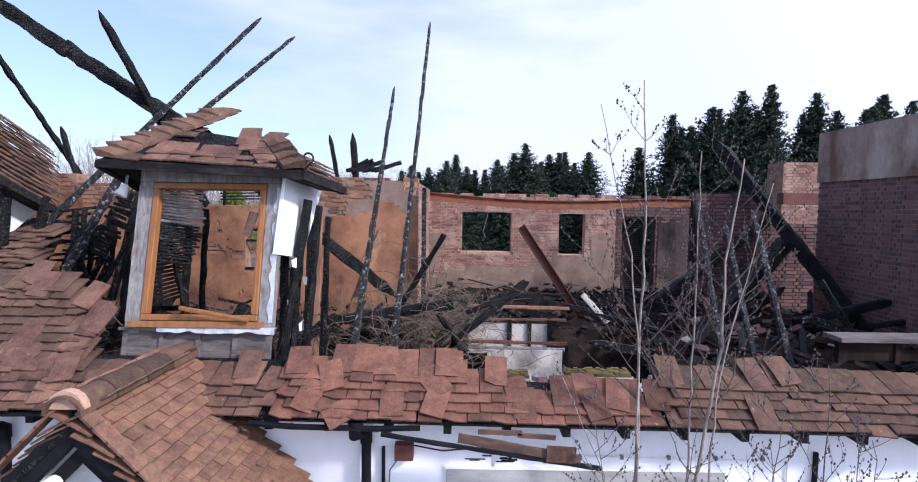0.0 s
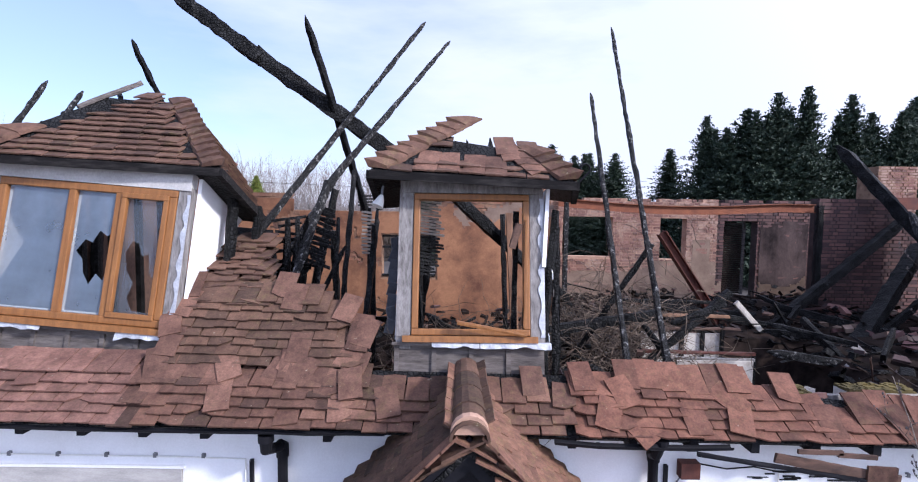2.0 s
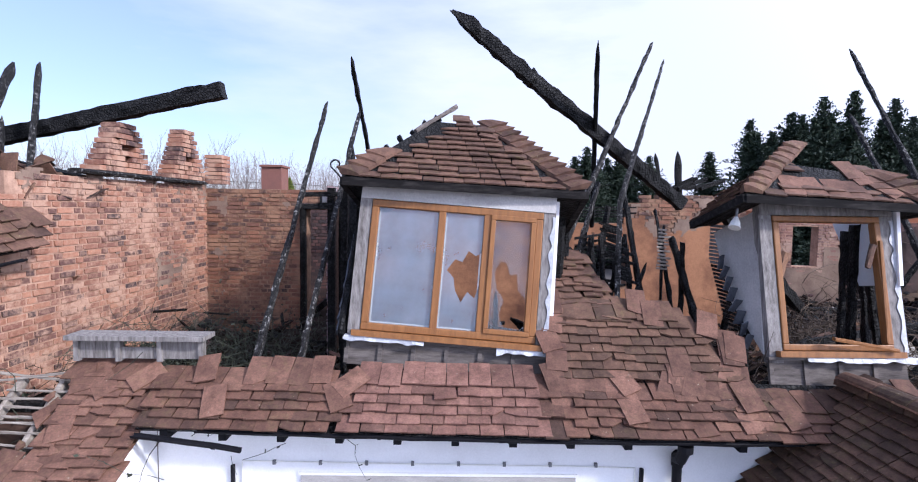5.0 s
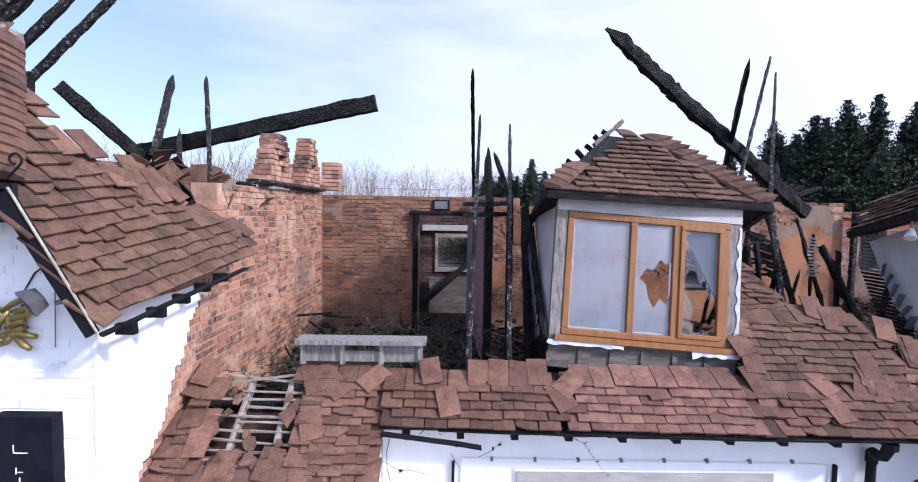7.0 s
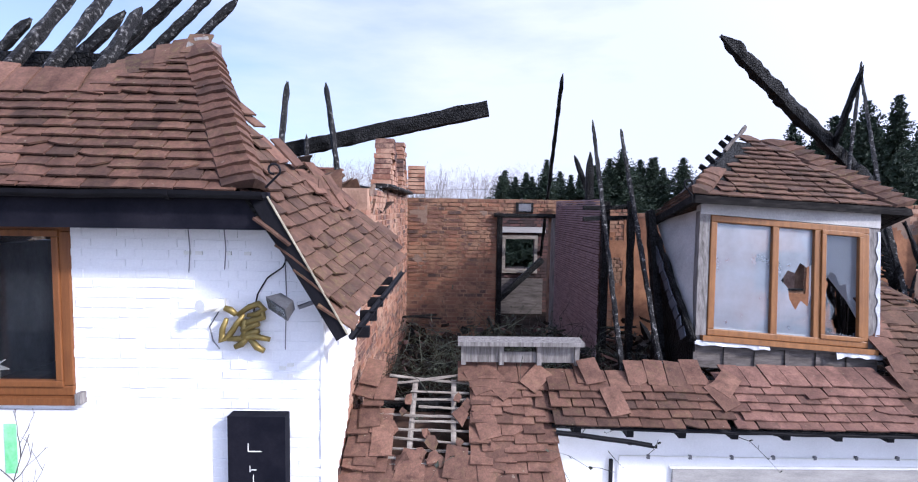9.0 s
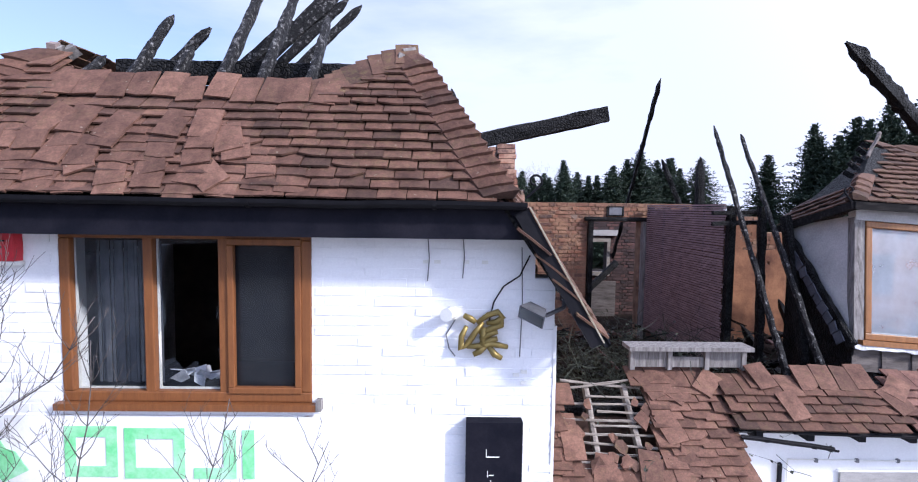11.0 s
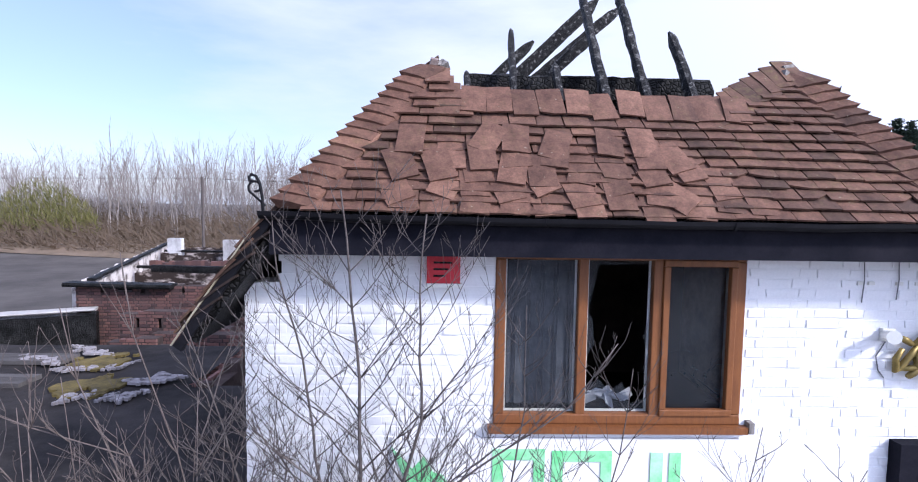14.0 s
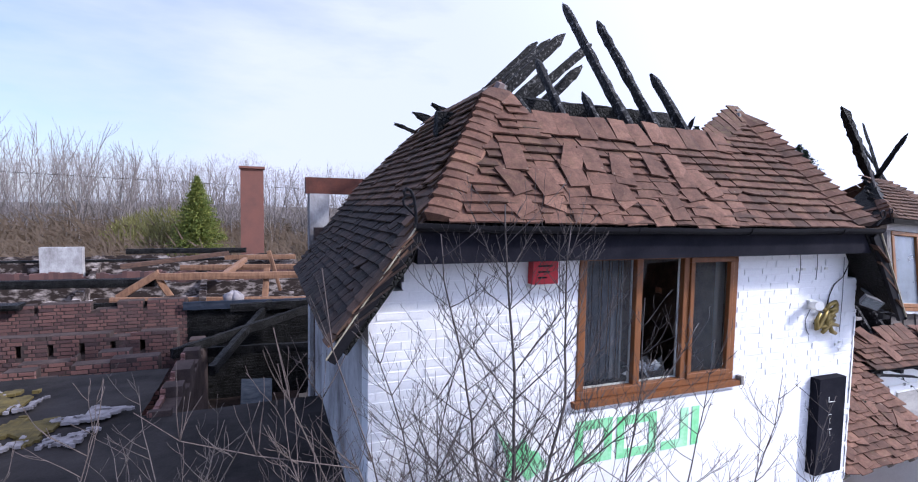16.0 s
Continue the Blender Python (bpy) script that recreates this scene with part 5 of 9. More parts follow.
# ---- fittings on the low white wall ----
for x0, x1, z1 in ((-6.30, -4.15, 2.20), (-0.07, 2.06, 2.11)):
    b = thing("window_board", "weathered grey plywood sheet boarding up a window", "board", "boarded windows")
    Shape().box((x0, 3.722, 0.9), (x1, 3.745, z1)).make("plywood", MAT_BOARD, b)
    Shape().box((x0 - 0.02, 3.728, z1 + 0.002), (x1 + 0.02, 3.75, z1 + 0.022)).make("top_edge", MAT_WHITE, b)
for x0, x1, z1 in ((-6.76, -3.68, 2.31), (0.3, 2.54, 2.23)):
    c = thing("cable", "thin white cable run clipped along the wall", "cable")
    Shape().tube([(x0, 3.738, z1 - 0.5), (x0, 3.738, z1), (x0 + 0.6, 3.738, z1 - 0.006), (x0 + 1.4, 3.738, z1 - 0.015), (x1 - 0.5, 3.738, z1 - 0.02), (x1, 3.738, z1 - 0.03), (x1, 3.738, z1 - 0.5)], [0.007] * 7, 5).make("wire", MAT_WHITEPLASTIC, c)
    k = x0 + 0.25
    while k < x1:
        Shape().box((k - 0.012, 3.728, z1 - 0.025), (k + 0.012, 3.75, z1 + 0.006)).make("clip", MAT_GREYMETAL, c)
        k += 0.36
for x in (-6.83, -3.63, -0.55, 2.75):
    tagged(Shape().box((x - 0.012, 3.715, 1.6), (x + 0.012, 3.745, 2.28)).make("iron_strap", MAT_BLACK), "black iron strap on the white wall", "strap")
alarm = thing("alarm_box", "small rusty red box wired to the white wall", "box")
Shape().box((-0.46, 3.67, 2.20), (-0.32, 3.75, 2.32)).make("case", MAT_RUST_DARK, alarm)
Shape().tube([(-0.32, 3.72, 2.30), (-0.1, 3.72, 2.26), (0.1, 3.72, 2.28), (0.3, 3.72, 2.24), (0.6, 3.72, 2.25)], [0.006] * 5, 5).make("wire", MAT_BLACK, alarm)
Shape().tube([(-0.43, 3.73, 2.20), (-0.50, 3.73, 2.10), (-0.52, 3.73, 1.7)], [0.006] * 3, 5).make("wire", MAT_GREYMETAL, alarm)
for i in range(16):
    x, z = rng.uniform(0.0, 0.9), rng.uniform(2.13, 2.24)
    flake = Shape().box((x, 3.742, z), (x + rng.uniform(0.05, 0.16), 3.752, z + rng.uniform(0.004, 0.012))).make("peeled_strip", MAT_CHAR, low_wall)


# ---- windows ----
def broken_pane(w, h, hole, thick=0.005):
    """A pane in the x-z plane; hole is a list of points that is missing."""
    bm = bmesh.new()
    outer = [bm.verts.new((x, 0, z)) for x, z in ((0, 0), (w, 0), (w, h), (0, h))]
    edges = [bm.edges.new((outer[i], outer[(i + 1) % 4])) for i in range(4)]
    if hole:
        inner = [bm.verts.new((x * w, 0, z * h)) for x, z in hole]
        edges += [bm.edges.new((inner[i], inner[(i + 1) % len(inner)])) for i in range(len(inner))]
    bmesh.ops.triangle_fill(bm, edges=edges, use_beauty=True)
    me = bpy.data.meshes.new("pane")
    bm.to_mesh(me)
    bm.free()
    return me


def window(parent, m, w, h, bars, panes, mat, sash=(), rail=0.055, depth=0.07):
    """A framed window in local x-z at the pose m. bars: x of the mullions; panes: (material, hole) for each light."""
    ob = Shape()
    ob.box((0, 0, 0), (w, depth, rail)).box((0, 0, h - rail), (w, depth, h)).box((0, 0, rail), (rail, depth, h - rail)).box((w - rail, 0, rail), (w, depth, h - rail))
    fr = ob.make("window_frame", mat, parent)
    fr.matrix_basis = m
    bev = fr.modifiers.new("edge", "BEVEL")
    bev.width, bev.segments = 0.008, 2
    edges = [rail * 0.5] + list(bars) + [w - rail * 0.5]
    for k, x in enumerate(bars):
        mu = Shape().box((x - 0.03, 0.004, rail - 0.004), (x + 0.03, depth - 0.004, h - rail + 0.004)).make("mullion", mat, fr)
        b2 = mu.modifiers.new("edge", "BEVEL")
        b2.width, b2.segments = 0.006, 2
    for k in range(len(edges) - 1):
        x0, x1 = edges[k] + 0.02, edges[k + 1] - 0.02
        if k in sash:
            s = Shape()
            e = 0.042
            a0, a1, b0, b1 = x0 + 0.008, x1 - 0.008, rail - 0.008, h - rail + 0.008
            s.box((a0, -0.012, b0), (a1, 0.03, b0 + e)).box((a0, -0.012, b1 - e), (a1, 0.03, b1)).box((a0, -0.012, b0 + e), (a0 + e, 0.03, b1 - e)).box((a1 - e, -0.012, b0 + e), (a1, 0.03, b1 - e))
            so = s.make("sash", mat, fr)
            b3 = so.modifiers.new("edge", "BEVEL")
            b3.width, b3.segments = 0.006, 2
        if panes[k] is None:
            continue
        pm, hole = panes[k]
        me = broken_pane(x1 - x0, h - 2 * rail + 0.01, hole)
        me.materials.append(pm)
        p = new("pane", me)
        p.parent = fr
        p.location = (x0, depth * 0.55, rail - 0.005)
        p.visible_shadow = False
        # white spacer bar round the light
        sp = Shape()
        a0, a1, b0, b1, e = x0 + 0.012, x1 - 0.012, rail + 0.002, h - rail - 0.002, 0.012
        sp.box((a0, depth * 0.6, b0), (a1, depth * 0.75, b0 + e)).box((a0, depth * 0.6, b0 + e), (a0 + e, depth * 0.75, b1)).box((a1 - e, depth * 0.6, b0 + e), (a1, depth * 0.75, b1))
        sp.make("spacer", MAT_WHITEPLASTIC, fr)
    return fr


def from_corners(bl, br, tl):
    """A pose whose x runs along the sill and z up the window; y goes inwards."""
    bl, br, tl = Vector(bl), Vector(br), Vector(tl)
    x = (br - bl).normalized()
    y = (tl - bl).cross(x).normalized()
    z = x.cross(y)
    return Matrix.Translation(bl) @ Matrix((x, y, z)).transposed().to_4x4(), (br - bl).length, (tl - bl).dot(z)


# window of the white house
wm = Matrix.Translation((WIN[0], FY - 0.012, WIN[2]))
house_window = thing("window_1", "brown timber three-light window with a smashed middle pane", "window", "", "structure")
window(house_window, wm, WIN[1] - WIN[0], 1.10, (0.545, 1.01), ((MAT_GLASS_GREY, None), (MAT_GLASS_GREY, [(0.20, 0.96), (0.93, 0.97), (0.95, 0.62), (0.88, 0.50), (0.97, 0.40), (0.90, 0.30), (0.96, 0.10), (0.72, 0.06), (0.60, 0.20), (0.40, 0.14), (0.25, 0.22), (0.06, 0.18), (0.03, 0.36), (0.16, 0.45), (0.13, 0.60), (0.05, 0.66), (0.12, 0.80)]), (MAT_GLASS_GREY, None)), MAT_OAK_DARK, (2,), 0.065, 0.08)
Shape().box((WIN[0] - 0.035, FY - 0.055, WIN[2] - 0.045), (WIN[1] + 0.035, FY + 0.05, WIN[2] - 0.002)).make("window_sill", MAT_OAK_DARK, house_window)
Shape().box((WIN[1] + 0.037, FY - 0.06, WIN[2] - 0.04), (WIN[1] + 0.07, FY, WIN[2] + 0.03)).make("sill_stub", MAT_GREY_WOOD, house_window)
curtain = Shape()
for i in range(24):
    x = WIN[0] + 0.10 + i * 0.018
    curtain.box((x, 2.90 + 0.012 * math.sin(i * 1.3), 3.25), (x + 0.018, 2.905 + 0.012 * math.sin(i * 1.3), 4.2))
tagged(curtain.make("blind", MAT_SLATE), "grey drawn blind behind the window", "blind")


# ---- dormers ----
def quad_board(parent, name, pts, depth, mat, label=""):
    return Shape().prism(pts, depth).make(name, mat, parent, label)


def eaves(parent, a, b, mat=MAT_BLACK):
    a, b = Vector(a), Vector(b)
    d = (b - a).normalized()
    m = Matrix((d, Vector((0, 0, 1)).cross(d).normalized(), d.cross(Vector((0, 0, 1)).cross(d).normalized()))).transposed().to_4x4()
    m = Matrix.Translation(a) @ m
    return Shape().box((0, -0.025, -0.065), ((b - a).length, 0.025, 0.0), m).make("eaves_board", MAT_SCORCHED, parent, "scorched black eaves board")


def dormer(spec):
    d = thing("dormer", spec["label"], "dormer", "dormers")
    FL, FR, BL, BR, RL, RR = (Vector(spec[k]) for k in ("FL", "FR", "BL", "BR", "RL", "RR"))
    wbl, wbr, wtl = (Vector(spec[k]) for k in ("wbl", "wbr", "wtl"))
    m, w, h = from_corners(wbl, wbr, wtl)
    window(d, m, w, h, spec["bars"], spec["panes"], MAT_OAK, spec["sash"], spec.get("rail", 0.06))
    up, right, inward = m.to_3x3() @ Vector((0, 0, 1)), m.to_3x3() @ Vector((1, 0, 0)), m.to_3x3() @ Vector((0, 1, 0))
    # oak sill
    mm = m
    Shape().box((-0.06, -0.05, -0.05), (w + 0.05, 0.06, -0.003), mm).make("window_sill", MAT_OAK, d)
    # grey posts with a wavy lead edge
    pw = spec.get("post", 0.10)
    for x0, side in ((-pw - 0.004, 0), (w + 0.004, 1)):
        Shape().box((x0, 0.012, -0.10), (x0 + pw, 0.09, h + 0.03), mm).make("corner_post", MAT_GREY_WOOD, d, "weathered grey corner post")
        s = Shape()
        edge = x0 + (pw * 0.55 if side else pw * 0.45)
        n = 40
        pts = [(edge + 0.012 * math.sin(k / n * 2 * math.pi * 5.5 + math.sin(k * 0.4)) + 0.012 * noise.noise(Vector((k * 0.21, spec["seed"], side))) + (0.012 if side else -0.012), -0.01 + (h - 0.02) * k / n) for k in range(n + 1)]
        out = x0 + pw if side else x0
        poly = [mm @ Vector((x, 0.004, z)) for x, z in pts] + [mm @ Vector((out, 0.004, pts[-1][1])), mm @ Vector((out, 0.004, pts[0][1]))]
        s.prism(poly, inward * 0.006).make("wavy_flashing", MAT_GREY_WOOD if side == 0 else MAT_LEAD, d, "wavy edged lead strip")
    # head board
    Shape().box((-pw, 0.0, h + 0.004), (w + pw, 0.09, h + 0.17), mm).make("head_board", MAT_CHEEK if not spec.get("dull") else MAT_GREY_WOOD, d)
    # skirt of grey boards under the sill and its crumpled flashing
    sk = spec["skirt"]
    for k in range(sk["n"]):
        x0 = -pw + (w + 2 * pw) * k / sk["n"]
        x1 = -pw + (w + 2 * pw) * (k + 1) / sk["n"]
        Shape().box((x0 + 0.002, 0.03, -0.29), (x1 - 0.002, 0.06, -0.055), mm).make("skirt_board", MAT_DARK_BOARD, d, "weathered grey skirt board")
        Shape().box((x0 - 0.012, 0.012, -0.28), (x0 + 0.022, 0.029, -0.06), mm).make("skirt_batten", MAT_DARK_BOARD, d)
    Shape().box((-pw - 0.03, -0.02, -0.075), (w + pw + 0.03, 0.03, -0.052), mm).make("skirt_rail", MAT_DARK_BOARD, d)
    for f0, f1 in sk["flash"]:
      s = Shape()
      n = 24
      for k in range(n + 1):
        x = -pw - 0.06 + (w + 2 * pw + 0.10) * (f0 + (f1 - f0) * k / n)
        wav = 0.018 * noise.noise(Vector((x * 5, spec["seed"], 0))) + 0.012 * noise.noise(Vector((x * 15, spec["seed"], 3)))
        drop = 0.03 + 0.05 * max(0, noise.noise(Vector((x * 2.3, spec["seed"] + 4, 0)))) + 0.02 * noise.noise(Vector((x * 11, 4, spec["seed"])))
        for y, z in ((0.03, -0.045), (-0.035, -0.050 + wav * 0.5), (-0.045 + wav, -0.055 - drop)):
            s.v.append(mm @ Vector((x, y, z)))
            s.v.append(mm @ Vector((x, y + 0.006, z - 0.004)))
      for k in range(n):
        a = k * 6
        for j in (0, 2):
            s.f += [(a + j, a + j + 2, a + 8 + j, a + 6 + j), (a + 7 + j, a + 9 + j, a + 3 + j, a + 1 + j)]
        s.f += [(a + 4, a + 5, a + 11, a + 10), (a + 1, a, a + 6, a + 7)]
      s.make("sill_flashing", MAT_LEAD, d, "crumpled white lead flashing")
    # cheeks
    for side, spec_cheek in (("L", spec.get("cheek_l")), ("R", spec.get("cheek_r"))):
        if spec_cheek:
            pts, mat, lab = spec_cheek
            quad_board(d, "cheek", pts, (0.03 if side == "L" else -0.03, 0, 0), mat, lab)
    if spec.get("laths"):
        x = spec["laths"]
        for k in range(26):
            z = 3.25 + k * 0.036
            y1 = 4.05 + (z - 3.25) * 0.6 + 0.55
            Shape().box((x, 4.05 + (z - 3.25) * 0.18, z), (x + 0.008, min(y1, 4.95), z + 0.026)).make("lath", MAT_GREY_WOOD if k > 14 else MAT_CHAR, d)
    # eaves and soffit
    eaves(d, FL, FR)
    eaves(d, FR, BR)
    eaves(d, BL, FL)
    for a, b, inn in ((FL, FR, Vector((0, 0.14, 0.03))), (FR, BR, Vector((-0.22, 0, 0.02))), (BL, FL, Vector((0.22, 0, 0.02)))):
        Shape().prism([a + Vector((0, 0, -0.05)), b + Vector((0, 0, -0.05)), b + inn + Vector((0, 0, -0.05)), a + inn + Vector((0, 0, -0.05))], (0, 0, 0.015)).make("soffit", MAT_CHAR, d)
    # roof
    roof = new("roof")
    roof.parent = d
    tf = TileField(roof)
    r2 = random.Random(spec["seed"])
    rise = Vector((0, 0, 0.0))
    front = slope_frame(FL + rise, FR + rise, (RL + RR) / 2)
    o, u, v, nn = front
    L = (FR - FL).length
    top_s = (RL - o).dot(v)
    xl, xr = (RL - o).dot(u), (RR - o).dot(u)
    tile_slope(tf, front, int(top_s / 0.082) + 1, lambda s: (xl * (s + 0.17) / top_s, L - (L - xr) * (s + 0.17) / top_s), spec["tiles"], 0.082, rng=r2, jitter=0.004, slip=spec["slip"], skip=spec.get("skip"))
    for x, s0, spin in spec.get("loose", ()):
        loose_tile(tf, front, x, s0, spin, 0.05, TILES_LOOSE, r2)
    right_p = slope_frame(FR, BR, RR)
    o2, u2, v2, n2 = right_p
    ts = (RR - o2).dot(v2)
    xa = (RR - o2).dot(u2)
    L2 = (BR - FR).length
    rr = spec.get("right_rows", int(ts / 0.085))
    tile_slope(tf, right_p, rr, lambda s: (xa * (s + 0.17) / ts, L2 + s * 0.5), spec["tiles"], 0.085, rng=r2, jitter=0.006, slip=spec["slip"])
    left_p = slope_frame(BL, FL, RL)
    o3, u3, v3, n3 = left_p
    ts3 = (RL - o3).dot(v3)
    L3 = (BL - FL).length
    xb = (RL - o3).dot(u3)
    lr = spec.get("left_rows", int(ts3 / 0.085))
    tile_slope(tf, left_p, lr, lambda s: (-s * 0.4, L3 - (L3 - xb) * (s + 0.17) / ts3), spec["tiles"], 0.085, rng=r2, jitter=0.006, slip=spec["slip"])
    tf.close()
    bonnet(roof, FR, FR + (RR - FR) * spec.get("hip_r", 1.0), nn, n2, MAT_TILE_OLD, 0.105, 0.145, r2)
    bonnet(roof, FL, FL + (RL - FL) * spec.get("hip_l", 1.0), nn, n3, MAT_TILE_OLD, 0.105, 0.145, r2)
    deck = Shape()
    k = spec.get("deck", 0.95)
    A, B = FL + (RL - FL) * k, FR + (RR - FR) * k
    deck.add([FL, FR, B, A, BL, BR], [(0, 1, 2, 3), (1, 5, 2), (4, 0, 3)])
    dk = deck.make("roof_deck", MAT_CHAR, d)
    so = dk.modifiers.new("thick", "SOLIDIFY")
    so.thickness, so.offset = 0.02, -1.0
    # iron scroll at the hip foot
    for c, sx in ((FL, -1), (FR, 1)):
        if spec.get("scroll", "") and ("L" if sx < 0 else "R") in spec["scroll"]:
            pts = [c + Vector((sx * 0.02, 0, 0.0))] + [c + Vector((sx * (0.055 + 0.0 * i) + 0.045 * sx * math.cos(i * 0.55 - 0.4) * (1 - i * 0.05), -0.01, 0.10 + 0.045 * math.sin(i * 0.55 - 0.4) * (1 - i * 0.05))) for i in range(10)]
            Shape().tube(pts, [0.008] * len(pts), 6).make("iron_scroll", MAT_BLACK, d)
    return d


TW = TILES_OLD
dormer(dict(label="leaning dormer with a three-light oak window and tiled hipped roof", seed=2,
            wbl=(-5.90, 4.03, 3.29), wbr=(-4.45, 3.99, 3.19), wtl=(-5.79, 4.20, 4.37), bars=(0.60, 0.985), sash=(2,),
            panes=((MAT_GLASS_FOG, None), (MAT_GLASS_FOG, [(0.16, 0.50), (0.34, 0.60), (0.52, 0.58), (0.66, 0.68), (0.84, 0.64), (0.97, 0.67), (0.97, 0.40), (0.88, 0.28), (0.70, 0.33), (0.56, 0.24), (0.40, 0.33), (0.34, 0.44)]), (MAT_GLASS, [(0.18, 0.52), (0.30, 0.62), (0.42, 0.60), (0.52, 0.50), (0.66, 0.52), (0.70, 0.38), (0.86, 0.30), (0.95, 0.12), (0.80, 0.05), (0.45, 0.06), (0.33, 0.16), (0.42, 0.28), (0.25, 0.38)])),
            skirt=dict(n=6, flash=((0.02, 0.40), (0.74, 1.0))), FL=(-6.05, 4.08, 4.545), FR=(-4.03, 4.15, 4.455), BL=(-6.02, 5.15, 4.28), BR=(-4.03, 5.08, 4.04), RL=(-5.25, 4.86, 5.19), RR=(-4.78, 5.02, 5.165),
            tiles=TW, slip=0.03, scroll="L", hip_l=0.35, left_rows=4, deck=0.9,
            skip=lambda x, s: x < 0.62 * s + 0.22 and s > 0.42,
            cheek_r=([(-4.30, 4.06, 3.15), (-4.295, 4.45, 3.55), (-4.26, 5.22, 4.10), (-4.22, 4.26, 4.37)], MAT_RENDER, "white rendered cheek"),
            cheek_l=([(-6.01, 4.07, 3.22), (-5.90, 4.28, 4.42), (-6.00, 5.0, 4.28), (-6.01, 4.5, 3.72)], MAT_CHEEK, "rendered cheek greyed for its shaded side")))
dormer(dict(label="burnt-out dormer with an empty oak window and broken tiled roof", seed=5,
            wbl=(-2.47, 3.86, 3.20), wbr=(-1.56, 3.87, 3.20), wtl=(-2.47, 4.10, 4.28), bars=(), sash=(), panes=(None,),
            skirt=dict(n=4, flash=((0.27, 0.56), (0.565, 1.0))), FL=(-2.80, 3.94, 4.445), FR=(-1.23, 3.94, 4.375), BL=(-2.84, 4.75, 4.20), BR=(-1.07, 4.72, 4.28), RL=(-2.05, 4.52, 4.94), RR=(-1.62, 4.34, 4.76),
            tiles=TW, slip=0.10, scroll="R", laths=-2.555, rail=0.05, dull=True, post=0.11, deck=0.6, left_rows=7, right_rows=4, hip_r=0.72, hip_l=0.98,
            skip=lambda x, s: (s > 0.14 and s + 0.22 < x < 1.22 - 0.5 * s) or s > 0.33,
            loose=((0.60, 0.02, 0.03), (0.79, 0.01, -0.03), (0.965, 0.0, 0.02), (0.42, 0.03, -0.12), (1.10, 0.21, 0.25), (1.22, 0.17, 0.5), (1.30, 0.08, 0.6), (1.05, 0.28, 0.1)),
            cheek_l=([(-2.60, 3.92, 3.15), (-2.58, 4.16, 4.32), (-2.62, 4.75, 4.1), (-2.62, 4.4, 3.5)], MAT_CHEEK, "white rendered cheek greyed as shade"),
            cheek_r=([(-1.44, 3.97, 3.72), (-1.385, 4.45, 3.645), (-1.34, 4.92, 4.25), (-1.40, 4.10, 4.33)], MAT_RENDER, "torn white cheek panel")))

# what hangs in and beside the burnt dormer
timber((-2.18, 5.45, 4.31), (-0.74, 6.05, 3.02), 0.10, 0.13, rough=0.014, label="charred fallen roof timber behind the empty window", name="fallen_timber", category="timber", tip1=True)
timber((-1.56, 5.62, 4.12), (-1.50, 5.2, 2.5), 0.09, 0.03, MAT_PALE_WOOD, label="scorched brown plank leaning in the burnt room", name="plank", category="plank", rough=0.003)
timber((-1.64, 5.60, 4.10), (-1.60, 5.2, 2.5), 0.05, 0.06, label="charred stud beside the leaning plank", name="post", category="post")
timber((-1.585, 4.06, 4.08), (-1.60, 3.90, 3.26), 0.028, 0.035, MAT_OAK, label="loose oak sash stile hanging in the empty frame", name="sash_stile", category="window part", rough=0.002)
timber((-2.12, 3.80, 3.315), (-1.60, 3.80, 3.225), 0.035, 0.03, MAT_OAK, label="loose oak sash rail lying on the sill", name="sash_rail", category="window part", rough=0.002)
timber((-1.64, 4.05, 4.05), (-1.70, 4.03, 3.86), 0.025, 0.06, MAT_BROWN_BOARD, label="scorched scrap of wood hanging in the window", name="wood_scrap", category="wood scrap", rough=0.008)
for p0, p1, w in (((-1.30, 4.35, 4.15), (-1.46, 4.05, 2.75), 0.06), ((-1.26, 4.55, 4.10), (-1.30, 4.22, 2.75), 0.055), ((-1.38, 4.40, 3.75), (-1.39, 4.15, 2.75), 0.05), ((-1.22, 4.7, 4.0), (-1.22, 4.5, 2.7), 0.05)):
    timber(p0, p1, w, w * 1.3, MAT_CHAR, name="post", label="charred stud of the torn dormer cheek", category="post", group="charred cheek studs", rough=0.01)
for p0, p1, w in (((-1.64, 4.34, 2.72), (-1.63, 4.38, 4.14), 0.045), ((-1.53, 4.36, 2.72), (-1.52, 4.42, 4.20), 0.055), ((-2.445, 4.40, 2.72), (-2.454, 4.58, 3.90), 0.05), ((-2.51, 4.84, 2.70), (-2.35, 4.69, 4.06), 0.045), ((-2.40, 4.50, 2.72), (-2.47, 4.35, 3.75), 0.035)):
    timber(p0, p1, w, w * 1.3, MAT_CHAR, name="post", label="charred stud inside the burnt dormer", category="post", group="inner dormer studs", rough=0.01)
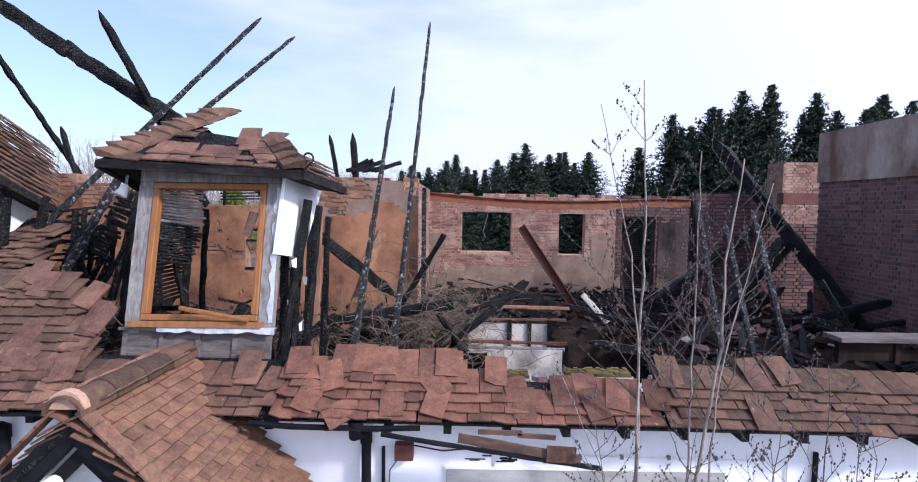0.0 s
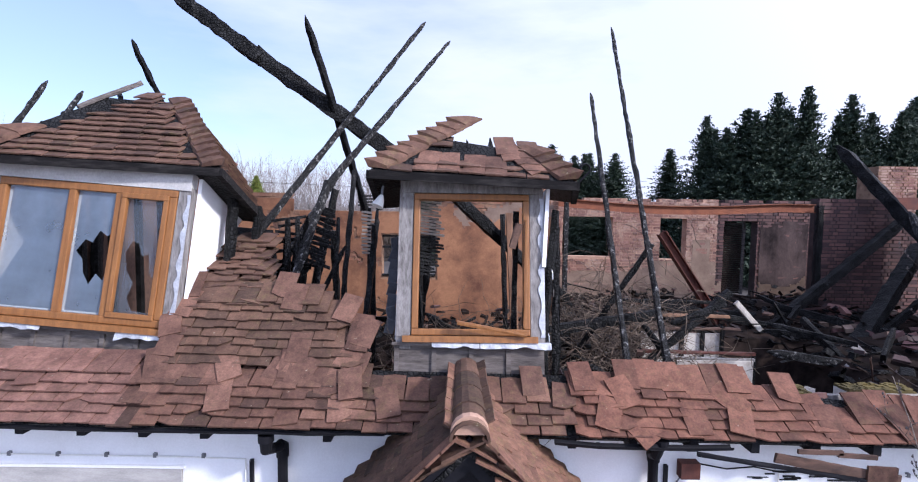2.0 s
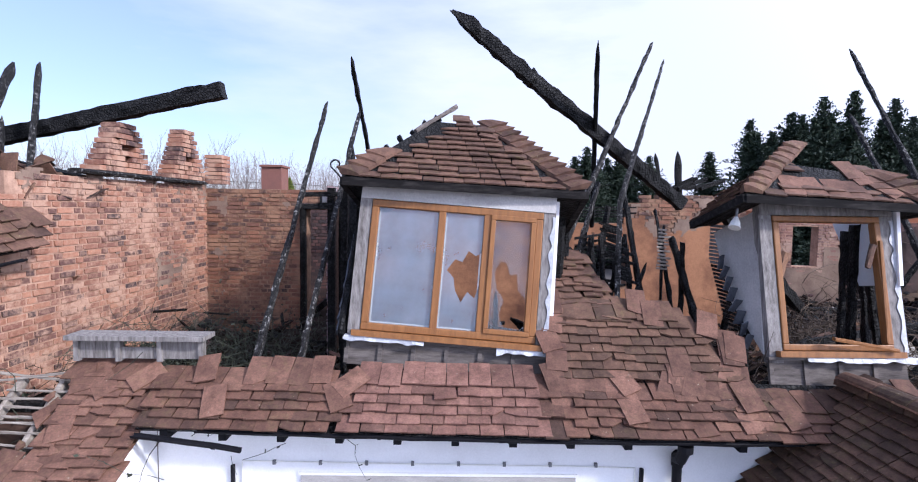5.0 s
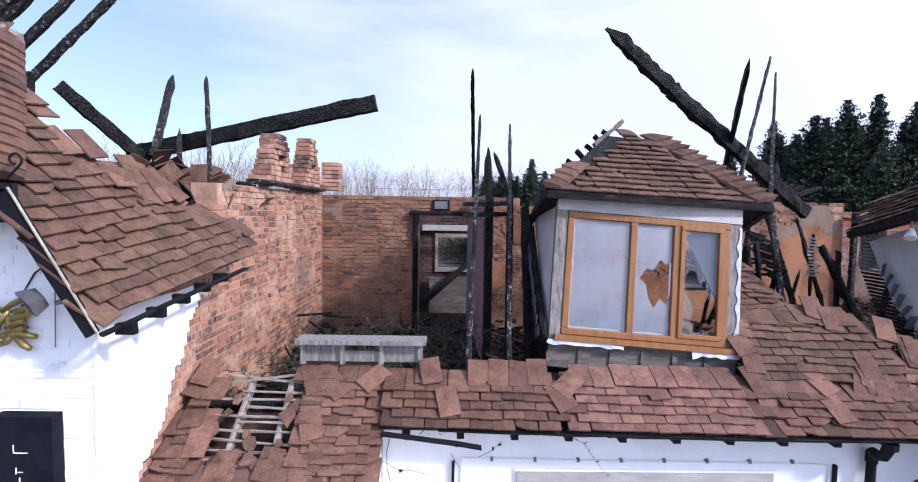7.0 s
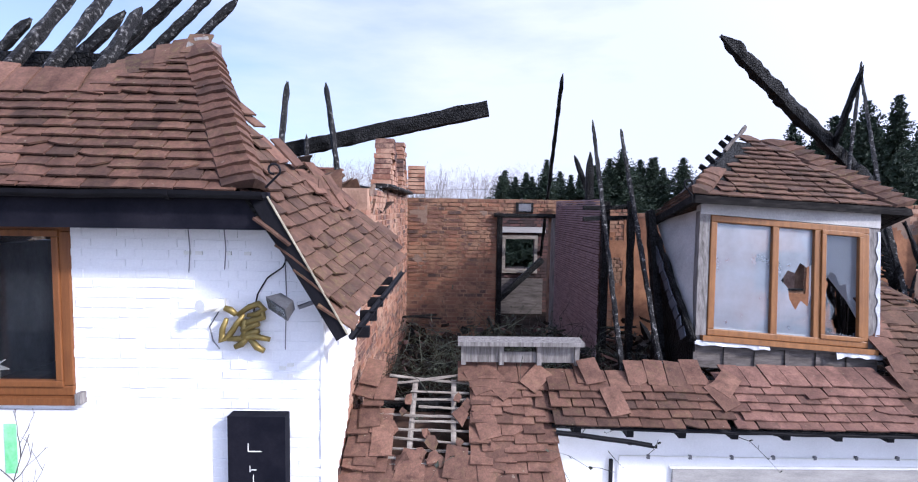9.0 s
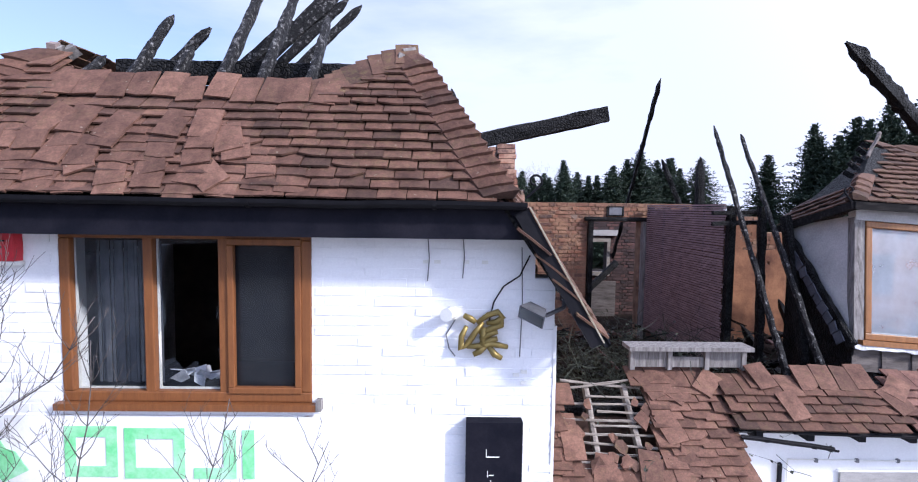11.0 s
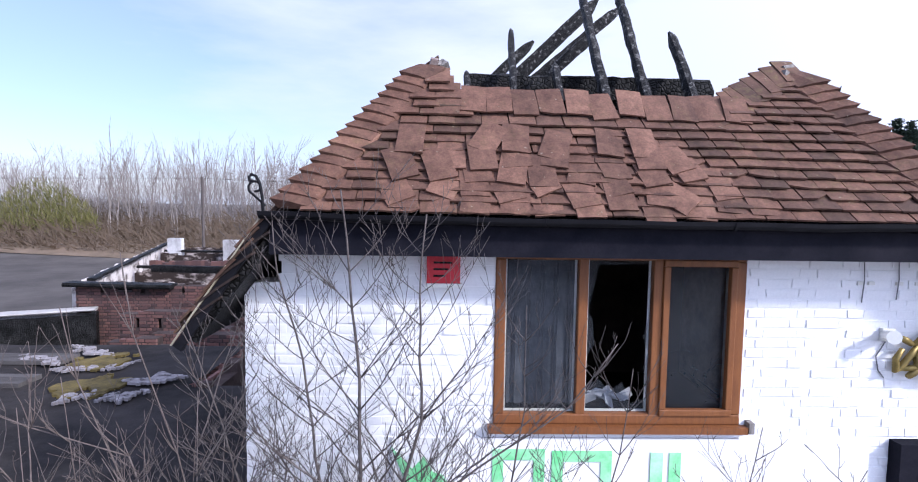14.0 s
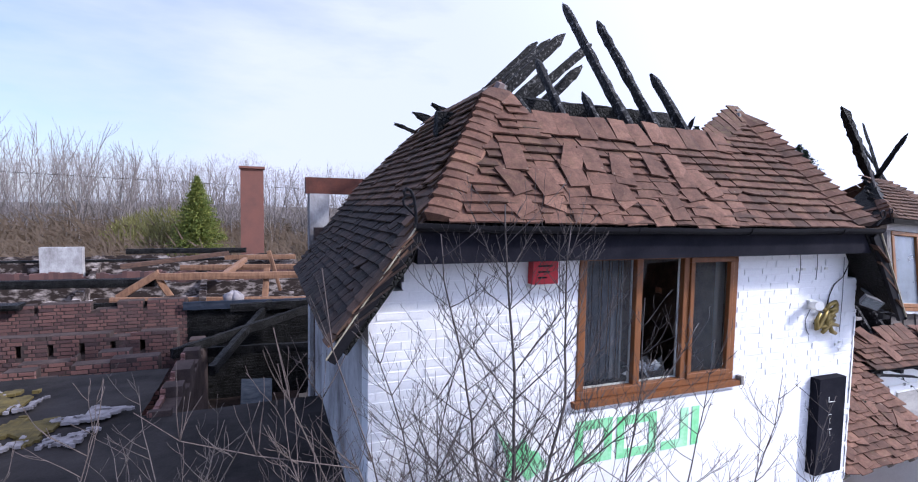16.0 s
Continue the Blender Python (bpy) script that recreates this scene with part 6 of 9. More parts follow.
# curled strip of laths hanging inside the burnt dormer
inner = thing("lath_strip", "curled strip of scorched laths inside the burnt dormer", "laths")
rk = random.Random(73)
for k in range(24):
    f = k / 23
    a = Vector((-2.52 + 0.02 * f, 4.08 + 0.22 * f + rk.uniform(-0.02, 0.02), 3.66 + 0.60 * f))
    b = a + Vector((0.20 + 0.05 * math.sin(f * 3.1) + rk.uniform(-0.03, 0.03), 0.26, -0.07 + 0.04 * f))
    beam_shape(Shape(), a, b, 0.008, 0.020, rough=0.002, step=0.1).make("lath", MAT_BATTEN if f > 0.45 + 0.1 * rk.random() else MAT_CHAR, inner)
rear = thing("window_rear", "charred cross bars in the small rear window", "window", "", "structure")
for box in (((-3.26, 7.70, 3.55), (-2.45, 7.74, 3.585)), ((-2.80, 7.70, 3.13), (-2.765, 7.74, 3.549)), ((-3.255, 7.66, 3.13), (-2.455, 7.72, 3.16)), ((-3.255, 7.68, 3.72), (-2.455, 7.73, 3.75))):
    Shape().box(*box).make("bar", MAT_CHAR, rear)
rag = random.Random(66)
for k in range(4):
    z = 3.70 - 0.2 * k + rag.uniform(-0.05, 0.05)
    x, y = -1.37 + rag.uniform(-0.05, 0.08), 4.08 + rag.uniform(-0.02, 0.2)
    w, h = rag.uniform(0.03, 0.12), rag.uniform(0.05, 0.12)
    s = Shape().prism([(x, y - 0.02, z), (x + 0.01, y + w, z + rag.uniform(-0.02, 0.02)), (x + 0.012, y + w * 0.8, z - h), (x + 0.004, y - 0.01, z - h * 0.8)], (0.005, 0.0, 0.0))
    tagged(s.make("plaster_scrap", MAT_GREY_WOOD if k % 3 else MAT_RENDER), "torn scrap of white cheek board", "scrap", "torn cheek scraps")
# charred hip rafter with slates along the foot of the other dormer's cheek
timber((-6.06, 4.97, 4.26), (-6.05, 4.00, 3.24), 0.05, 0.10, MAT_CHAR, name="hip_rafter", label="charred sloping rafter along the dormer cheek", category="rafter", rough=0.012)
# added black sheet that stands in for the room's darkness below the rafter
tagged(Shape().prism([(-6.03, 4.96, 4.20), (-6.03, 4.02, 3.20), (-6.03, 4.02, 2.60), (-6.03, 4.96, 2.60)], (0.02, 0, 0)).make("charred_boarding", MAT_CHAR), "added black panel for the dark room under the dormer's sloping rafter", "boards")
for k in range(11):
    f = k / 10
    c = Vector((-6.095, 4.84 - 0.74 * f, 4.06 - 0.77 * f))
    m = Matrix.Translation(c) @ Euler((0.80 + rag.gauss(0, 0.12), rag.gauss(0, 0.06), rag.gauss(0, 0.10))).to_matrix().to_4x4()
    tagged(Shape().box((-0.006, -0.05, -0.045), (0.006, 0.05, 0.045), m).make("slate", MAT_SLATE), "scorched slate on the leaning dormer's rafter", "slate", "rafter slates")
# fallen curtain and glass inside the broken house window
r = random.Random(81)
for k in range(12):
    m = Matrix.Translation((-11.34 + r.uniform(-0.18, 0.18), 2.86 + r.uniform(0, 0.05), 3.28 + r.uniform(0, 0.05))) @ Euler((r.gauss(0, 0.5), r.gauss(0, 0.5), r.uniform(0, 6))).to_matrix().to_4x4()
    l = r.uniform(0.03, 0.08)
    tagged(Shape().prism([m @ Vector(p) for p in ((-l, -0.03, 0), (l, -0.02, 0), (l * 0.6, 0.05, 0), (-l * 0.5, 0.04, 0))], m.to_3x3() @ Vector((0, 0, 0.006))).make("fallen_shard", MAT_LEAD), "pale fallen shard inside the broken window", "shard", "fallen shards")
timber((-5.50, 4.63, 5.01), (-5.12, 4.94, 5.30), 0.028, 0.04, MAT_DARK_BOARD, name="hip_rafter", label="bare grey hip rafter on the leaning dormer", category="rafter", rough=0.008)
for k in range(5):
    q = Vector((-5.72 + 0.11 * k, 4.52 + 0.09 * k, 4.80 + 0.085 * k))
    timber(q, q + Vector((-0.05, 0.05, 0.05 + 0.02 * (k % 2))), 0.03, 0.05, MAT_CHAR, name="rafter_stub", label="charred jack rafter stub on the dormer hip", category="rafter", group="dormer rafter stubs", rough=0.006)
# black studs and laths beside the leaning dormer
for p0, p1, w in (((-4.20, 4.5, 2.9), (-4.12, 4.62, 4.3), 0.07), ((-4.05, 4.7, 2.9), (-4.02, 4.9, 4.15), 0.06)):
    timber(p0, p1, w, w * 1.2, MAT_CHAR, name="post", label="charred corner stud beside the dormer", category="post", group="charred corner studs", rough=0.01)

# ---- eaves of the white house ----
fascia = Shape().box((-13.42, 2.47, 4.26), (-9.26, 2.50, 4.475)).box((-13.42, 2.50, 4.262), (-9.26, FY, 4.282)).make("fascia", MAT_FASCIA)
tagged(fascia, "deep navy black painted fascia board", "fascia", "", "structure")
gutter("gutter", (-13.45, 2.42, 4.50), (-9.27, 2.42, 4.475), 0.045, "black gutter above the fascia", 0.01)
for p0, p1, lab in (((-9.27, 2.43, 4.44), (-8.82, 2.43, 3.66), "flaking black bargeboard"), ((-13.43, 2.43, 4.46), (-13.93, 2.43, 3.74), "scorched black bargeboard")):
    d = (Vector(p1) - Vector(p0)).normalized()
    side = Vector((d.z, 0, -d.x)) if p0[0] > -11 else Vector((-d.z, 0, d.x))
    s = Shape().prism([Vector(p0) + side * -0.015, Vector(p1) + side * -0.015, Vector(p1) + side * (0.055 if p0[0] > -11 else 0.04), Vector(p0) + side * (0.075 if p0[0] > -11 else 0.04)], (0, 0.03, 0))
    bb = s.make("bargeboard", MAT_BLACK)
    tagged(bb, lab, "board", "", "structure")
    Shape().prism([Vector(p0) + Vector((0, -0.012, 0)) + side * -0.026, Vector(p1) + Vector((0, -0.012, 0)) + side * -0.026, Vector(p1) + Vector((0, -0.012, 0)) + side * -0.018, Vector(p0) + Vector((0, -0.012, 0)) + side * -0.018], (0, 0.012, 0)).make("verge_strip", MAT_EDGE, bb)
gutter("gutter", (-8.78, 2.44, 3.66), (-8.64, 4.05, 3.84), 0.024, "black gutter under the swept side roof", 0.0)
hook = thing("iron_scroll", "black wrought iron scroll at the eaves corner", "scroll")
Shape().tube([(-13.44, 2.44, 4.50), (-13.443, 2.44, 4.57), (-13.455, 2.44, 4.65), (-13.475, 2.44, 4.69), (-13.50, 2.44, 4.70), (-13.515, 2.44, 4.685), (-13.51, 2.44, 4.665), (-13.495, 2.44, 4.665)], [0.009] * 8, 6).make("scroll", MAT_BLACK, hook)
for i in range(5):
    y = 2.62 + i * 0.3
    tagged(Shape().box((-8.82, y - 0.022, 3.61 + i * 0.034), (-8.71, y + 0.022, 3.675 + i * 0.034)).make("eaves_bracket", MAT_BLACK), "black timber bracket under the side eaves", "bracket", "side eaves brackets")

# ---- timbers ----
RAF = "charred rafters of the low roof"
A = MAT_CHAR_ASH
timber((-0.5, 3.86, 2.93), (-0.37, 6.11, 6.30), 0.046, 0.07, A, tip1=True, group=RAF, taper=0.35)
timber((-0.81, 3.88, 2.98), (-0.72, 5.59, 5.42), 0.046, 0.07, A, tip1=True, group=RAF, taper=0.35)
timber((-6.72, 3.81, 2.92), (-6.56, 5.63, 5.47), 0.046, 0.07, A, tip1=True, group=RAF, taper=0.3)
timber((-6.37, 3.83, 2.92), (-6.21, 5.66, 5.37), 0.046, 0.07, A, tip1=True, group=RAF, taper=0.3)
timber((-4.05, 4.93, 3.88), (-2.57, 6.63, 6.51), 0.046, 0.07, A, tip1=True, group=RAF, taper=0.3)
timber((-3.415, 5.13, 4.38), (-2.26, 7.0, 6.40), 0.046, 0.07, A, tip1=True, group=RAF, taper=0.35)
timber((-3.3, 6.6, 4.1), (-3.67, 5.22, 6.05), 0.06, 0.10, tip1=True, group=RAF, taper=0.2)
timber((-6.42, 6.0, 2.3), (-6.42, 6.21, 5.15), 0.10, 0.10, tip1=True, label="charred upright stud of the burnt partition", category="post", name="post")
BEAM = dict(name="roof_beam", category="beam")
timber((-2.3, 6.15, 4.38), (-4.32, 5.64, 5.79), 0.12, 0.17, rough=0.022, label="heavy charred purlin leaning across the roof", **BEAM)
timber((-4.28, 5.62, 5.75), (-5.18, 5.41, 6.40), 0.12, 0.15, rough=0.03, tip1=True, label="deeply burnt end of the leaning purlin", **BEAM)
timber((-10.7, 5.75, 4.95), (-7.80, 5.80, 5.61), 0.16, 0.19, rough=0.014, label="thick charred log lying across the brick wall", **BEAM)
rr = random.Random(31)
for k in range(10):
    z = 3.55 + 0.05 * k + rr.uniform(-0.02, 0.02)
    timber((-3.95 + rr.uniform(-0.1, 0.1), 4.95, z), (-3.55 + rr.uniform(-0.1, 0.15), 5.0, z + rr.uniform(-0.08, 0.08)), 0.01, 0.028, MAT_CHAR, name="lath", label="charred broken lath clinging to a stud", category="lath", group="charred laths", rough=0.002)
for z in (4.3, 4.42):
    timber((-6.75, 5.2, z), (-6.2, 5.25, z + 0.02), 0.04, 0.05, label="charred noggin between the leaning rafters", category="rafter", name="noggin")
timber((-6.10, 4.4, 2.5), (-6.12, 4.9, 4.4), 0.08, 0.10, label="charred corner stud beside the dormer", category="post", name="post")
timber((-6.25, 5.0, 2.4), (-6.25, 5.1, 4.5), 0.07, 0.09, label="charred corner stud beside the dormer", category="post", name="post")
# roof frame of the white house
WR = "charred rafters of the white house"
for p0, p1, w in (((-11.98, 3.16, 5.24), (-11.95, 3.77, 5.96), 0.05), ((-11.66, 3.16, 5.24), (-11.65, 3.47, 5.63), 0.05), ((-11.34, 3.16, 5.24), (-11.30, 4.39, 6.77), 0.055),
                  ((-11.05, 3.16, 5.24), (-11.00, 4.20, 6.57), 0.055), ((-10.71, 3.20, 5.28), (-10.69, 3.72, 5.95), 0.055), ((-12.30, 3.18, 5.28), (-12.305, 3.48, 5.55), 0.05)):
    timber(p0, p1, w, w * 1.7, A, tip1=True, group=WR, taper=0.1, rough=0.007)
timber((-12.3, 3.62, 5.47), (-10.4, 3.62, 5.46), 0.10, 0.19, rough=0.014, label="charred purlin across the burnt roof", **BEAM)
timber((-12.9, 3.75, 5.30), (-10.2, 3.75, 5.28), 0.10, 0.22, rough=0.014, label="charred ceiling plate across the burnt roof", **BEAM)
for x0, z0, x1, z1, y, w in ((-12.92, 4.42, -11.14, 6.10, 4.23, 0.06), (-13.15, 4.45, -10.79, 6.47, 4.58, 0.06), (-12.45, 5.20, -10.91, 6.68, 4.94, 0.075), (-12.5, 5.2, -10.87, 6.74, 5.35, 0.06), (-12.5, 5.2, -10.80, 6.85, 5.80, 0.06), (-13.28, 4.45, -11.735, 5.92, 3.935, 0.05)):
    timber((x0, y, z0), (x1, y, z1), w, w * 1.7, A, tip1=True, group=WR, rough=0.009)
for p0, p1, w in (((-12.35, 5.0, 5.30), (-12.95, 5.0, 5.475), 0.030), ((-12.25, 5.0, 5.40), (-12.76, 5.0, 5.62), 0.075), ((-12.1, 5.05, 5.50), (-12.54, 5.0, 5.72), 0.08), ((-12.2, 5.1, 5.25), (-12.69, 5.0, 5.305), 0.06), ((-12.1, 5.1, 5.6), (-12.24, 5.0, 5.70), 0.06), ((-12.2, 5.2, 5.15), (-12.6, 5.15, 5.42), 0.06)):
    timber(p0, p1, w, w * 1.4, group=WR, rough=0.016, taper=0.2, tip1=True)
tagged(Shape().box((-12.5, 5.0, 4.41), (-12.0, 5.3, 5.32)).make("burnt_stack", MAT_CHAR), "charred stub of masonry inside the burnt roof", "stub")
timber((-10.16, 5.30, 4.88), (-10.25, 5.90, 5.91), 0.06, 0.10, A, tip1=True, group=WR)
timber((-9.41, 5.03, 4.50), (-9.71, 5.60, 5.84), 0.05, 0.09, A, tip1=True, group=WR)
timber((-9.79, 5.14, 4.70), (-9.84, 5.25, 5.19), 0.05, 0.07, A, tip1=True, group=WR)
timber((-10.86, 4.90, 5.55), (-10.30, 5.43, 4.83), 0.10, 0.14, rough=0.014, label="charred hip beam of the burnt roof", **BEAM)
timber((-10.45, 5.45, 4.80), (-9.1, 5.35, 4.52), 0.14, 0.16, rough=0.014, label="charred wall plate on the brick wall", **BEAM)
for k in range(90):
    c = Vector((rr.uniform(-9.95, -9.05), rr.uniform(4.35, 5.35), 0))
    c.z = 4.66 + 0.10 * rr.random() - 0.42 * (c.x + 9.9) - 0.10 * max(0.0, 4.7 - c.y)
    o = new("tile", rr.choice(TILES_MID + TILES_OLD + TILES_SHADE_SOOT))
    o.parent = east_roof
    o.matrix_basis = Matrix.Translation(c) @ Euler((rr.gauss(0.3, 0.4), rr.gauss(0.2, 0.4), rr.uniform(0, 6.3))).to_matrix().to_4x4()
rs = random.Random(52)
for k in range(12):
    c = Vector((rs.uniform(-10.2, -9.2), rs.uniform(5.0, 6.2), 0))
    c.z = 4.50 - 0.16 * (c.x + 10.2)
    a = rs.uniform(0, 3.1)
    l = rs.uniform(0.15, 0.4)
    timber(c, c + Vector((l * math.cos(a), 0.5 * l * math.sin(a), rs.uniform(0.0, 0.18))), 0.05, 0.07, MAT_CHAR, name="charred_scrap", label="charred scrap of timber on the brick side wall", category="timber", group="side wall scraps", rough=0.014)
# the rafter that snapped above the roof between the dormers
timber((-3.415, 5.13, 4.41), (-3.63, 4.46, 3.28), 0.05, 0.075, A, group=RAF, rough=0.010)
timber((-4.03, 4.80, 3.30), (-4.03, 4.95, 3.98), 0.04, 0.05, A, group=RAF, rough=0.010)

# steel in the right-hand room
steel = thing("steel_beam", "sagging rust-orange steel beam spanning the burnt room", "beam")
n = 16
pts = [Vector((-0.5 + 4.55 * i / n, 8.55 + 0.28 * i / n, 4.30 - 0.055 * i / n - 0.09 * math.sin(math.pi * min(1, i / n * 1.15)))) for i in range(n + 1)]
for nm, z0, z1, y0, y1 in (("top_flange", 0.06, 0.072, -0.05, 0.05), ("web", -0.06, 0.06, -0.006, 0.006), ("bottom_flange", -0.072, -0.06, -0.05, 0.05)):
    s = Shape()
    for i in range(n):
        a, b = pts[i], pts[i + 1]
        s.hexa([a + Vector((0, y0, z0)), b + Vector((0, y0, z0)), b + Vector((0, y1, z0)), a + Vector((0, y1, z0)), a + Vector((0, y0, z1)), b + Vector((0, y0, z1)), b + Vector((0, y1, z1)), a + Vector((0, y1, z1))])
    s.make(nm, MAT_RUST, steel)
fallen_steel = thing("fallen_steel_beam", "dark rusted steel beam propped in the rubble", "beam")
d0, d1 = Vector((0.95, 7.68, 3.84)), Vector((2.0, 7.68, 2.30))
mm = Matrix.Translation(d0) @ (d1 - d0).to_track_quat("Z", "Y").to_matrix().to_4x4()
l = (d1 - d0).length
Shape().box((-0.075, -0.06, 0), (0.075, -0.048, l), mm).make("flange", MAT_RUST_DARK, fallen_steel)
Shape().box((-0.075, 0.048, 0), (0.075, 0.06, l), mm).make("flange", MAT_RUST_DARK, fallen_steel)
Shape().box((-0.006, -0.048, 0), (0.006, 0.048, l), mm).make("web", MAT_RUST_DARK, fallen_steel)
timber((4.06, 8.70, 2.3), (4.06, 8.70, 4.3), 0.10, 0.10, label="charred post under the steel beam", category="post", name="post", rough=0.01)
timber((-0.52, 7.55, 2.3), (-0.52, 7.55, 4.4), 0.07, 0.09, A, label="charred grey post at the wall corner", category="post", name="post", rough=0.006)

# door frame in the back wall, vent above
frame_1 = thing("door_1", "charred empty door frame in the brick wall", "door frame", "", "structure")
for x0, x1 in ((DOOR[0] - 0.09, DOOR[0]), (DOOR[1], DOOR[1] + 0.09)):
    beam_shape(Shape(), ((x0 + x1) / 2, BY - 0.01, 2.32), ((x0 + x1) / 2, BY - 0.01, 4.27), 0.09, 0.14, rough=0.004).make("jamb", MAT_CHAR if x0 < -7 else MAT_GREY_WOOD, frame_1)
beam_shape(Shape(), (DOOR[0] - 0.14, BY - 0.02, 4.29), (DOOR[1] + 0.12, BY - 0.02, 4.29), 0.14, 0.07, rough=0.005).make("lintel", MAT_CHAR, frame_1)
vent = thing("wall_vent", "square sooty air vent above the doorway", "vent")
Shape().box((-7.19, BY - 0.03, 4.34), (-6.91, BY + 0.01, 4.50)).make("frame", MAT_CHAR, vent)
Shape().box((-7.15, BY - 0.036, 4.36), (-6.95, BY - 0.028, 4.48)).make("grille", MAT_GREYMETAL, vent)
brick_wall("wall_beyond_door", "sooty brick wall of the room beyond the doorway", (-9.0, 9.6), (-5.6, 9.6), 2.2, 4.3, MAT_BRICK_SOOT, MAT_MORTAR_DARK, holes=((1.85, 2.45, 3.2, 3.8),), limit=0, seed=15)
back_window = thing("window_back", "sooty empty window frame in the room beyond the doorway", "window", "", "structure")
for box in (((-7.2, 9.55, 3.80), (-6.5, 9.60, 3.88)), ((-7.2, 9.55, 3.12), (-6.5, 9.60, 3.20)), ((-7.2, 9.56, 3.202), (-7.14, 9.60, 3.798)), ((-6.56, 9.56, 3.202), (-6.5, 9.60, 3.798))):
    Shape().box(*box).make("window_frame", MAT_BATTEN, back_window)
tagged(Shape().box((-7.45, 9.50, 3.93), (-6.35, 9.56, 4.04)).make("lintel_board", MAT_BOARD), "pale lintel board in the room beyond the doorway", "board")
tagged(Shape().box((-7.30, 9.46, 2.32), (-6.40, 9.50, 3.02)).make("wall_panel", MAT_DARK_BOARD), "scorched grey panel in the room beyond the doorway", "panel")
timber((-7.75, 8.9, 2.30), (-6.45, 9.3, 3.42), 0.09, 0.12, name="fallen_timber", label="charred fallen roof timber in the rubble", category="timber", group="fallen timbers")

# lath partition
lath = thing("lath_partition", "scorched timber lath partition wall", "wall", "", "structure")
p0, p1 = Vector((-6.56, 7.55, 0)), Vector((-6.50, 5.35, 0))
for i in range(5):
    q = p0.lerp(p1, i / 4)
    Shape().box((q.x + 0.012, q.y - 0.04, 2.3), (q.x + 0.09, q.y + 0.04, 4.5)).make("stud", MAT_CHAR, lath)
k = 0
z = 2.55
while z < 4.52:
    s = Shape()
    drop = rng.uniform(-0.004, 0.004)
    e1 = p0.lerp(p1, 1.0 - rng.uniform(0, 0.03))
    s.hexa([(p0.x - 0.012, p0.y, z), (p0.x, p0.y, z), (e1.x, e1.y, z + drop), (e1.x - 0.012, e1.y, z + drop), (p0.x - 0.012, p0.y, z + 0.020), (p0.x, p0.y, z + 0.020), (e1.x, e1.y, z + 0.020 + drop), (e1.x - 0.012, e1.y, z + 0.020 + drop)])
    s.make("lath", MAT_LATH, lath)
    z += 0.031
Shape().prism([(-6.545, 7.5, 2.4), (-6.49, 5.4, 2.4), (-6.49, 5.4, 4.45), (-6.545, 7.5, 4.45)], (0.008, 0, 0)).make("plaster_keys", MAT_BROWN_BOARD, lath)

# broken brick piers and burnt coping on the side wall
for x, y, w, h in ((-9.04, 5.88, 0.92, 0.60), (-9.04, 7.22, 0.86, 0.70)):
    pr = thing("brick_pier", "crumbling stepped brick pier on top of the wall", "pier", "brick piers")
    r3 = random.Random(int(y * 10))
    for i in range(int(h / 0.0635)):
        half = w / 2 * (1 - 0.85 * (i / (h / 0.0635)) ** 0.8) + 0.05
        q = y - half
        while q < y + half - 0.06:
            if not (0.12 < i * 0.0635 < 0.28 and abs(q + 0.05 - y) < 0.08):
                ln = r3.choice((0.1, 0.2))
                Shape().box((x - 0.1 + r3.uniform(-0.01, 0.01), q, 4.66 + i * 0.0635), (x + 0.1 + r3.uniform(-0.01, 0.02), min(q + ln, y + half), 4.66 + i * 0.0635 + 0.053)).make("brick", MAT_BRICK, pr)
                q += ln + 0.01
            else:
                q += 0.11
col = thing("brick_column", "square yellowish brick column at the wall corner", "column")
for i in range(7):
    Shape().box((-8.92, 7.62, 4.62 + i * 0.0635), (-8.66, 7.9, 4.62 + i * 0.0635 + 0.053)).make("brick", MAT_BRICK, col)
timber((-8.98, 5.1, 4.63), (-8.93, 7.5, 4.62), 0.20, 0.05, A, label="charred wall plate on the brick wall", category="plank", name="wall_plate")


# weathered sill boxes left of former dormers
def sill_box(x0, x1, z, wood, top):
    b = thing("timber_plinth", "weathered grey panelled timber plinth of a lost dormer", "plinth", "timber plinths")
    Shape().box((x0 - 0.05, 3.78, z), (x1 + 0.05, 3.98, z + 0.035)).make("top_board", top, b)
    w = (x1 - x0) / 3
    for k in range(3):
        if k != 1:
            Shape().box((x0 + w * k + 0.02, 3.86, z - 0.16), (x0 + w * (k + 1) - 0.02, 3.88, z - 0.002)).make("panel", wood, b)
        else:
            Shape().box((x0 + w * k + 0.02, 3.86, z - 0.16), (x0 + w * (k + 1) - 0.02, 3.88, z - 0.07)).make("panel", wood, b)
    for k in range(4):
        Shape().box((x0 + w * k - 0.02, 3.84, z - 0.18), (x0 + w * k + 0.02, 3.89, z - 0.001)).make("upright", wood, b)


sill_box(-8.10, -7.12, 3.235, MAT_GREY_WOOD, MAT_GREY_WOOD)
sill_box(2.98, 4.3, 3.12, MAT_RUBBLE, MAT_DARK_BOARD)

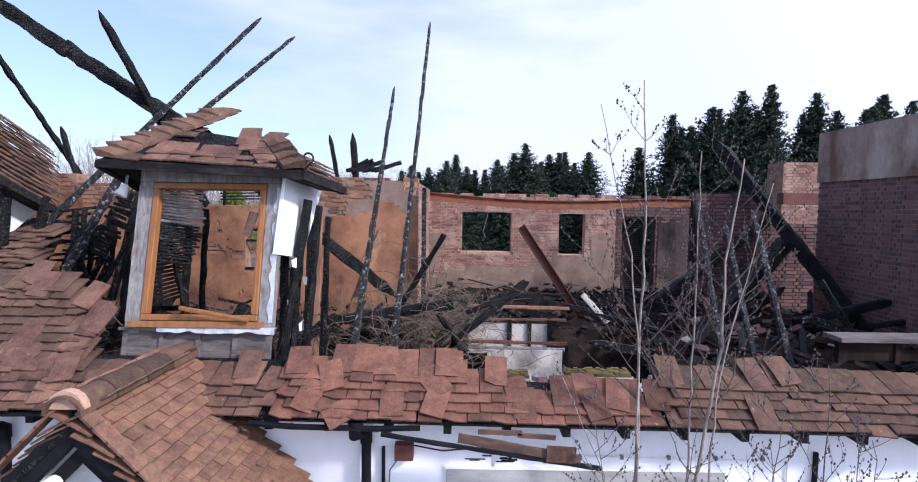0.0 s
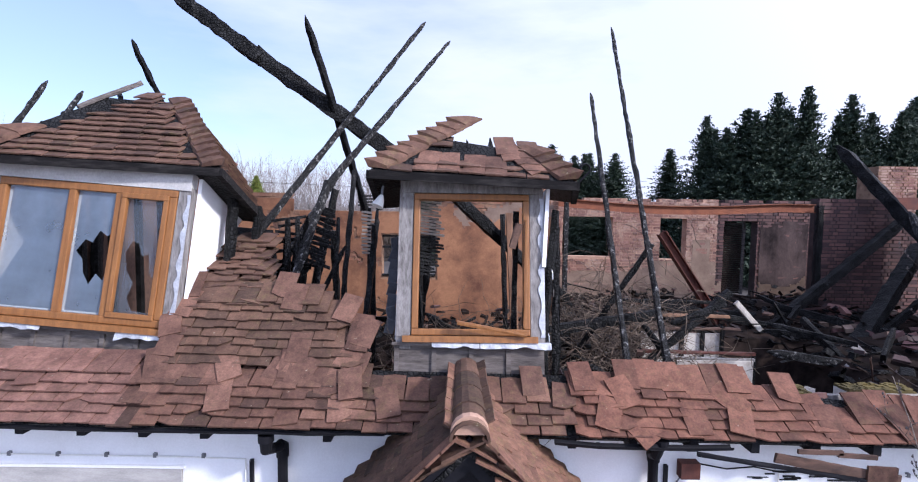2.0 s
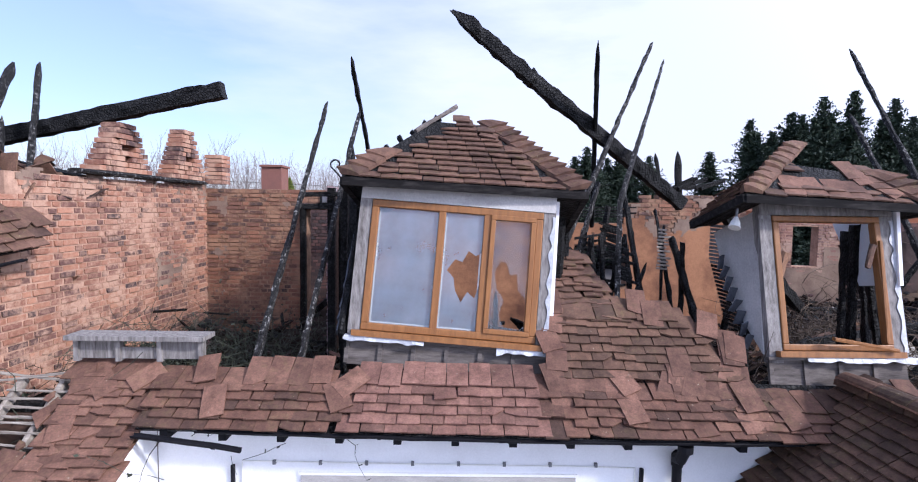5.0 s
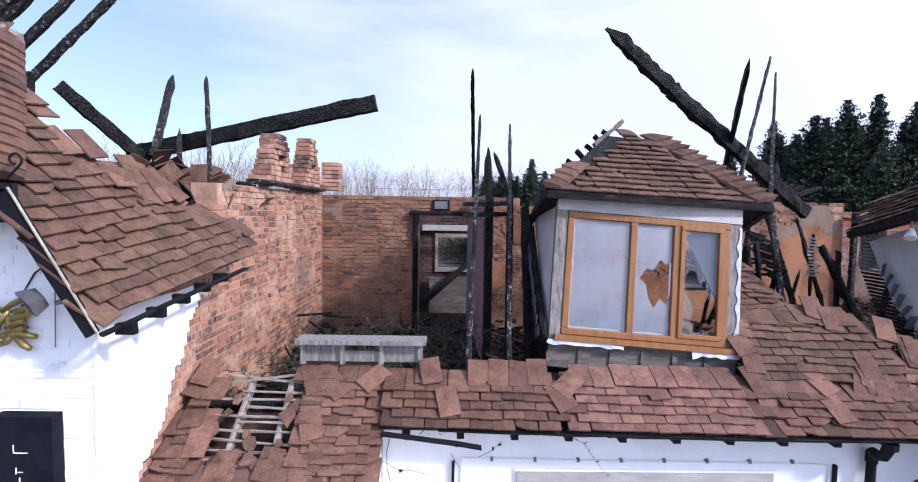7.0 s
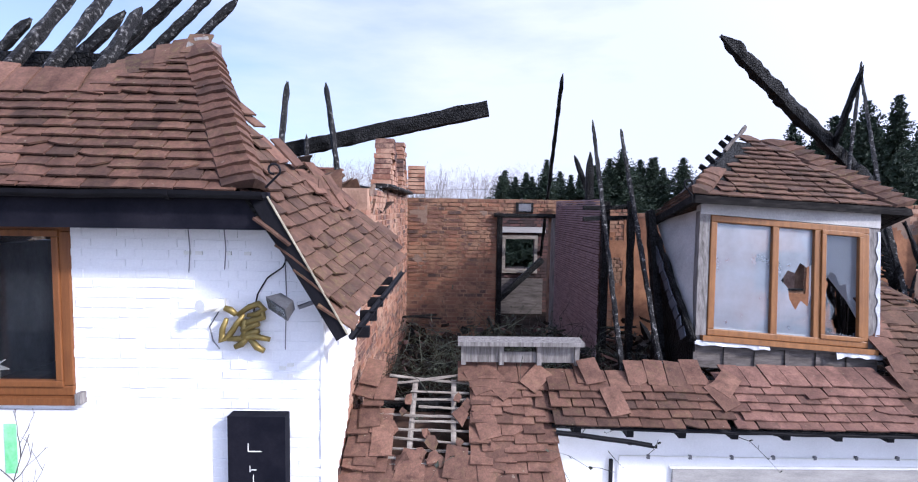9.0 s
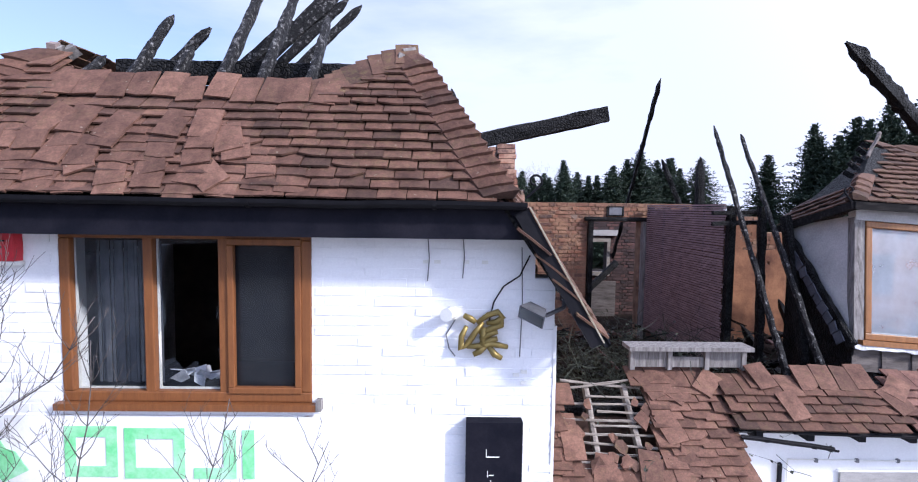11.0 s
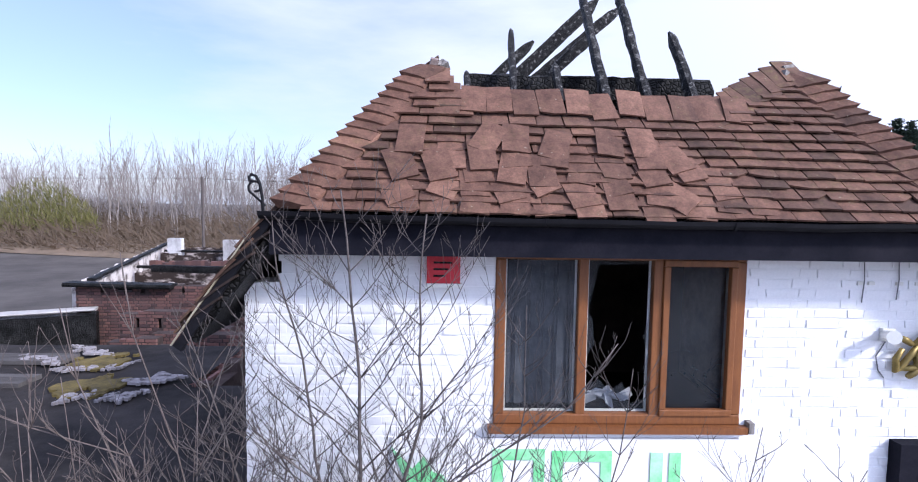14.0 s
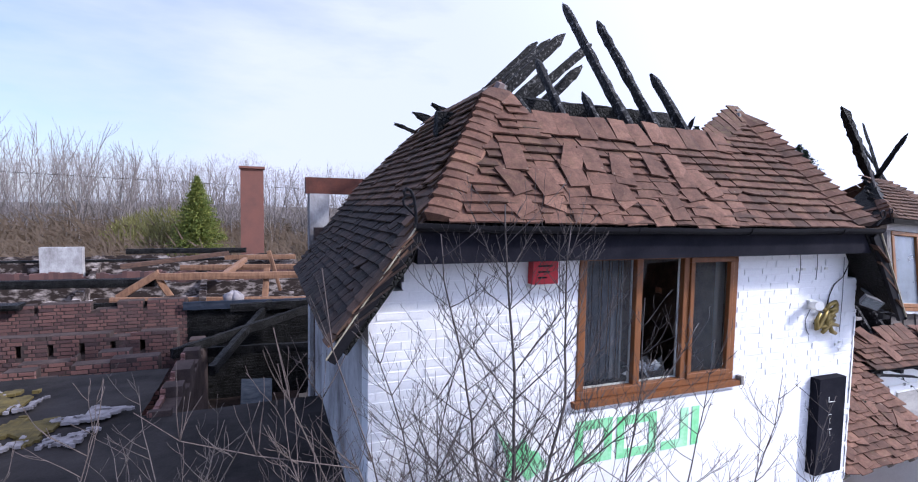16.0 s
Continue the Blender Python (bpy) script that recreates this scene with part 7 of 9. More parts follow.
# ---- signs and fittings of the white house ----
sign = thing("box_sign", "black wall sign box with worn white marks", "sign")
Shape().box((-9.585, 2.63, 2.2), (-9.23, FY, 3.10)).make("case", MAT_FASCIA, sign)
for x, z, w, h in ((-9.46, 2.88, 0.004, 0.05), (-9.456, 2.878, 0.08, 0.005), (-9.45, 2.75, 0.004, 0.04), (-9.44, 2.76, 0.03, 0.004), (-9.43, 2.68, 0.004, 0.05), (-9.45, 2.62, 0.05, 0.004), (-9.42, 2.56, 0.004, 0.04)):
    Shape().box((x, 2.624, z), (x + w, 2.629, z + h)).make("mark", MAT_WHITEPLASTIC, sign)
red = thing("alarm_bell_box", "red alarm box on the white wall", "alarm box")
Shape().box((-12.55, 2.65, 4.08), (-12.35, FY, 4.28)).make("case", MAT_REDPLASTIC, red)
Shape().box((-12.56, 2.645, 4.055), (-12.34, FY, 4.078)).make("base", MAT_WHITEPLASTIC, red)
for k in range(3):
    Shape().box((-12.51, 2.645, 4.20 - k * 0.04), (-12.40 - 0.02 * k, 2.649, 4.212 - k * 0.04)).make("mark", MAT_CHAR, red)
logo = thing("painted_sign", "faded green painted sign shapes on the white wall", "sign")


def ring_shape(x0, x1, z0, z1, t):
    y0, y1 = FY - 0.020, FY - 0.015
    s = Shape().box((x0, y0, z0), (x1, y1, z0 + t)).box((x0, y0, z1 - t), (x1, y1, z1)).box((x0, y0, z0 + t), (x0 + t, y1, z1 - t)).box((x1 - t, y0, z0 + t), (x1, y1, z1 - t))
    return s


ring_shape(-12.13, -11.80, 2.70, 3.03, 0.07).make("square_ring", MAT_GREEN, logo)
ring_shape(-11.755, -11.375, 2.69, 3.02, 0.07).make("square_ring", MAT_GREEN, logo)
Shape().box((-11.32, FY - 0.02, 2.69), (-11.05, FY - 0.015, 2.76)).box((-11.13, FY - 0.02, 2.76), (-11.05, FY - 0.015, 3.01)).make("bar", MAT_GREEN, logo)
Shape().box((-11.01, FY - 0.02, 2.69), (-10.935, FY - 0.015, 3.01)).make("bar", MAT_GREEN, logo)
Shape().prism([(-12.70, FY - 0.015, 2.66), (-12.60, FY - 0.015, 2.76), (-12.52, FY - 0.015, 2.66), (-12.36, FY - 0.015, 2.74), (-12.44, FY - 0.015, 2.86), (-12.50, FY - 0.015, 2.88), (-12.56, FY - 0.015, 2.98), (-12.63, FY - 0.015, 2.90), (-12.76, FY - 0.015, 3.04), (-12.68, FY - 0.015, 2.84)], (0, -0.005, 0)).make("leaf_blot", MAT_GREEN, logo)
gold = thing("metal_emblem", "dull gold brushstroke emblem mounted on the white wall", "emblem")
STROKES = (((903, 540), (912, 544), (922, 551)), ((907, 558), (899, 576), (898, 596), (908, 590), (922, 568), (934, 551)), ((924, 552), (942, 539), (958, 533), (966, 542), (955, 550), (940, 553)), ((964, 546), (965, 555), (948, 561), (928, 570)),
           ((930, 579), (945, 571), (958, 566)), ((930, 588), (946, 582), (958, 578)), ((908, 592), (930, 592), (950, 587), (975, 593)), ((938, 592), (929, 601), (919, 606)), ((944, 592), (954, 606), (966, 612)), ((936, 560), (934, 578), (936, 592)))
for row in STROKES:
    n = len(row)
    Shape().tube([(-9.62 + (x - 900) * 0.00383, FY - 0.055 + 0.008 * (i % 2), 3.77 - (z - 540) * 0.00373) for i, (x, z) in enumerate(row)], [0.010 + 0.012 * math.sin(math.pi * (i + 0.6) / (n + 0.2)) for i in range(n)], 8).make("stroke", MAT_GOLD, gold, smooth=True)
for x, z in ((-9.60, 3.60), (-9.42, 3.62)):
    Shape().tube([(x, FY, z), (x, FY - 0.05, z)], [0.008, 0.008], 6).make("stud", MAT_GREYMETAL, gold)
lamp = thing("wall_lamp", "cream plastic wall lamp with a jutting head", "lamp")
Shape().box((-9.70, FY - 0.03, 3.74), (-9.62, FY, 3.82)).make("base", MAT_WHITEPLASTIC, lamp)
Shape().tube([(-9.68, FY - 0.03, 3.78), (-9.72, FY - 0.13, 3.79)], [0.032, 0.042], 10).make("head", MAT_WHITEPLASTIC, lamp)
Shape().tube([(-9.66, FY - 0.01, 3.74), (-9.72, FY - 0.01, 3.64), (-9.70, FY - 0.01, 3.55), (-9.66, FY - 0.01, 3.50)], [0.004] * 4, 5).make("wire", MAT_GREYMETAL, lamp)
flood = thing("floodlight", "grey metal floodlight hanging off its bracket", "floodlight")
fm = Matrix.Translation((-9.20, 2.50, 3.82)) @ Euler((0.5, 0.35, -0.5)).to_matrix().to_4x4() @ Matrix.Scale(0.75, 4)
Shape().hexa([fm @ Vector(p) for p in ((-0.11, -0.05, -0.06), (0.11, -0.05, -0.06), (0.07, 0.06, -0.045), (-0.07, 0.06, -0.045), (-0.11, -0.05, 0.07), (0.11, -0.05, 0.07), (0.07, 0.06, 0.05), (-0.07, 0.06, 0.05))]).make("housing", MAT_GREYMETAL, flood)
Shape().box((-0.10, -0.056, -0.05), (0.10, -0.051, 0.06), fm).make("glass", MAT_GLASS, flood)
Shape().tube([(-9.12, 2.55, 3.80), (-9.0, 2.6, 3.84), (-8.98, 2.7, 3.9)], [0.014] * 3, 6).make("bracket", MAT_GREYMETAL, flood)
Shape().tube([(-9.45, FY - 0.01, 3.72), (-9.42, FY - 0.01, 3.85), (-9.36, FY - 0.01, 3.95), (-9.26, FY - 0.02, 4.02), (-9.20, FY - 0.03, 4.15)], [0.005] * 5, 5).make("wire", MAT_CHAR, flood)
for x, z0, z1 in ((-9.25, 3.5, 4.2), (-9.62, 4.0, 4.26), (-9.84, 3.98, 4.26)):
    tagged(Shape().tube([(x, FY - 0.014, z1), (x + 0.01, FY - 0.014, (z0 + z1) / 2), (x, FY - 0.014, z0)], [0.0035] * 3, 5).make("cable", MAT_GREYMETAL), "thin grey cable down the white wall", "cable")
for x, z in ((-9.85, 4.10), (-9.78, 4.10), (-9.60, 4.10), (-9.48, 4.10), (-9.22, 3.40), (-9.22, 3.33), (-9.27, 3.38)):
    tagged(Shape().box((x - 0.02, FY - 0.012, z - 0.01), (x + 0.02, FY + 0.0, z + 0.012)).make("bracket", MAT_WHITEPLASTIC), "small white bracket screwed to the wall", "bracket", "old wall brackets")
scroll_pts = lambda c, sx: [Vector(c)] + [Vector(c) + Vector((sx * 0.05 + 0.04 * sx * math.cos(i * 0.6 - 0.5) * (1 - i * 0.05), -0.01, 0.10 + 0.04 * math.sin(i * 0.6 - 0.5) * (1 - i * 0.05))) for i in range(10)]
for c, sx in (((-9.27, 2.45, 4.50), 1), ((-13.43, 2.45, 4.53), -1)):
    p = scroll_pts(c, sx)
    tagged(Shape().tube(p, [0.007] * len(p), 6).make("iron_scroll", MAT_BLACK), "black iron scroll at the foot of the hip", "ornament", "iron scrolls")


# ---- left: felt roof and burnt-out low building ----
felt = Shape()
felt_z = lambda x, y: 2.36 + 0.05 * noise.noise(Vector((x * 0.5, y * 0.5, 2))) + 0.02 * noise.noise(Vector((x * 3, y * 3, 2)))
FNX, FNY = 68, 38
for j in range(FNY + 1):
    for i in range(FNX + 1):
        x, y = -30 + 17.0 * i / FNX, -2 + 9.35 * j / FNY
        felt.v.append(Vector((x, y, felt_z(x, y))))
for j in range(FNY):
    for i in range(FNX):
        a = j * (FNX + 1) + i
        if felt.v[a].x > -15.6 and felt.v[a].y > 5.45:
            continue
        felt.f.append((a, a + 1, a + FNX + 2, a + FNX + 1))
rim = [i for i in range(FNX + 1)] + [j * (FNX + 1) + FNX for j in range(1, FNY + 1)] + [FNY * (FNX + 1) + i for i in range(FNX - 1, -1, -1)] + [j * (FNX + 1) for j in range(FNY - 1, 0, -1)]
base = len(felt.v)
felt.v += [Vector((felt.v[q].x, felt.v[q].y, 2.1)) for q in rim]
for k in range(len(rim)):
    m = (k + 1) % len(rim)
    if felt.v[rim[k]].x > -15.7 and felt.v[rim[k]].y > 5.2:
        continue
    felt.f.append((rim[m], rim[k], base + k, base + m))
felt_roof = tagged(felt.make("roof_felt", MAT_FELT), "flat grey felt roof with lapped strips", "roof", "", "structure")
tagged(Shape().box((-15.6, -2, 0.5), (FX0 - 0.005, 5.62, 2.30)).make("roof_felt_edge", MAT_FELT), "felt roof edge against the house", "roof", "", "structure")
for k in range(7):
    y = 1.2 + k * 0.85
    Shape().box((-24, y, 2.37), (-16.6 - 0.15 * k, y + 0.34, 2.425)).make("felt_lap", MAT_FELT_PALE, felt_roof)


def flake(name, label, x0, x1, y0, y1, z, keep, mat, cell):
    """A thin ragged skin lying on the felt; keep(x, y) tells where it is."""
    s = Shape()
    nx, ny = int((x1 - x0) / cell), int((y1 - y0) / cell)
    for i in range(nx):
        for j in range(ny):
            x, y = x0 + i * cell, y0 + j * cell
            if keep(x, y):
                h = z + 0.012 * noise.noise(Vector((x * 4, y * 4, 1)))
                g = 0.0
                s.hexa([(x + g, y + g, z - 0.03), (x + cell - g, y + g, z - 0.03), (x + cell - g, y + cell - g, z - 0.03), (x + g, y + cell - g, z - 0.03), (x + g, y + g, h), (x + cell - g, y + g, h), (x + cell - g, y + cell - g, h), (x + g, y + cell - g, h)])
    ob = s.make(name, mat, felt_roof, label)
    ob["kind"] = "stuff"


def streak(x, y, strips, width):
    """True inside one of the ragged strips, each given by its two ends."""
    for ax, ay, bx, by in strips:
        ux, uy = bx - ax, by - ay
        L = math.hypot(ux, uy)
        f = ((x - ax) * ux + (y - ay) * uy) / (L * L)
        d = abs((x - ax) * uy - (y - ay) * ux) / L
        if -0.1 < f < 1.1 and d < width * (1 - (2 * f - 1) ** 2 * 0.75) * (0.75 + 1.1 * noise.noise(Vector((x * 5, y * 5, ax)))):
            return True
    return False


MOSS_STRIPS = ((-16.90, 5.35, -16.15, 5.55), (-17.4, 6.45, -16.75, 6.15))
PEEL_STRIPS = ((-17.87, 7.03, -17.04, 6.57), (-16.77, 6.0, -16.53, 6.38), (-16.23, 5.57, -15.62, 5.74), (-16.53, 4.90, -16.36, 5.25), (-16.15, 4.98, -15.80, 5.27), (-17.4, 5.98, -16.9, 6.04), (-18.3, 6.6, -17.5, 6.2))
flake("moss_patch", "yellow-brown moss on the felt", -19.0, -15.2, 4.4, 7.2, 2.42, lambda x, y: streak(x, y, MOSS_STRIPS, 0.42), MAT_MOSS, 0.035)
flake("peeled_felt", "pale peeled felt skin", -19.4, -15.0, 4.2, 7.3, 2.428, lambda x, y: streak(x, y, PEEL_STRIPS, 0.15) and noise.noise(Vector((x * 14, y * 14, 4))) > -0.12, MAT_PEEL, 0.022)
RUIN = "walls of the burnt-out low building"
brick_wall("wall_pit_side", "sooty brick side wall of the pit with a broken top", (-15.42, 9.00), (-15.42, 5.55), 0.7, 2.42, MAT_BRICK_GABLE, MAT_MORTAR_DARK, limit=60, first=lambda x, z: z > 2.1, seed=36, top=lambda x: 2.42 - 0.07 * (int(x / 0.23) % 3 == 0) - 0.07 * (int(x / 0.41) % 2))


def ruin_wall(x0, y0, x1, y1, z, mat, label="soot-stained broken wall of the burnt building", thick=0.25, notch=0.14):
    s = Shape()
    a, b = Vector((x0, y0, 0)), Vector((x1, y1, 0))
    u = (b - a).normalized()
    n = Vector((-u.y, u.x, 0)) * thick
    L = (b - a).length
    k = max(2, int(L / 0.11))
    for i in range(k):
        p, q = a.lerp(b, i / k), a.lerp(b, (i + 1) / k)
        h = z + 0.05 * noise.noise(Vector((p.x * 2, p.y * 2, 3))) - notch * (0.5 + noise.noise(Vector((i * 0.8, y0, 2)))) - 0.25 * max(0.0, noise.noise(Vector((i * 0.25, x0, y0))) - 0.15)
        s.hexa([p, q, q + n, p + n] + [w + Vector((0, 0, h)) for w in (p, q, q + n, p + n)])
    return tagged(s.make("wall_ruin", mat), label, "wall", RUIN, "structure")


brick_wall("wall_ruin_brick", "sooty red brick wall with empty joist pockets", (-20.2, 10.3), (-15.7, 10.5), 0.6, 2.76, MAT_BRICK_DARK, MAT_MORTAR_DARK, limit=200, seed=31, first=lambda x, z: z > 2.0,
                        holes=tuple((0.5 + 0.82 * k, 0.57 + 0.82 * k, 2.60, 2.80) for k in range(5)), top=lambda x: 2.76 - 0.08 * (noise.noise(Vector((x * 1.7, 31, 0))) > 0.25))
brick_wall("wall_ruin_brick", "soot-black brick wall at the back of the pit", (-15.7, 10.5), (-13.3, 10.6), 0.6, 2.60, MAT_CHAR, MAT_CHAR, limit=0, seed=37)
timber((-15.75, 10.42, 2.62), (-13.4, 10.46, 2.58), 0.06, 0.17, MAT_BLUE_SOOT, name="wall_plate", label="blue-black charred plate on the pit's rear wall", category="plate", rough=0.01)
brick_wall("wall_ruin_brick", "broken sooty red brick wall of the burnt building", (-18.6, 9.2), (-15.66, 9.05), 0.7, 2.5, MAT_BRICK_DARK, MAT_MORTAR_DARK, limit=120, seed=32, first=lambda x, z: z > 1.8,
           holes=tuple((0.3 + 0.42 * k, 0.38 + 0.42 * k, 2.15, 2.34) for k in range(6)), top=lambda x: 2.50 - 0.08 * (noise.noise(Vector((x * 2.1, 7, 0))) > 0.1) - 0.07 * (noise.noise(Vector((x * 4.1, 2, 0))) > 0.2))
for (ax, ay), (bx, by), z in (((-18.6, 9.44), (-15.66, 9.29), 2.36), ((-20.2, 10.54), (-15.7, 10.74), 2.70)):
    tagged(Shape().hexa([(ax, ay, 1.0), (bx, by, 1.0), (bx, by + 0.03, 1.0), (ax, ay + 0.03, 1.0), (ax, ay, z), (bx, by, z), (bx, by + 0.03, z), (ax, ay + 0.03, z)]).make("lining", MAT_CHAR), "charred lining boards behind the brick wall", "boards", "", "structure")
for x0, x1, y, z in ((-18.0, -17.2, 7.92, 2.34), (-17.2, -16.75, 7.86, 2.20), (-16.75, -16.3, 7.80, 2.38), (-16.28, -15.7, 7.74, 2.44), (-17.6, -16.9, 8.5, 2.30), (-16.6, -16.2, 8.4, 2.36)):
    brick_wall("wall_ruin_brick", "broken sooty red brick pier of the burnt building", (x0, y), (x1, y), 0.7, z, MAT_BRICK_GABLE if z > 2.3 else MAT_BRICK_DARK, MAT_MORTAR_DARK, limit=60, seed=33 + int(x0), first=lambda x, q: q > 1.8, top=lambda x: z - 0.07 * (noise.noise(Vector((x * 5, z * 9, 0))) > 0.1))
board = Matrix.Translation((-14.45, 9.5, 0.8)) @ Euler((-0.5, 0.15, 0.25)).to_matrix().to_4x4()
tagged(Shape().box((-0.28, -0.012, 0), (0.28, 0.012, 0.55), board).make("leaning_board", MAT_BLUE_SOOT), "blue-black board leaning in the black pit", "board")
sack = Shape()
for k in range(5):
    a = k / 5 * 2 * math.pi
    sack.tube([(-14.88 + 0.10 * math.cos(a), 10.62 + 0.06 * math.sin(a), 2.60), (-14.88 + 0.12 * math.cos(a + 0.3), 10.62 + 0.08 * math.sin(a), 2.72), (-14.86 + 0.03 * math.cos(a), 10.62, 2.84)], [0.09, 0.10, 0.03], 8)
tagged(sack.make("rubble_sack", MAT_PEEL, smooth=True), "crumpled grey sack on the burnt wall", "sack")
tagged(Shape().box((-20.5, 5.7, 0.6), (-13.67, 10.25, 0.8)).make("floor_pit", MAT_RUBBLE), "black soot-covered pit floor beside the house", "floor", "", "structure")
for p0, p1 in (((-15.6, 8.2, 2.30), (-13.5, 9.9, 2.55)), ((-15.9, 9.4, 2.0), (-13.5, 8.4, 2.2)), ((-15.0, 7.5, 2.2), (-14.2, 10.4, 2.6)), ((-14.9, 10.0, 2.62), (-13.4, 9.9, 2.66))):
    timber(p0, p1, 0.10, 0.16, MAT_CHAR, name="fallen_timber", label="black charred timber across the pit", category="timber", group="pit timbers", rough=0.012)
timber((-20.35, 10.28, 2.80), (-18.2, 10.36, 2.76), 0.34, 0.10, name="coping", label="blackened timber coping on the parapet corner", category="coping", rough=0.012, step=0.2)
ruin_wall(-19.6, 10.1, -25.5, 7.4, 2.28, MAT_CHAR, "blackened parapet wall along the felt roof", 0.3, 0.0)
timber((-19.7, 10.2, 2.30), (-25.5, 7.55, 2.30), 0.34, 0.05, MAT_BOARD, name="coping", label="weathered pale coping boards on the black parapet", category="coping", rough=0.01, step=0.3)
for k in range(3):
    timber((-19.2 - 0.3 * k, 7.1 - 0.6 * k, 2.45), (-26, 4.6 - 0.75 * k, 2.44), 0.20, 0.06, MAT_BOARD if k != 1 else MAT_CHAR, name="plank", label="weathered plank lying on the felt roof", category="plank", rough=0.006, step=0.3, group="roof planks")
ruin_wall(-18.9, 10.15, -17.9, 9.2, 2.0, MAT_RUIN_SOOT, notch=0.0)
ruin_wall(-20.2, 10.6, -24.4, 21.6, 2.76, MAT_RUIN, "soot-streaked white side wall of the burnt building", notch=0.03)
for k in range(5):
    y = 12.6 + 2.1 * k
    ruin_wall(-20.0 - 0.38 * (y - 10.3), y, -13.2, y - 0.3, 2.50 + 0.04 * k, (MAT_RUIN_SOOT, MAT_RUIN_SOOT, MAT_BRICK_DARK, MAT_RUIN_SOOT, MAT_RUIN_SOOT)[k], notch=0.04, thick=0.14)
ruin_wall(-17.6, 10.8, -19.8, 21.5, 2.60, MAT_RUIN_SOOT, notch=0.03, thick=0.14)
ruin_wall(-15.4, 10.8, -16.4, 21.5, 2.58, MAT_RUIN_SOOT, notch=0.03, thick=0.14)
for p0, p1, w, m in (((-17.3, 12.5, 2.50), (-16.5, 12.5, 3.02), 0.15, MAT_PALE_WOOD), ((-16.6, 12.5, 3.02), (-16.3, 12.6, 2.45), 0.13, MAT_PALE_WOOD), ((-16.55, 12.5, 2.93), (-13.35, 12.4, 2.90), 0.15, MAT_PALE_WOOD), ((-17.4, 12.3, 2.47), (-13.35, 12.1, 2.34), 0.12, MAT_PALE_WOOD),
                     ((-14.30, 12.3, 2.20), (-14.25, 12.6, 3.05), 0.13, MAT_PALE_WOOD), ((-15.2, 12.6, 2.90), (-14.9, 17.2, 2.80), 0.14, MAT_PALE_WOOD), ((-16.6, 16.2, 2.70), (-13.3, 15.6, 2.72), 0.15, MAT_PALE_WOOD), ((-20.2, 13.1, 2.78), (-16.6, 12.7, 2.78), 0.18, MAT_CHAR),
                     ((-15.6, 18.7, 2.74), (-13.3, 18.5, 2.74), 0.16, MAT_PALE_WOOD), ((-19.0, 20.9, 2.80), (-15, 20.8, 2.80), 0.18, MAT_CHAR), ((-18.2, 16.6, 2.72), (-15.4, 17.4, 3.00), 0.13, MAT_BROWN_BOARD), ((-13.9, 14.45, 2.2), (-14.2, 14.5, 3.3), 0.10, MAT_PALE_WOOD)):
    timber(p0, p1, w, w * 1.1, m, name="scorched_joist", label="scorched brown joist across the burnt-out building", category="joist", group="scorched joists", rough=0.012, step=0.3)
for x, y, w, h in ((-23.0, 18.9, 0.5, 3.16), (-20.75, 18.5, 1.1, 3.15)):
    tagged(Shape().box((x, y, 0), (x + w, y + 0.25, h)).make("wall_stub", MAT_RENDER_DIRTY), "pale standing stub of a burnt wall", "wall", RUIN, "structure")
for x, y, z, w, d, h in ((-14.6, 8.0, 0.8, 0.7, 0.5, 0.55), (-15.0, 9.3, 0.8, 0.5, 0.4, 0.8), (-14.1, 9.0, 0.8, 0.5, 0.35, 0.6)):
    block = Shape().box((x, y, z), (x + w, y + d, z + h), Matrix.Rotation(0.02 * x, 4, "Z")).make("masonry_block", MAT_RUBBLE)
    tagged(block, "soot-black lump of masonry in the pit", "masonry", "pit masonry")
heap = Shape()
r = random.Random(9)
for k in range(260):
    c = Vector((r.uniform(-18.8, -15.6), r.uniform(7.9, 10.2), 0.85 + abs(r.gauss(0, 0.45))))
    m = Matrix.Translation(c) @ Euler((r.uniform(-1, 1), r.uniform(-1, 1), r.uniform(0, 3))).to_matrix().to_4x4()
    heap.box((-0.11, -0.05, -0.033), (0.11, 0.05, 0.033), m)
tagged(heap.make("brick_rubble", MAT_BRICK_DARK), "tumbled sooty bricks in the burnt building", "rubble", "", "stuff")
tagged(Shape().box((-13.7, 6.7, 0), (-13.45, 7.1, 4.75)).make("wall_white_pier", MAT_RENDER_DIRTY), "tall sooty white brick pier", "wall", "", "structure")
lintel = Shape().box((-13.75, 6.72, 4.75), (-12.4, 6.92, 4.97)).make("lintel_beam", MAT_RUST_DARK)
tagged(lintel, "dark rusty lintel beam on the white pier", "beam")
chim = thing("tall_chimney", "tall square red brick chimney", "chimney")
Shape().box((-15.45, 27, 0), (-14.38, 28.1, 6.35)).make("shaft", MAT_BRICK_CHIMNEY, chim)
Shape().box((-15.52, 26.9, 6.352), (-14.31, 28.2, 6.46)).make("cap", MAT_BRICK_CHIMNEY, chim)
wire_pole = thing("telegraph_pole", "wooden telegraph pole beyond the car park", "pole")
Shape().tube([(-31.5, 39.5, 0), (-31.5, 39.5, 6.5)], [0.11, 0.09], 8).make("pole", MAT_BARK, wire_pole)
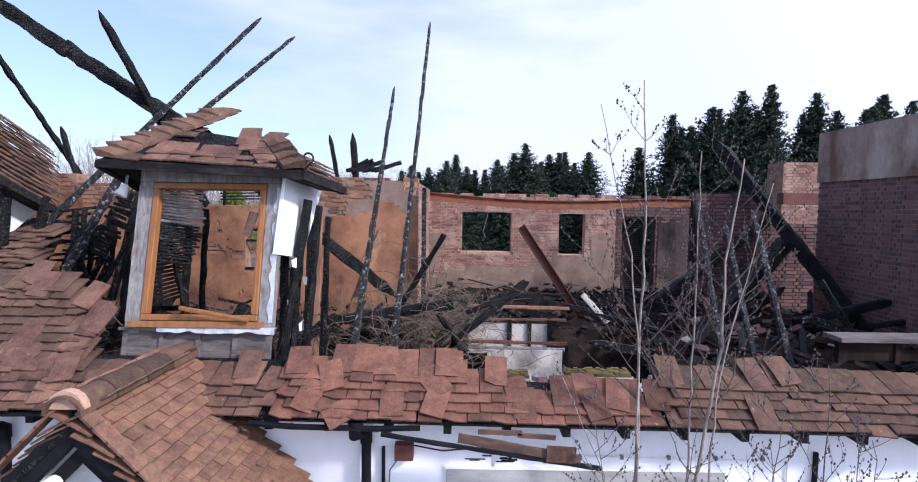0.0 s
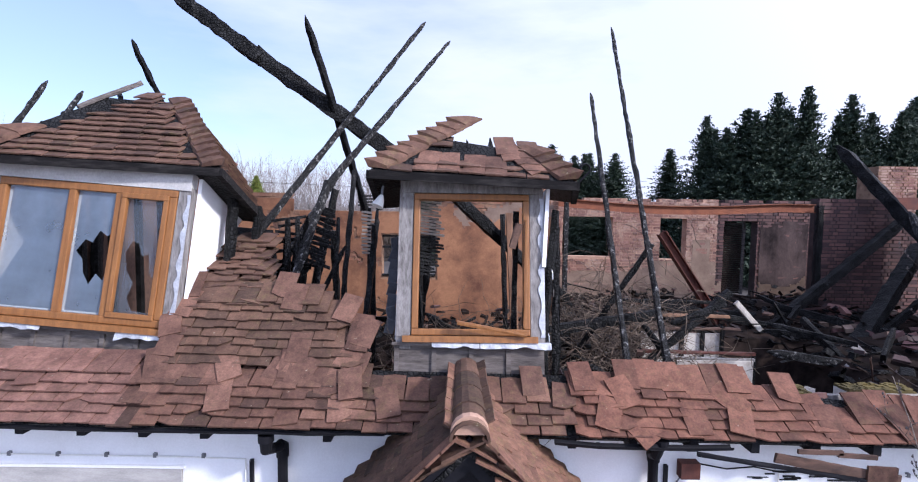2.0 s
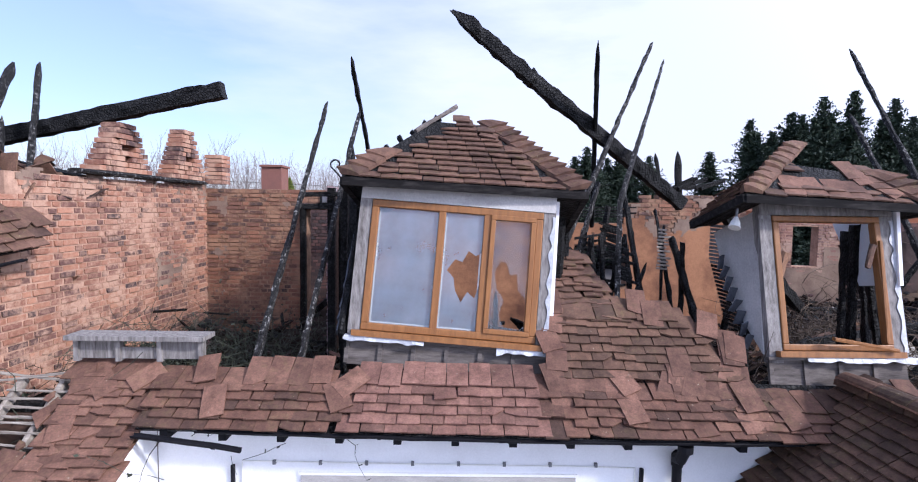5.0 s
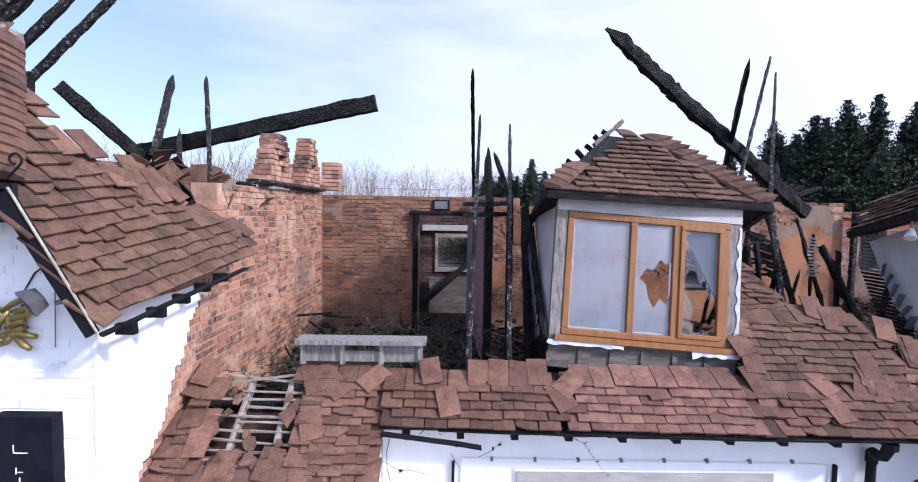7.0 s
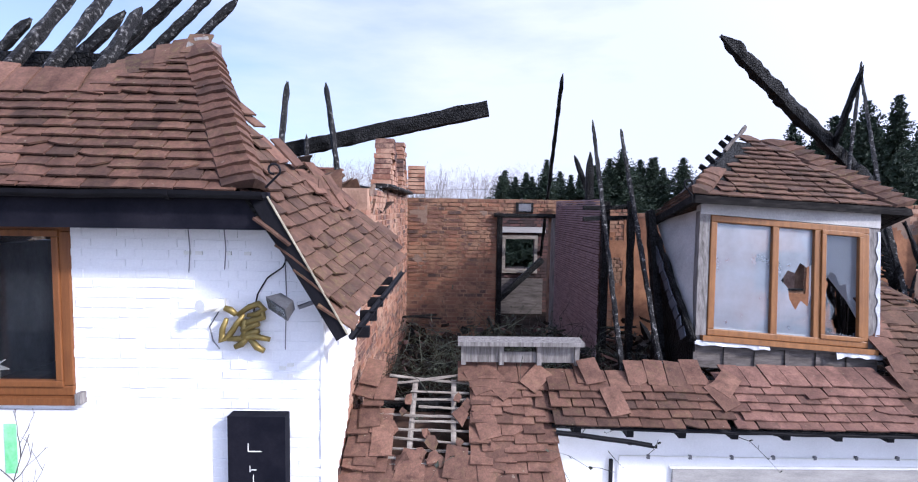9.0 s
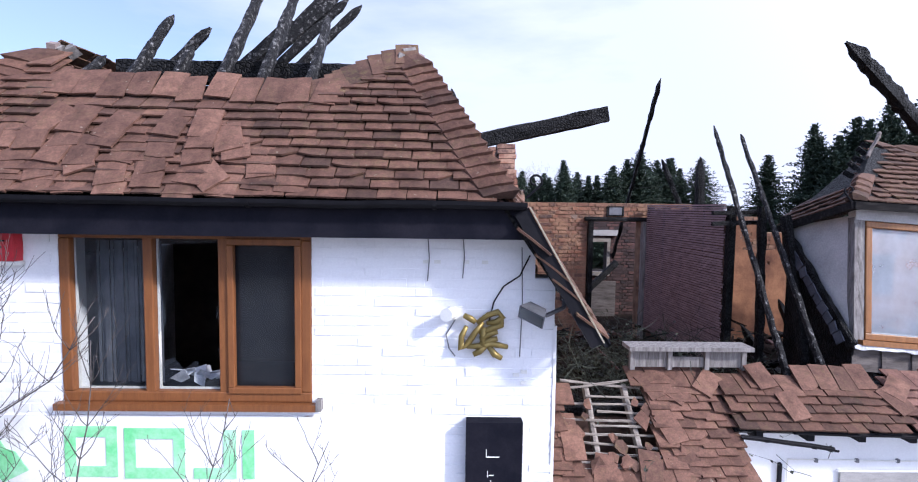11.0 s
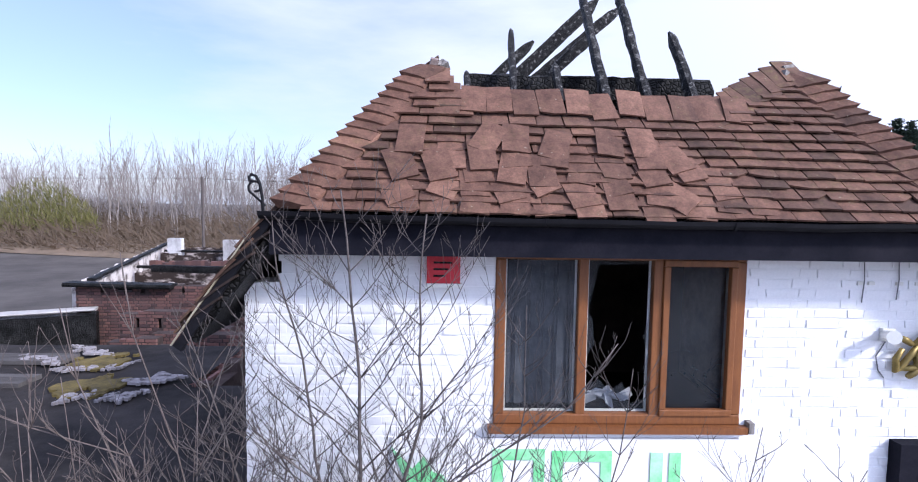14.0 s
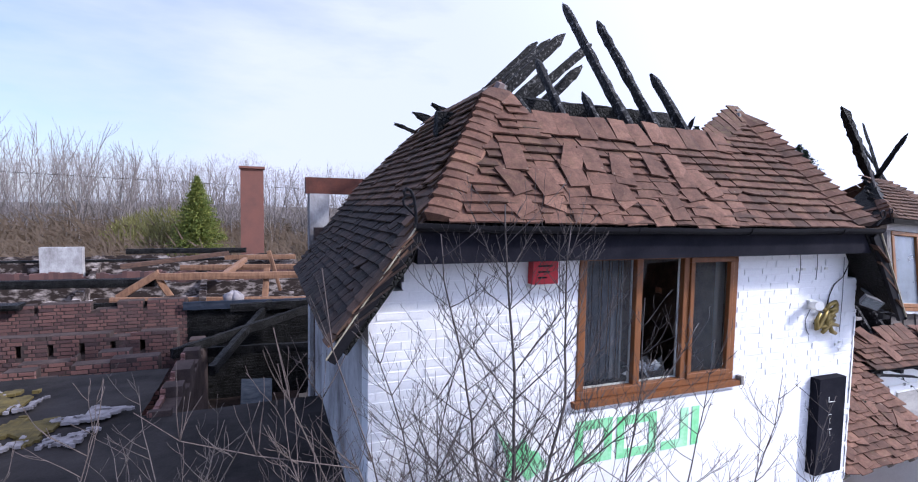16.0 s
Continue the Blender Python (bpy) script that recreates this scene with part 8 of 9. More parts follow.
Shape().tube([(-95, 45, 6.6), (-60, 42, 6.1), (-31.5, 39.5, 6.4), (-10, 38.5, 5.7), (12, 38, 6.4)], [0.014] * 5, 5).make("wire", MAT_CHAR, wire_pole)


# ---- trees ----
def limb(s, p, d, length, radius, depth, r, sides=5, spread=0.6, droop=0.0, kids=3, upward=0.25, ratio=(0.4, 0.65)):
    pts, radii = [p], [radius]
    q = p.copy()
    dd = d.copy()
    n = 5 if depth > 0 else 3
    for i in range(n):
        dd = (dd + Vector((r.gauss(0, 0.10), r.gauss(0, 0.10), r.gauss(0, 0.06) + upward * 0.12 - droop))).normalized()
        q = q + dd * (length / n)
        pts.append(q.copy())
        radii.append(max(0.0019, radius * (1 - 0.75 * (i + 1) / n)))
    s.tube(pts, radii, sides if depth > 0 else 3)
    if depth > 0:
        for k in range(kids):
            f = 0.25 + 0.7 * (k + r.random()) / kids
            i = min(n - 1, int(f * n))
            base = pts[i].lerp(pts[i + 1], f * n - i)
            axis = Vector((r.gauss(0, 1), r.gauss(0, 1), r.gauss(0, 0.4))).normalized()
            nd = (dd + axis * spread).normalized()
            limb(s, base, nd, length * (1.15 - 0.8 * f) * r.uniform(*ratio), radii[i] * 0.6, depth - 1, r, max(3, sides - 1), spread, droop, max(3, int(kids * 0.6)), upward, ratio)


def whip(s, r, p, d, length, radius, depth, many=(20, 7, 4), shoots=None):
    """A slender shoot that bends upward and bears finer shoots."""
    n = 8 if depth == 3 else 6
    pts, radii = [p], [radius]
    for i in range(n):
        bend = 0.045 if depth == 3 else 0.13
        d = (d + Vector((r.gauss(0, bend), r.gauss(0, bend), 0.06))).normalized()
        pts.append(pts[-1] + d * (length / n))
        radii.append(max(0.0012, radius * (1 - 0.8 * (i + 1) / n)))
    s.tube(pts, radii, 5 if depth > 1 else 3)
    if depth:
        for k in range(many[3 - depth]):
            f = (0.40 if depth == 3 else 0.15) + (0.56 if depth == 3 else 0.75) * r.random()
            i = min(n - 1, int(f * n))
            a = r.uniform(0, 2 * math.pi)
            out = Vector((math.cos(a), 0.6 * math.sin(a), 0))
            side = (d * 0.7 + out * r.uniform(0.35, 1.1)).normalized()
            reach = {3: r.uniform(0.45, 1.15) * (1.35 - 0.8 * f), 2: length * r.uniform(0.25, 0.5), 1: length * r.uniform(0.2, 0.45)}[depth]
            whip(shoots or s, r, pts[i].lerp(pts[i + 1], f * n - i), side, reach, {3: 0.0042, 2: 0.0022, 1: 0.0014}[depth], depth - 1, many)


def shoot(s, r, p, d, length, radius, depth, lift=0.10, buds=None):
    """A side shoot that curves upward and bears finer ones."""
    n = 6
    pts, radii = [p], [radius]
    for i in range(n):
        d = (d + Vector((r.gauss(0, 0.09), r.gauss(0, 0.09), lift + r.gauss(0, 0.05)))).normalized()
        pts.append(pts[-1] + d * (length / n))
        radii.append(max(0.0013, radius * (1 - 0.72 * (i + 1) / n)))
    s.tube(pts, radii, 5 if depth > 1 else 3)
    if buds is not None:
        for q in pts[2:]:
            if r.random() < 0.75:
                c = q + Vector((r.gauss(0, 0.006), r.gauss(0, 0.006), 0.004))
                e = r.uniform(0.005, 0.009)
                buds.add([c + Vector(v) * e for v in ((1, 0, 0), (0, 1, 0), (-1, 0, 0), (0, -1, 0), (0, 0, 1.6), (0, 0, -1.2))], [(0, 1, 4), (1, 2, 4), (2, 3, 4), (3, 0, 4), (1, 0, 5), (2, 1, 5), (3, 2, 5), (0, 3, 5)])
    if depth:
        kids = max(2, int(length / (0.115 if depth > 1 else 0.085)))
        for k in range(kids):
            f = 0.18 + 0.75 * (k + r.random()) / kids
            i = min(n - 1, int(f * n))
            along = (pts[i + 1] - pts[i]).normalized()
            side = Vector((r.choice((-1, 1)) * r.uniform(0.5, 1.0), r.gauss(0, 0.45), r.uniform(-0.1, 0.35)))
            shoot(s, r, pts[i].lerp(pts[i + 1], f * n - i), (along * 0.85 + side * 0.75).normalized(), length * r.uniform(0.28, 0.58) * (1.2 - 0.6 * f), max(radii[i] * 0.66, 0.0019), depth - 1, lift * 0.8, buds)


def young_tree(label, group, y, path, radius, seed, low, many, reach, bark, twig, depth=2, budding=False):
    """A slim trunk along waypoints (x, z) with side shoots in loose pairs."""
    r = random.Random(seed)
    tree = thing("sapling", label, "tree", group)
    knots = [Vector((x + r.gauss(0, 0.004), y + r.gauss(0, 0.012), z)) for x, z in path]
    pts = []
    for a, b in zip(knots, knots[1:]):
        m = max(2, int((b - a).length / 0.16))
        pts += [a.lerp(b, i / m) + Vector((r.gauss(0, 0.005), r.gauss(0, 0.005), 0)) for i in range(m)]
    pts.append(knots[-1])
    n = len(pts)
    radii = [max(0.0022, radius * (1 - 0.85 * i / n)) for i in range(n)]
    Shape().tube(pts, radii, 7).make("trunk", bark, tree, smooth=True)
    twigs, buds = Shape(), Shape() if budding else None
    height = pts[-1].z
    for k in range(many):
        z = low + (height - low) * 0.94 * (k + r.random()) / many
        i = min(range(n), key=lambda q: abs(pts[q].z - z))
        f = (z - low) / (height - low)
        sign = 1 if k % 2 else -1
        d = Vector((sign * r.uniform(0.55, 1.0), r.gauss(0, 0.4), r.uniform(0.45, 0.95))).normalized()
        shoot(twigs, r, pts[i], d, reach * r.uniform(0.55, 1.1) * (1.15 - 0.75 * f), max(radii[i] * r.uniform(0.45, 0.65), 0.0032), depth if r.random() < 0.7 else depth - 1, 0.10, buds)
    twigs.make("crown", twig, tree, smooth=True)
    if budding:
        buds.make("buds", MAT_BARK, tree, "dark winter buds")["kind"] = "stuff"
    return tree


PALE = ("pale bare sapling in bud before the low white wall", "pale saplings")
young_tree(*PALE, 3.33, ((1.25, 0), (1.24, 2.32), (1.225, 4.16), (1.185, 4.95)), 0.021, 3, 2.6, 13, 0.75, MAT_BARK_PALE, MAT_BARK_RED, 1, True)
young_tree(*PALE, 3.31, ((1.26, 0), (1.22, 3.1), (1.14, 3.81), (0.90, 4.79)), 0.014, 4, 3.2, 7, 0.40, MAT_BARK_PALE, MAT_BARK_RED, 1, True)
young_tree(*PALE, 3.36, ((1.58, 0), (1.60, 2.4), (1.60, 4.50)), 0.015, 8, 2.5, 9, 0.55, MAT_BARK_PALE, MAT_BARK_RED, 1, True)
young_tree(*PALE, 3.33, ((1.57, 0), (1.63, 2.32), (1.76, 3.20), (1.775, 3.77), (1.86, 4.45)), 0.023, 5, 2.4, 15, 0.95, MAT_BARK_PALE, MAT_BARK_RED, 1, True)
young_tree(*PALE, 3.28, ((1.60, 0), (1.74, 3.0), (2.03, 4.29)), 0.013, 6, 2.6, 9, 0.60, MAT_BARK_PALE, MAT_BARK_RED, 1, True)
young_tree(*PALE, 3.20, ((1.02, 0), (0.98, 2.35), (0.62, 3.15)), 0.009, 9, 2.2, 5, 0.40, MAT_BARK_PALE, MAT_BARK_RED, 1, True)
young_tree(*PALE, 3.10, ((2.32, 0), (2.33, 2.2), (2.36, 2.75), (2.33, 3.15)), 0.012, 7, 1.9, 9, 0.60, MAT_BARK_RED, MAT_BARK_RED, 1, True)
for x, z, lean, seed in ((1.05, 2.75, -0.12, 31), (1.42, 2.70, 0.10, 32), (1.95, 2.85, 0.12, 33), (2.15, 2.60, -0.10, 34), (2.55, 2.80, 0.08, 35), (2.75, 2.65, -0.06, 36)):
    young_tree("low budding shoot before the white wall", "budding shoots", 3.15, ((x, 0), (x + 0.3 * lean, 1.9), (x + lean, z - 0.25), (x + 1.3 * lean, z)), 0.009, seed, 1.7, 9, 0.55, MAT_BARK_RED, MAT_BARK_RED, 1, True)
BARE = ("bare twiggy sapling before the white house", "bare saplings")
for y, path, radius, seed, low, many, reach in ((2.25, ((-12.89, 0), (-12.885, 2.96), (-12.88, 3.63), (-12.96, 4.38), (-12.97, 4.62)), 0.020, 11, 2.7, 15, 0.95),
                                                (2.22, ((-12.75, 0), (-12.68, 2.92), (-12.55, 3.43), (-12.57, 4.09), (-12.54, 4.5)), 0.019, 17, 2.6, 14, 0.95),
                                                (2.28, ((-13.0, 0), (-13.085, 3.0), (-13.184, 3.715), (-13.316, 4.19), (-13.34, 4.45)), 0.015, 19, 2.6, 13, 0.70),
                                                (2.20, ((-13.4, 0), (-13.48, 3.0), (-13.62, 3.6), (-13.75, 3.95)), 0.012, 41, 2.3, 13, 0.60),
                                                (2.18, ((-12.72, 0), (-12.68, 2.85), (-12.25, 3.20), (-11.80, 3.50), (-11.55, 3.85)), 0.014, 43, 2.5, 13, 0.60),
                                                (2.15, ((-12.2, 0), (-12.15, 2.7), (-12.02, 3.5), (-12.03, 4.05)), 0.012, 47, 2.3, 12, 0.65),
                                                (2.10, ((-11.75, 0), (-11.7, 2.6), (-11.55, 3.3), (-11.50, 3.75)), 0.011, 53, 2.2, 12, 0.65),
                                                (2.10, ((-11.2, 0), (-11.1, 2.5), (-10.9, 3.1), (-10.82, 3.45)), 0.010, 59, 2.1, 11, 0.60),
                                                (2.05, ((-10.6, 0), (-10.55, 2.4), (-10.4, 3.0), (-10.3, 3.25)), 0.009, 61, 2.0, 10, 0.50)):
    young_tree(*BARE, y, path, radius * 1.15, seed, low - 0.3, int(many * 1.7), reach * 1.15, MAT_BARK, MAT_BARK)
# long arching stems over the felt roof
for pts in (((-13.5, 1.85, 2.4), (-13.86, 1.9, 3.39), (-14.29, 1.9, 3.52), (-14.58, 1.9, 3.63), (-14.74, 1.9, 3.77)), ((-13.6, 2.0, 2.4), (-13.95, 2.0, 3.2), (-14.15, 2.0, 3.7), (-14.22, 2.0, 4.05)), ((-13.55, 2.1, 2.4), (-13.75, 2.1, 3.3), (-13.95, 2.1, 3.9), (-14.0, 2.1, 4.3))):
    r = random.Random(len(pts) * 7)
    stem = thing("arching_stem", "pale arching bare stem beside the white house", "shrub", "arching stems")
    s = Shape().tube([(-13.5, 1.9, 0)] + list(pts), [0.008, 0.006, 0.0038, 0.003, 0.0022, 0.0015][:len(pts) + 1], 5)
    for p in pts[1:-1]:
        for q in range(4):
            shoot(s, r, Vector(p), Vector((r.gauss(-0.3, 0.5), r.gauss(0, 0.3), 0.9)).normalized(), r.uniform(0.12, 0.35), 0.003, 0)
    s.make("stem", MAT_BARK_RED, stem, smooth=True)
brush = random.Random(90)
for k in range(13):
    r = random.Random(100 + k)
    x, y = brush.uniform(-14.9, -13.55), brush.uniform(1.5, 2.5)
    shrub = thing("bare_shrub", "dense bare shrub beside the white house", "shrub", "bare shrubs")
    for j in range(2):
        s = Shape()
        whip(s, r, Vector((x + 0.05 * j, y, 0)), Vector((r.gauss(0, 0.14), r.gauss(0, 0.08), 1)).normalized(), r.uniform(2.9, 3.8), 0.008, 3, (9, 5, 2))
        s.make("stem", MAT_BARK_RED if k % 2 else MAT_BARK, shrub, smooth=True)


def conifer(seed, height, width, mat, boughs=600):
    r = random.Random(seed)
    t = thing("conifer", "tall dark green conifer behind the ruin", "tree", "conifers behind the ruin")
    Shape().tube([(0, 0, 0), (0.05, 0, height * 0.5), (0, 0, height)], [height * 0.02, height * 0.012, 0.02], 7).make("trunk", MAT_BARK, t)
    s = Shape()
    for b in range(boughs):
        f = 0.03 + 0.965 * ((b + r.random()) / boughs) ** 1.1
        reach = (width * (1 - f) ** 0.92 + 0.07) * r.uniform(0.35, 1.2)
        a = b * 2.399 + r.uniform(-0.4, 0.4)
        rise = r.uniform(0.15, 0.55) + 0.5 * f
        d = Vector((math.cos(a), math.sin(a), rise))
        across = Vector((-math.sin(a), math.cos(a), 0))
        n = max(4, int(reach / 0.085))
        for k in range(n):
            g = (k + 0.5) / n
            c = Vector((0, 0, f * height)) + d * (reach * g) - Vector((0, 0, 0.42 * reach * g * g))
            long = (0.10 + 0.26 * (1 - g) * (1 - f)) * r.uniform(0.7, 1.3)
            for side in (-1, 1):
                p = c + Vector((r.gauss(0, 0.03), r.gauss(0, 0.03), r.gauss(0, 0.04)))
                e2 = (d * 0.8 + across * side * r.uniform(0.5, 1.1) + Vector((0, 0, r.gauss(0.15, 0.35)))).normalized() * long
                e1 = (across * r.gauss(0, 1) + Vector((0, 0, r.gauss(0, 1)))).normalized() * (0.05 + 0.03 * r.random())
                s.add([p - e1, p + e1, p + e2], [(0, 1, 2)])
        if f < 0.9:
            for k in range(5):
                g = r.uniform(0.05, 0.55)
                p = Vector((0, 0, f * height)) + d * (reach * g)
                e1, e2 = (Vector((r.gauss(0, 1), r.gauss(0, 1), r.gauss(0, 1))).normalized() * r.uniform(0.12, 0.32) for q in range(2))
                s.add([p, p + e1, p + e2], [(0, 1, 2)])
    s.make("crown", mat, t)
    return t


firs = [conifer(k, 10.0, w, MAT_FIR, 640) for k, w in ((1, 3.2), (2, 2.5), (3, 4.0))]
spots = [(13.4, 29.5, 0.90, 0), (14.8, 30, 1.02, 2), (12.0, 34, 0.83, 1)]
tr = random.Random(5)
x = 12.9
while x < 31:
    spots.append((x, 28.5 + tr.uniform(0, 4), tr.uniform(0.86, 1.04) + 0.10 * min(1, (x - 12.9) / 4), tr.choice((0, 1, 2, 2))))
    x += tr.uniform(0.55, 0.95)
x = -4.4
while x < 10.3:
    spots.append((x, 38 + tr.uniform(0, 4), tr.uniform(0.68, 0.88) + 0.05 * math.exp(-((x - 6.5) / 2.4) ** 2), tr.choice((0, 2, 2, 1))))
    x += tr.uniform(0.5, 0.9)
for i, (x, y, sc, k) in enumerate(spots):
    if i < 3:
        firs[k if i == 0 else (2 if i == 1 else 1)].matrix_basis = pose(x, y, 0, 0, 0, i * 50) @ Matrix.Diagonal((sc * (1.8 if i == 2 else 1.4), sc * (1.8 if i == 2 else 1.4), sc, 1))
    else:
        c = copy_thing(firs[k], pose(x, y, 0, 0, 0, i * 77))
        wide = 1.4 if y > 37 else 1.22
        c.scale = (sc * wide, sc * wide, sc)
yellow = conifer(9, 6.6, 2.45, MAT_FIR_LIGHT, 1400)
tagged(yellow, "yellow-green conifer by the bare wood", "tree", "")
yellow.location = (-19.2, 43, 0)


def woods():
    r = random.Random(77)
    s = Shape()
    for k in range(480):
        x = r.uniform(-100, -4)
        y = 47 + r.uniform(-2, 20)
        h = r.uniform(5.5, 8.5) * (1.25 if -50 < x < -26 else 1.0)
        base = Vector((x, y, ground_height(x, y) - 0.2))
        limb(s, base, Vector((r.gauss(0, 0.04), 0, 1)).normalized(), h, 0.065, 2, r, 3, 0.6, 0, 9, 0.8, (0.25, 0.45))
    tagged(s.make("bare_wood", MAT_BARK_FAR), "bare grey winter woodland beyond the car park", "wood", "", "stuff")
    haze = Shape()
    for k in range(70000):
        x, y = r.uniform(-110, 2), r.uniform(48, 68)
        top = 7.2 + 2.2 * noise.noise(Vector((x * 0.07, 9, 0))) + 1.6 * noise.noise(Vector((x * 0.35, y * 0.2, 5)))
        z = 1.2 + top * r.random() ** 0.7
        d = Vector((r.gauss(0, 0.6), r.gauss(0, 0.3), 0.8)).normalized() * r.uniform(0.25, 0.8)
        haze.add([Vector((x, y, z)), Vector((x + 0.025, y, z)), Vector((x, y, z)) + d], [(0, 1, 2)])
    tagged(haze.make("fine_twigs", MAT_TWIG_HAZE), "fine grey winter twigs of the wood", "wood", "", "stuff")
    far = Shape()
    for k in range(30000):
        x, y = r.uniform(-110, 2), r.uniform(56, 72)
        top = 2.6 + 1.2 * noise.noise(Vector((x * 0.06, 3, 0))) + 0.8 * noise.noise(Vector((x * 0.4, 5, 0)))
        z = 1.0 + top * r.random() ** 0.8
        d = Vector((r.gauss(0, 0.5), r.gauss(0, 0.3), 1)).normalized() * r.uniform(0.6, 1.8)
        far.add([Vector((x, y, z)), Vector((x + 0.09, y, z)), Vector((x, y, z)) + d], [(0, 1, 2)])
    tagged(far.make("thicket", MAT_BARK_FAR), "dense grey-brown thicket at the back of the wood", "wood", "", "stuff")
    t = Shape()
    for k in range(34000):
        x = r.uniform(-100, -4)
        y = 43 + r.uniform(-3, 14)
        z = ground_height(x, y) + abs(r.gauss(0, 1.2)) * (0.5 + 0.7 * max(0, noise.noise(Vector((x * 0.15, y * 0.1, 0)))))
        d = Vector((r.gauss(0, 1), r.gauss(0, 1), r.gauss(0.8, 0.6))).normalized()
        t.add([Vector((x, y, z)), Vector((x + 0.10, y, z + 0.08)), Vector((x, y, z)) + d * r.uniform(0.5, 1.6)], [(0, 1, 2)])
    tagged(t.make("scrub", MAT_SCRUB), "brown bramble scrub at the edge of the car park", "scrub", "", "stuff")


woods()


def shrub_mass(name, label, x, y, w, h, count, seed, mat):
    r = random.Random(seed)
    s = Shape()
    for k in range(count):
        a, q = r.uniform(0, 2 * math.pi), r.random() ** 0.5
        p = Vector((x + w * q * math.cos(a), y + 2.0 * q * math.sin(a), 1.0 + h * (1 - q * q * 0.7) * r.random()))
        d = Vector((r.gauss(0, 0.6), r.gauss(0, 0.6), 1)).normalized() * r.uniform(0.3, 0.9)
        s.add([p, p + Vector((0.07, 0, 0.02)), p + d], [(0, 1, 2)])
    return tagged(s.make(name, mat), label, "shrub", "", "stuff")


shrub_mass("willow_scrub", "yellow-green budding willow scrub by the wood", -49, 46, 5.0, 5.4, 5000, 4, MAT_WILLOW)
shrub_mass("willow_scrub", "olive-green budding willow scrub by the wood", -22, 46, 4.5, 3.0, 3500, 5, MAT_WILLOW)


# ---- debris inside ----
def rubble(name, x0, x1, y0, y1, z, amp, seed, label):
    s = Shape()
    nx, ny = int((x1 - x0) / 0.12), int((y1 - y0) / 0.12)
    for j in range(ny + 1):
        for i in range(nx + 1):
            x, y = x0 + (x1 - x0) * i / nx, y0 + (y1 - y0) * j / ny
            e = min(i, nx - i, j, ny - j) / 4
            h = (0.5 + 0.5 * noise.fractal(Vector((x * 1.3, y * 1.3, seed)), 1.0, 2.0, 5)) * amp * min(1, e)
            if x0 > -1:
                h -= 0.75 * max(0.0, min(1.0, (x + 0.05) / 0.3, (2.25 - x) / 0.4, (6.75 - y) / 0.3))
            s.v.append(Vector((x, y, z + h)))
    for j in range(ny):
        for i in range(nx):
            a = j * (nx + 1) + i
            s.f.append((a, a + 1, a + nx + 2, a + nx + 1))
    return tagged(s.make(name, MAT_RUBBLE), label, "rubble", "", "stuff")


rubble("rubble_heap", -8.9, -0.7, 4.1, 7.6, 2.33, 0.28, 4, "heap of sooty ash and rubble on the floor")
rubble("rubble_heap", -0.6, 5.8, 4.1, 10.5, 2.33, 0.24, 9, "heap of sooty ash and rubble on the floor")


def clutter(name, x0, x1, y0, y1, z, count, seed, label, mats):
    r = random.Random(seed)
    for mat, share in mats:
        s = Shape()
        for k in range(int(count * share)):
            c = Vector((r.uniform(x0, x1), r.uniform(y0, y1), z + abs(r.gauss(0, 0.13))))
            if 0.1 < c.x < 2.1 and c.y < 6.6:
                c.z -= 0.70
            m = Matrix.Translation(c) @ Euler((r.gauss(0, 0.35), r.gauss(0, 0.35), r.uniform(0, 6.3))).to_matrix().to_4x4()
            if r.random() < 0.45:
                l, w, h = r.uniform(0.10, 0.30), r.uniform(0.008, 0.02), r.uniform(0.006, 0.02)
            else:
                l, w, h = r.uniform(0.03, 0.09), r.uniform(0.03, 0.07), r.uniform(0.006, 0.03)
            k8 = [r.uniform(0.55, 1.15) for q in range(8)]
            s.hexa([m @ Vector((sx * l * k8[i], sy * w * k8[7 - i], sz * h)) for i, (sx, sy, sz) in enumerate(((-1, -1, -1), (1, -1, -1), (1, 1, -1), (-1, 1, -1), (-1, -1, 1), (1, -1, 1), (1, 1, 1), (-1, 1, 1)))])
        tagged(s.make(name, mat), label, "debris", "", "stuff")


MIX = ((MAT_CHAR, 0.50), (MAT_GREY_WOOD, 0.01), (MAT_BRICK_SOOT, 0.12), (MAT_BROWN_BOARD, 0.05), (MAT_RUBBLE, 0.32))
clutter("burnt_debris", -0.5, 5.7, 4.2, 10.4, 2.36, 1500, 3, "burnt laths, slates and bricks strewn over the floor", MIX)
clutter("burnt_debris", -8.8, -0.7, 4.2, 7.5, 2.42, 1100, 4, "burnt laths, slates and bricks strewn over the floor", MIX)


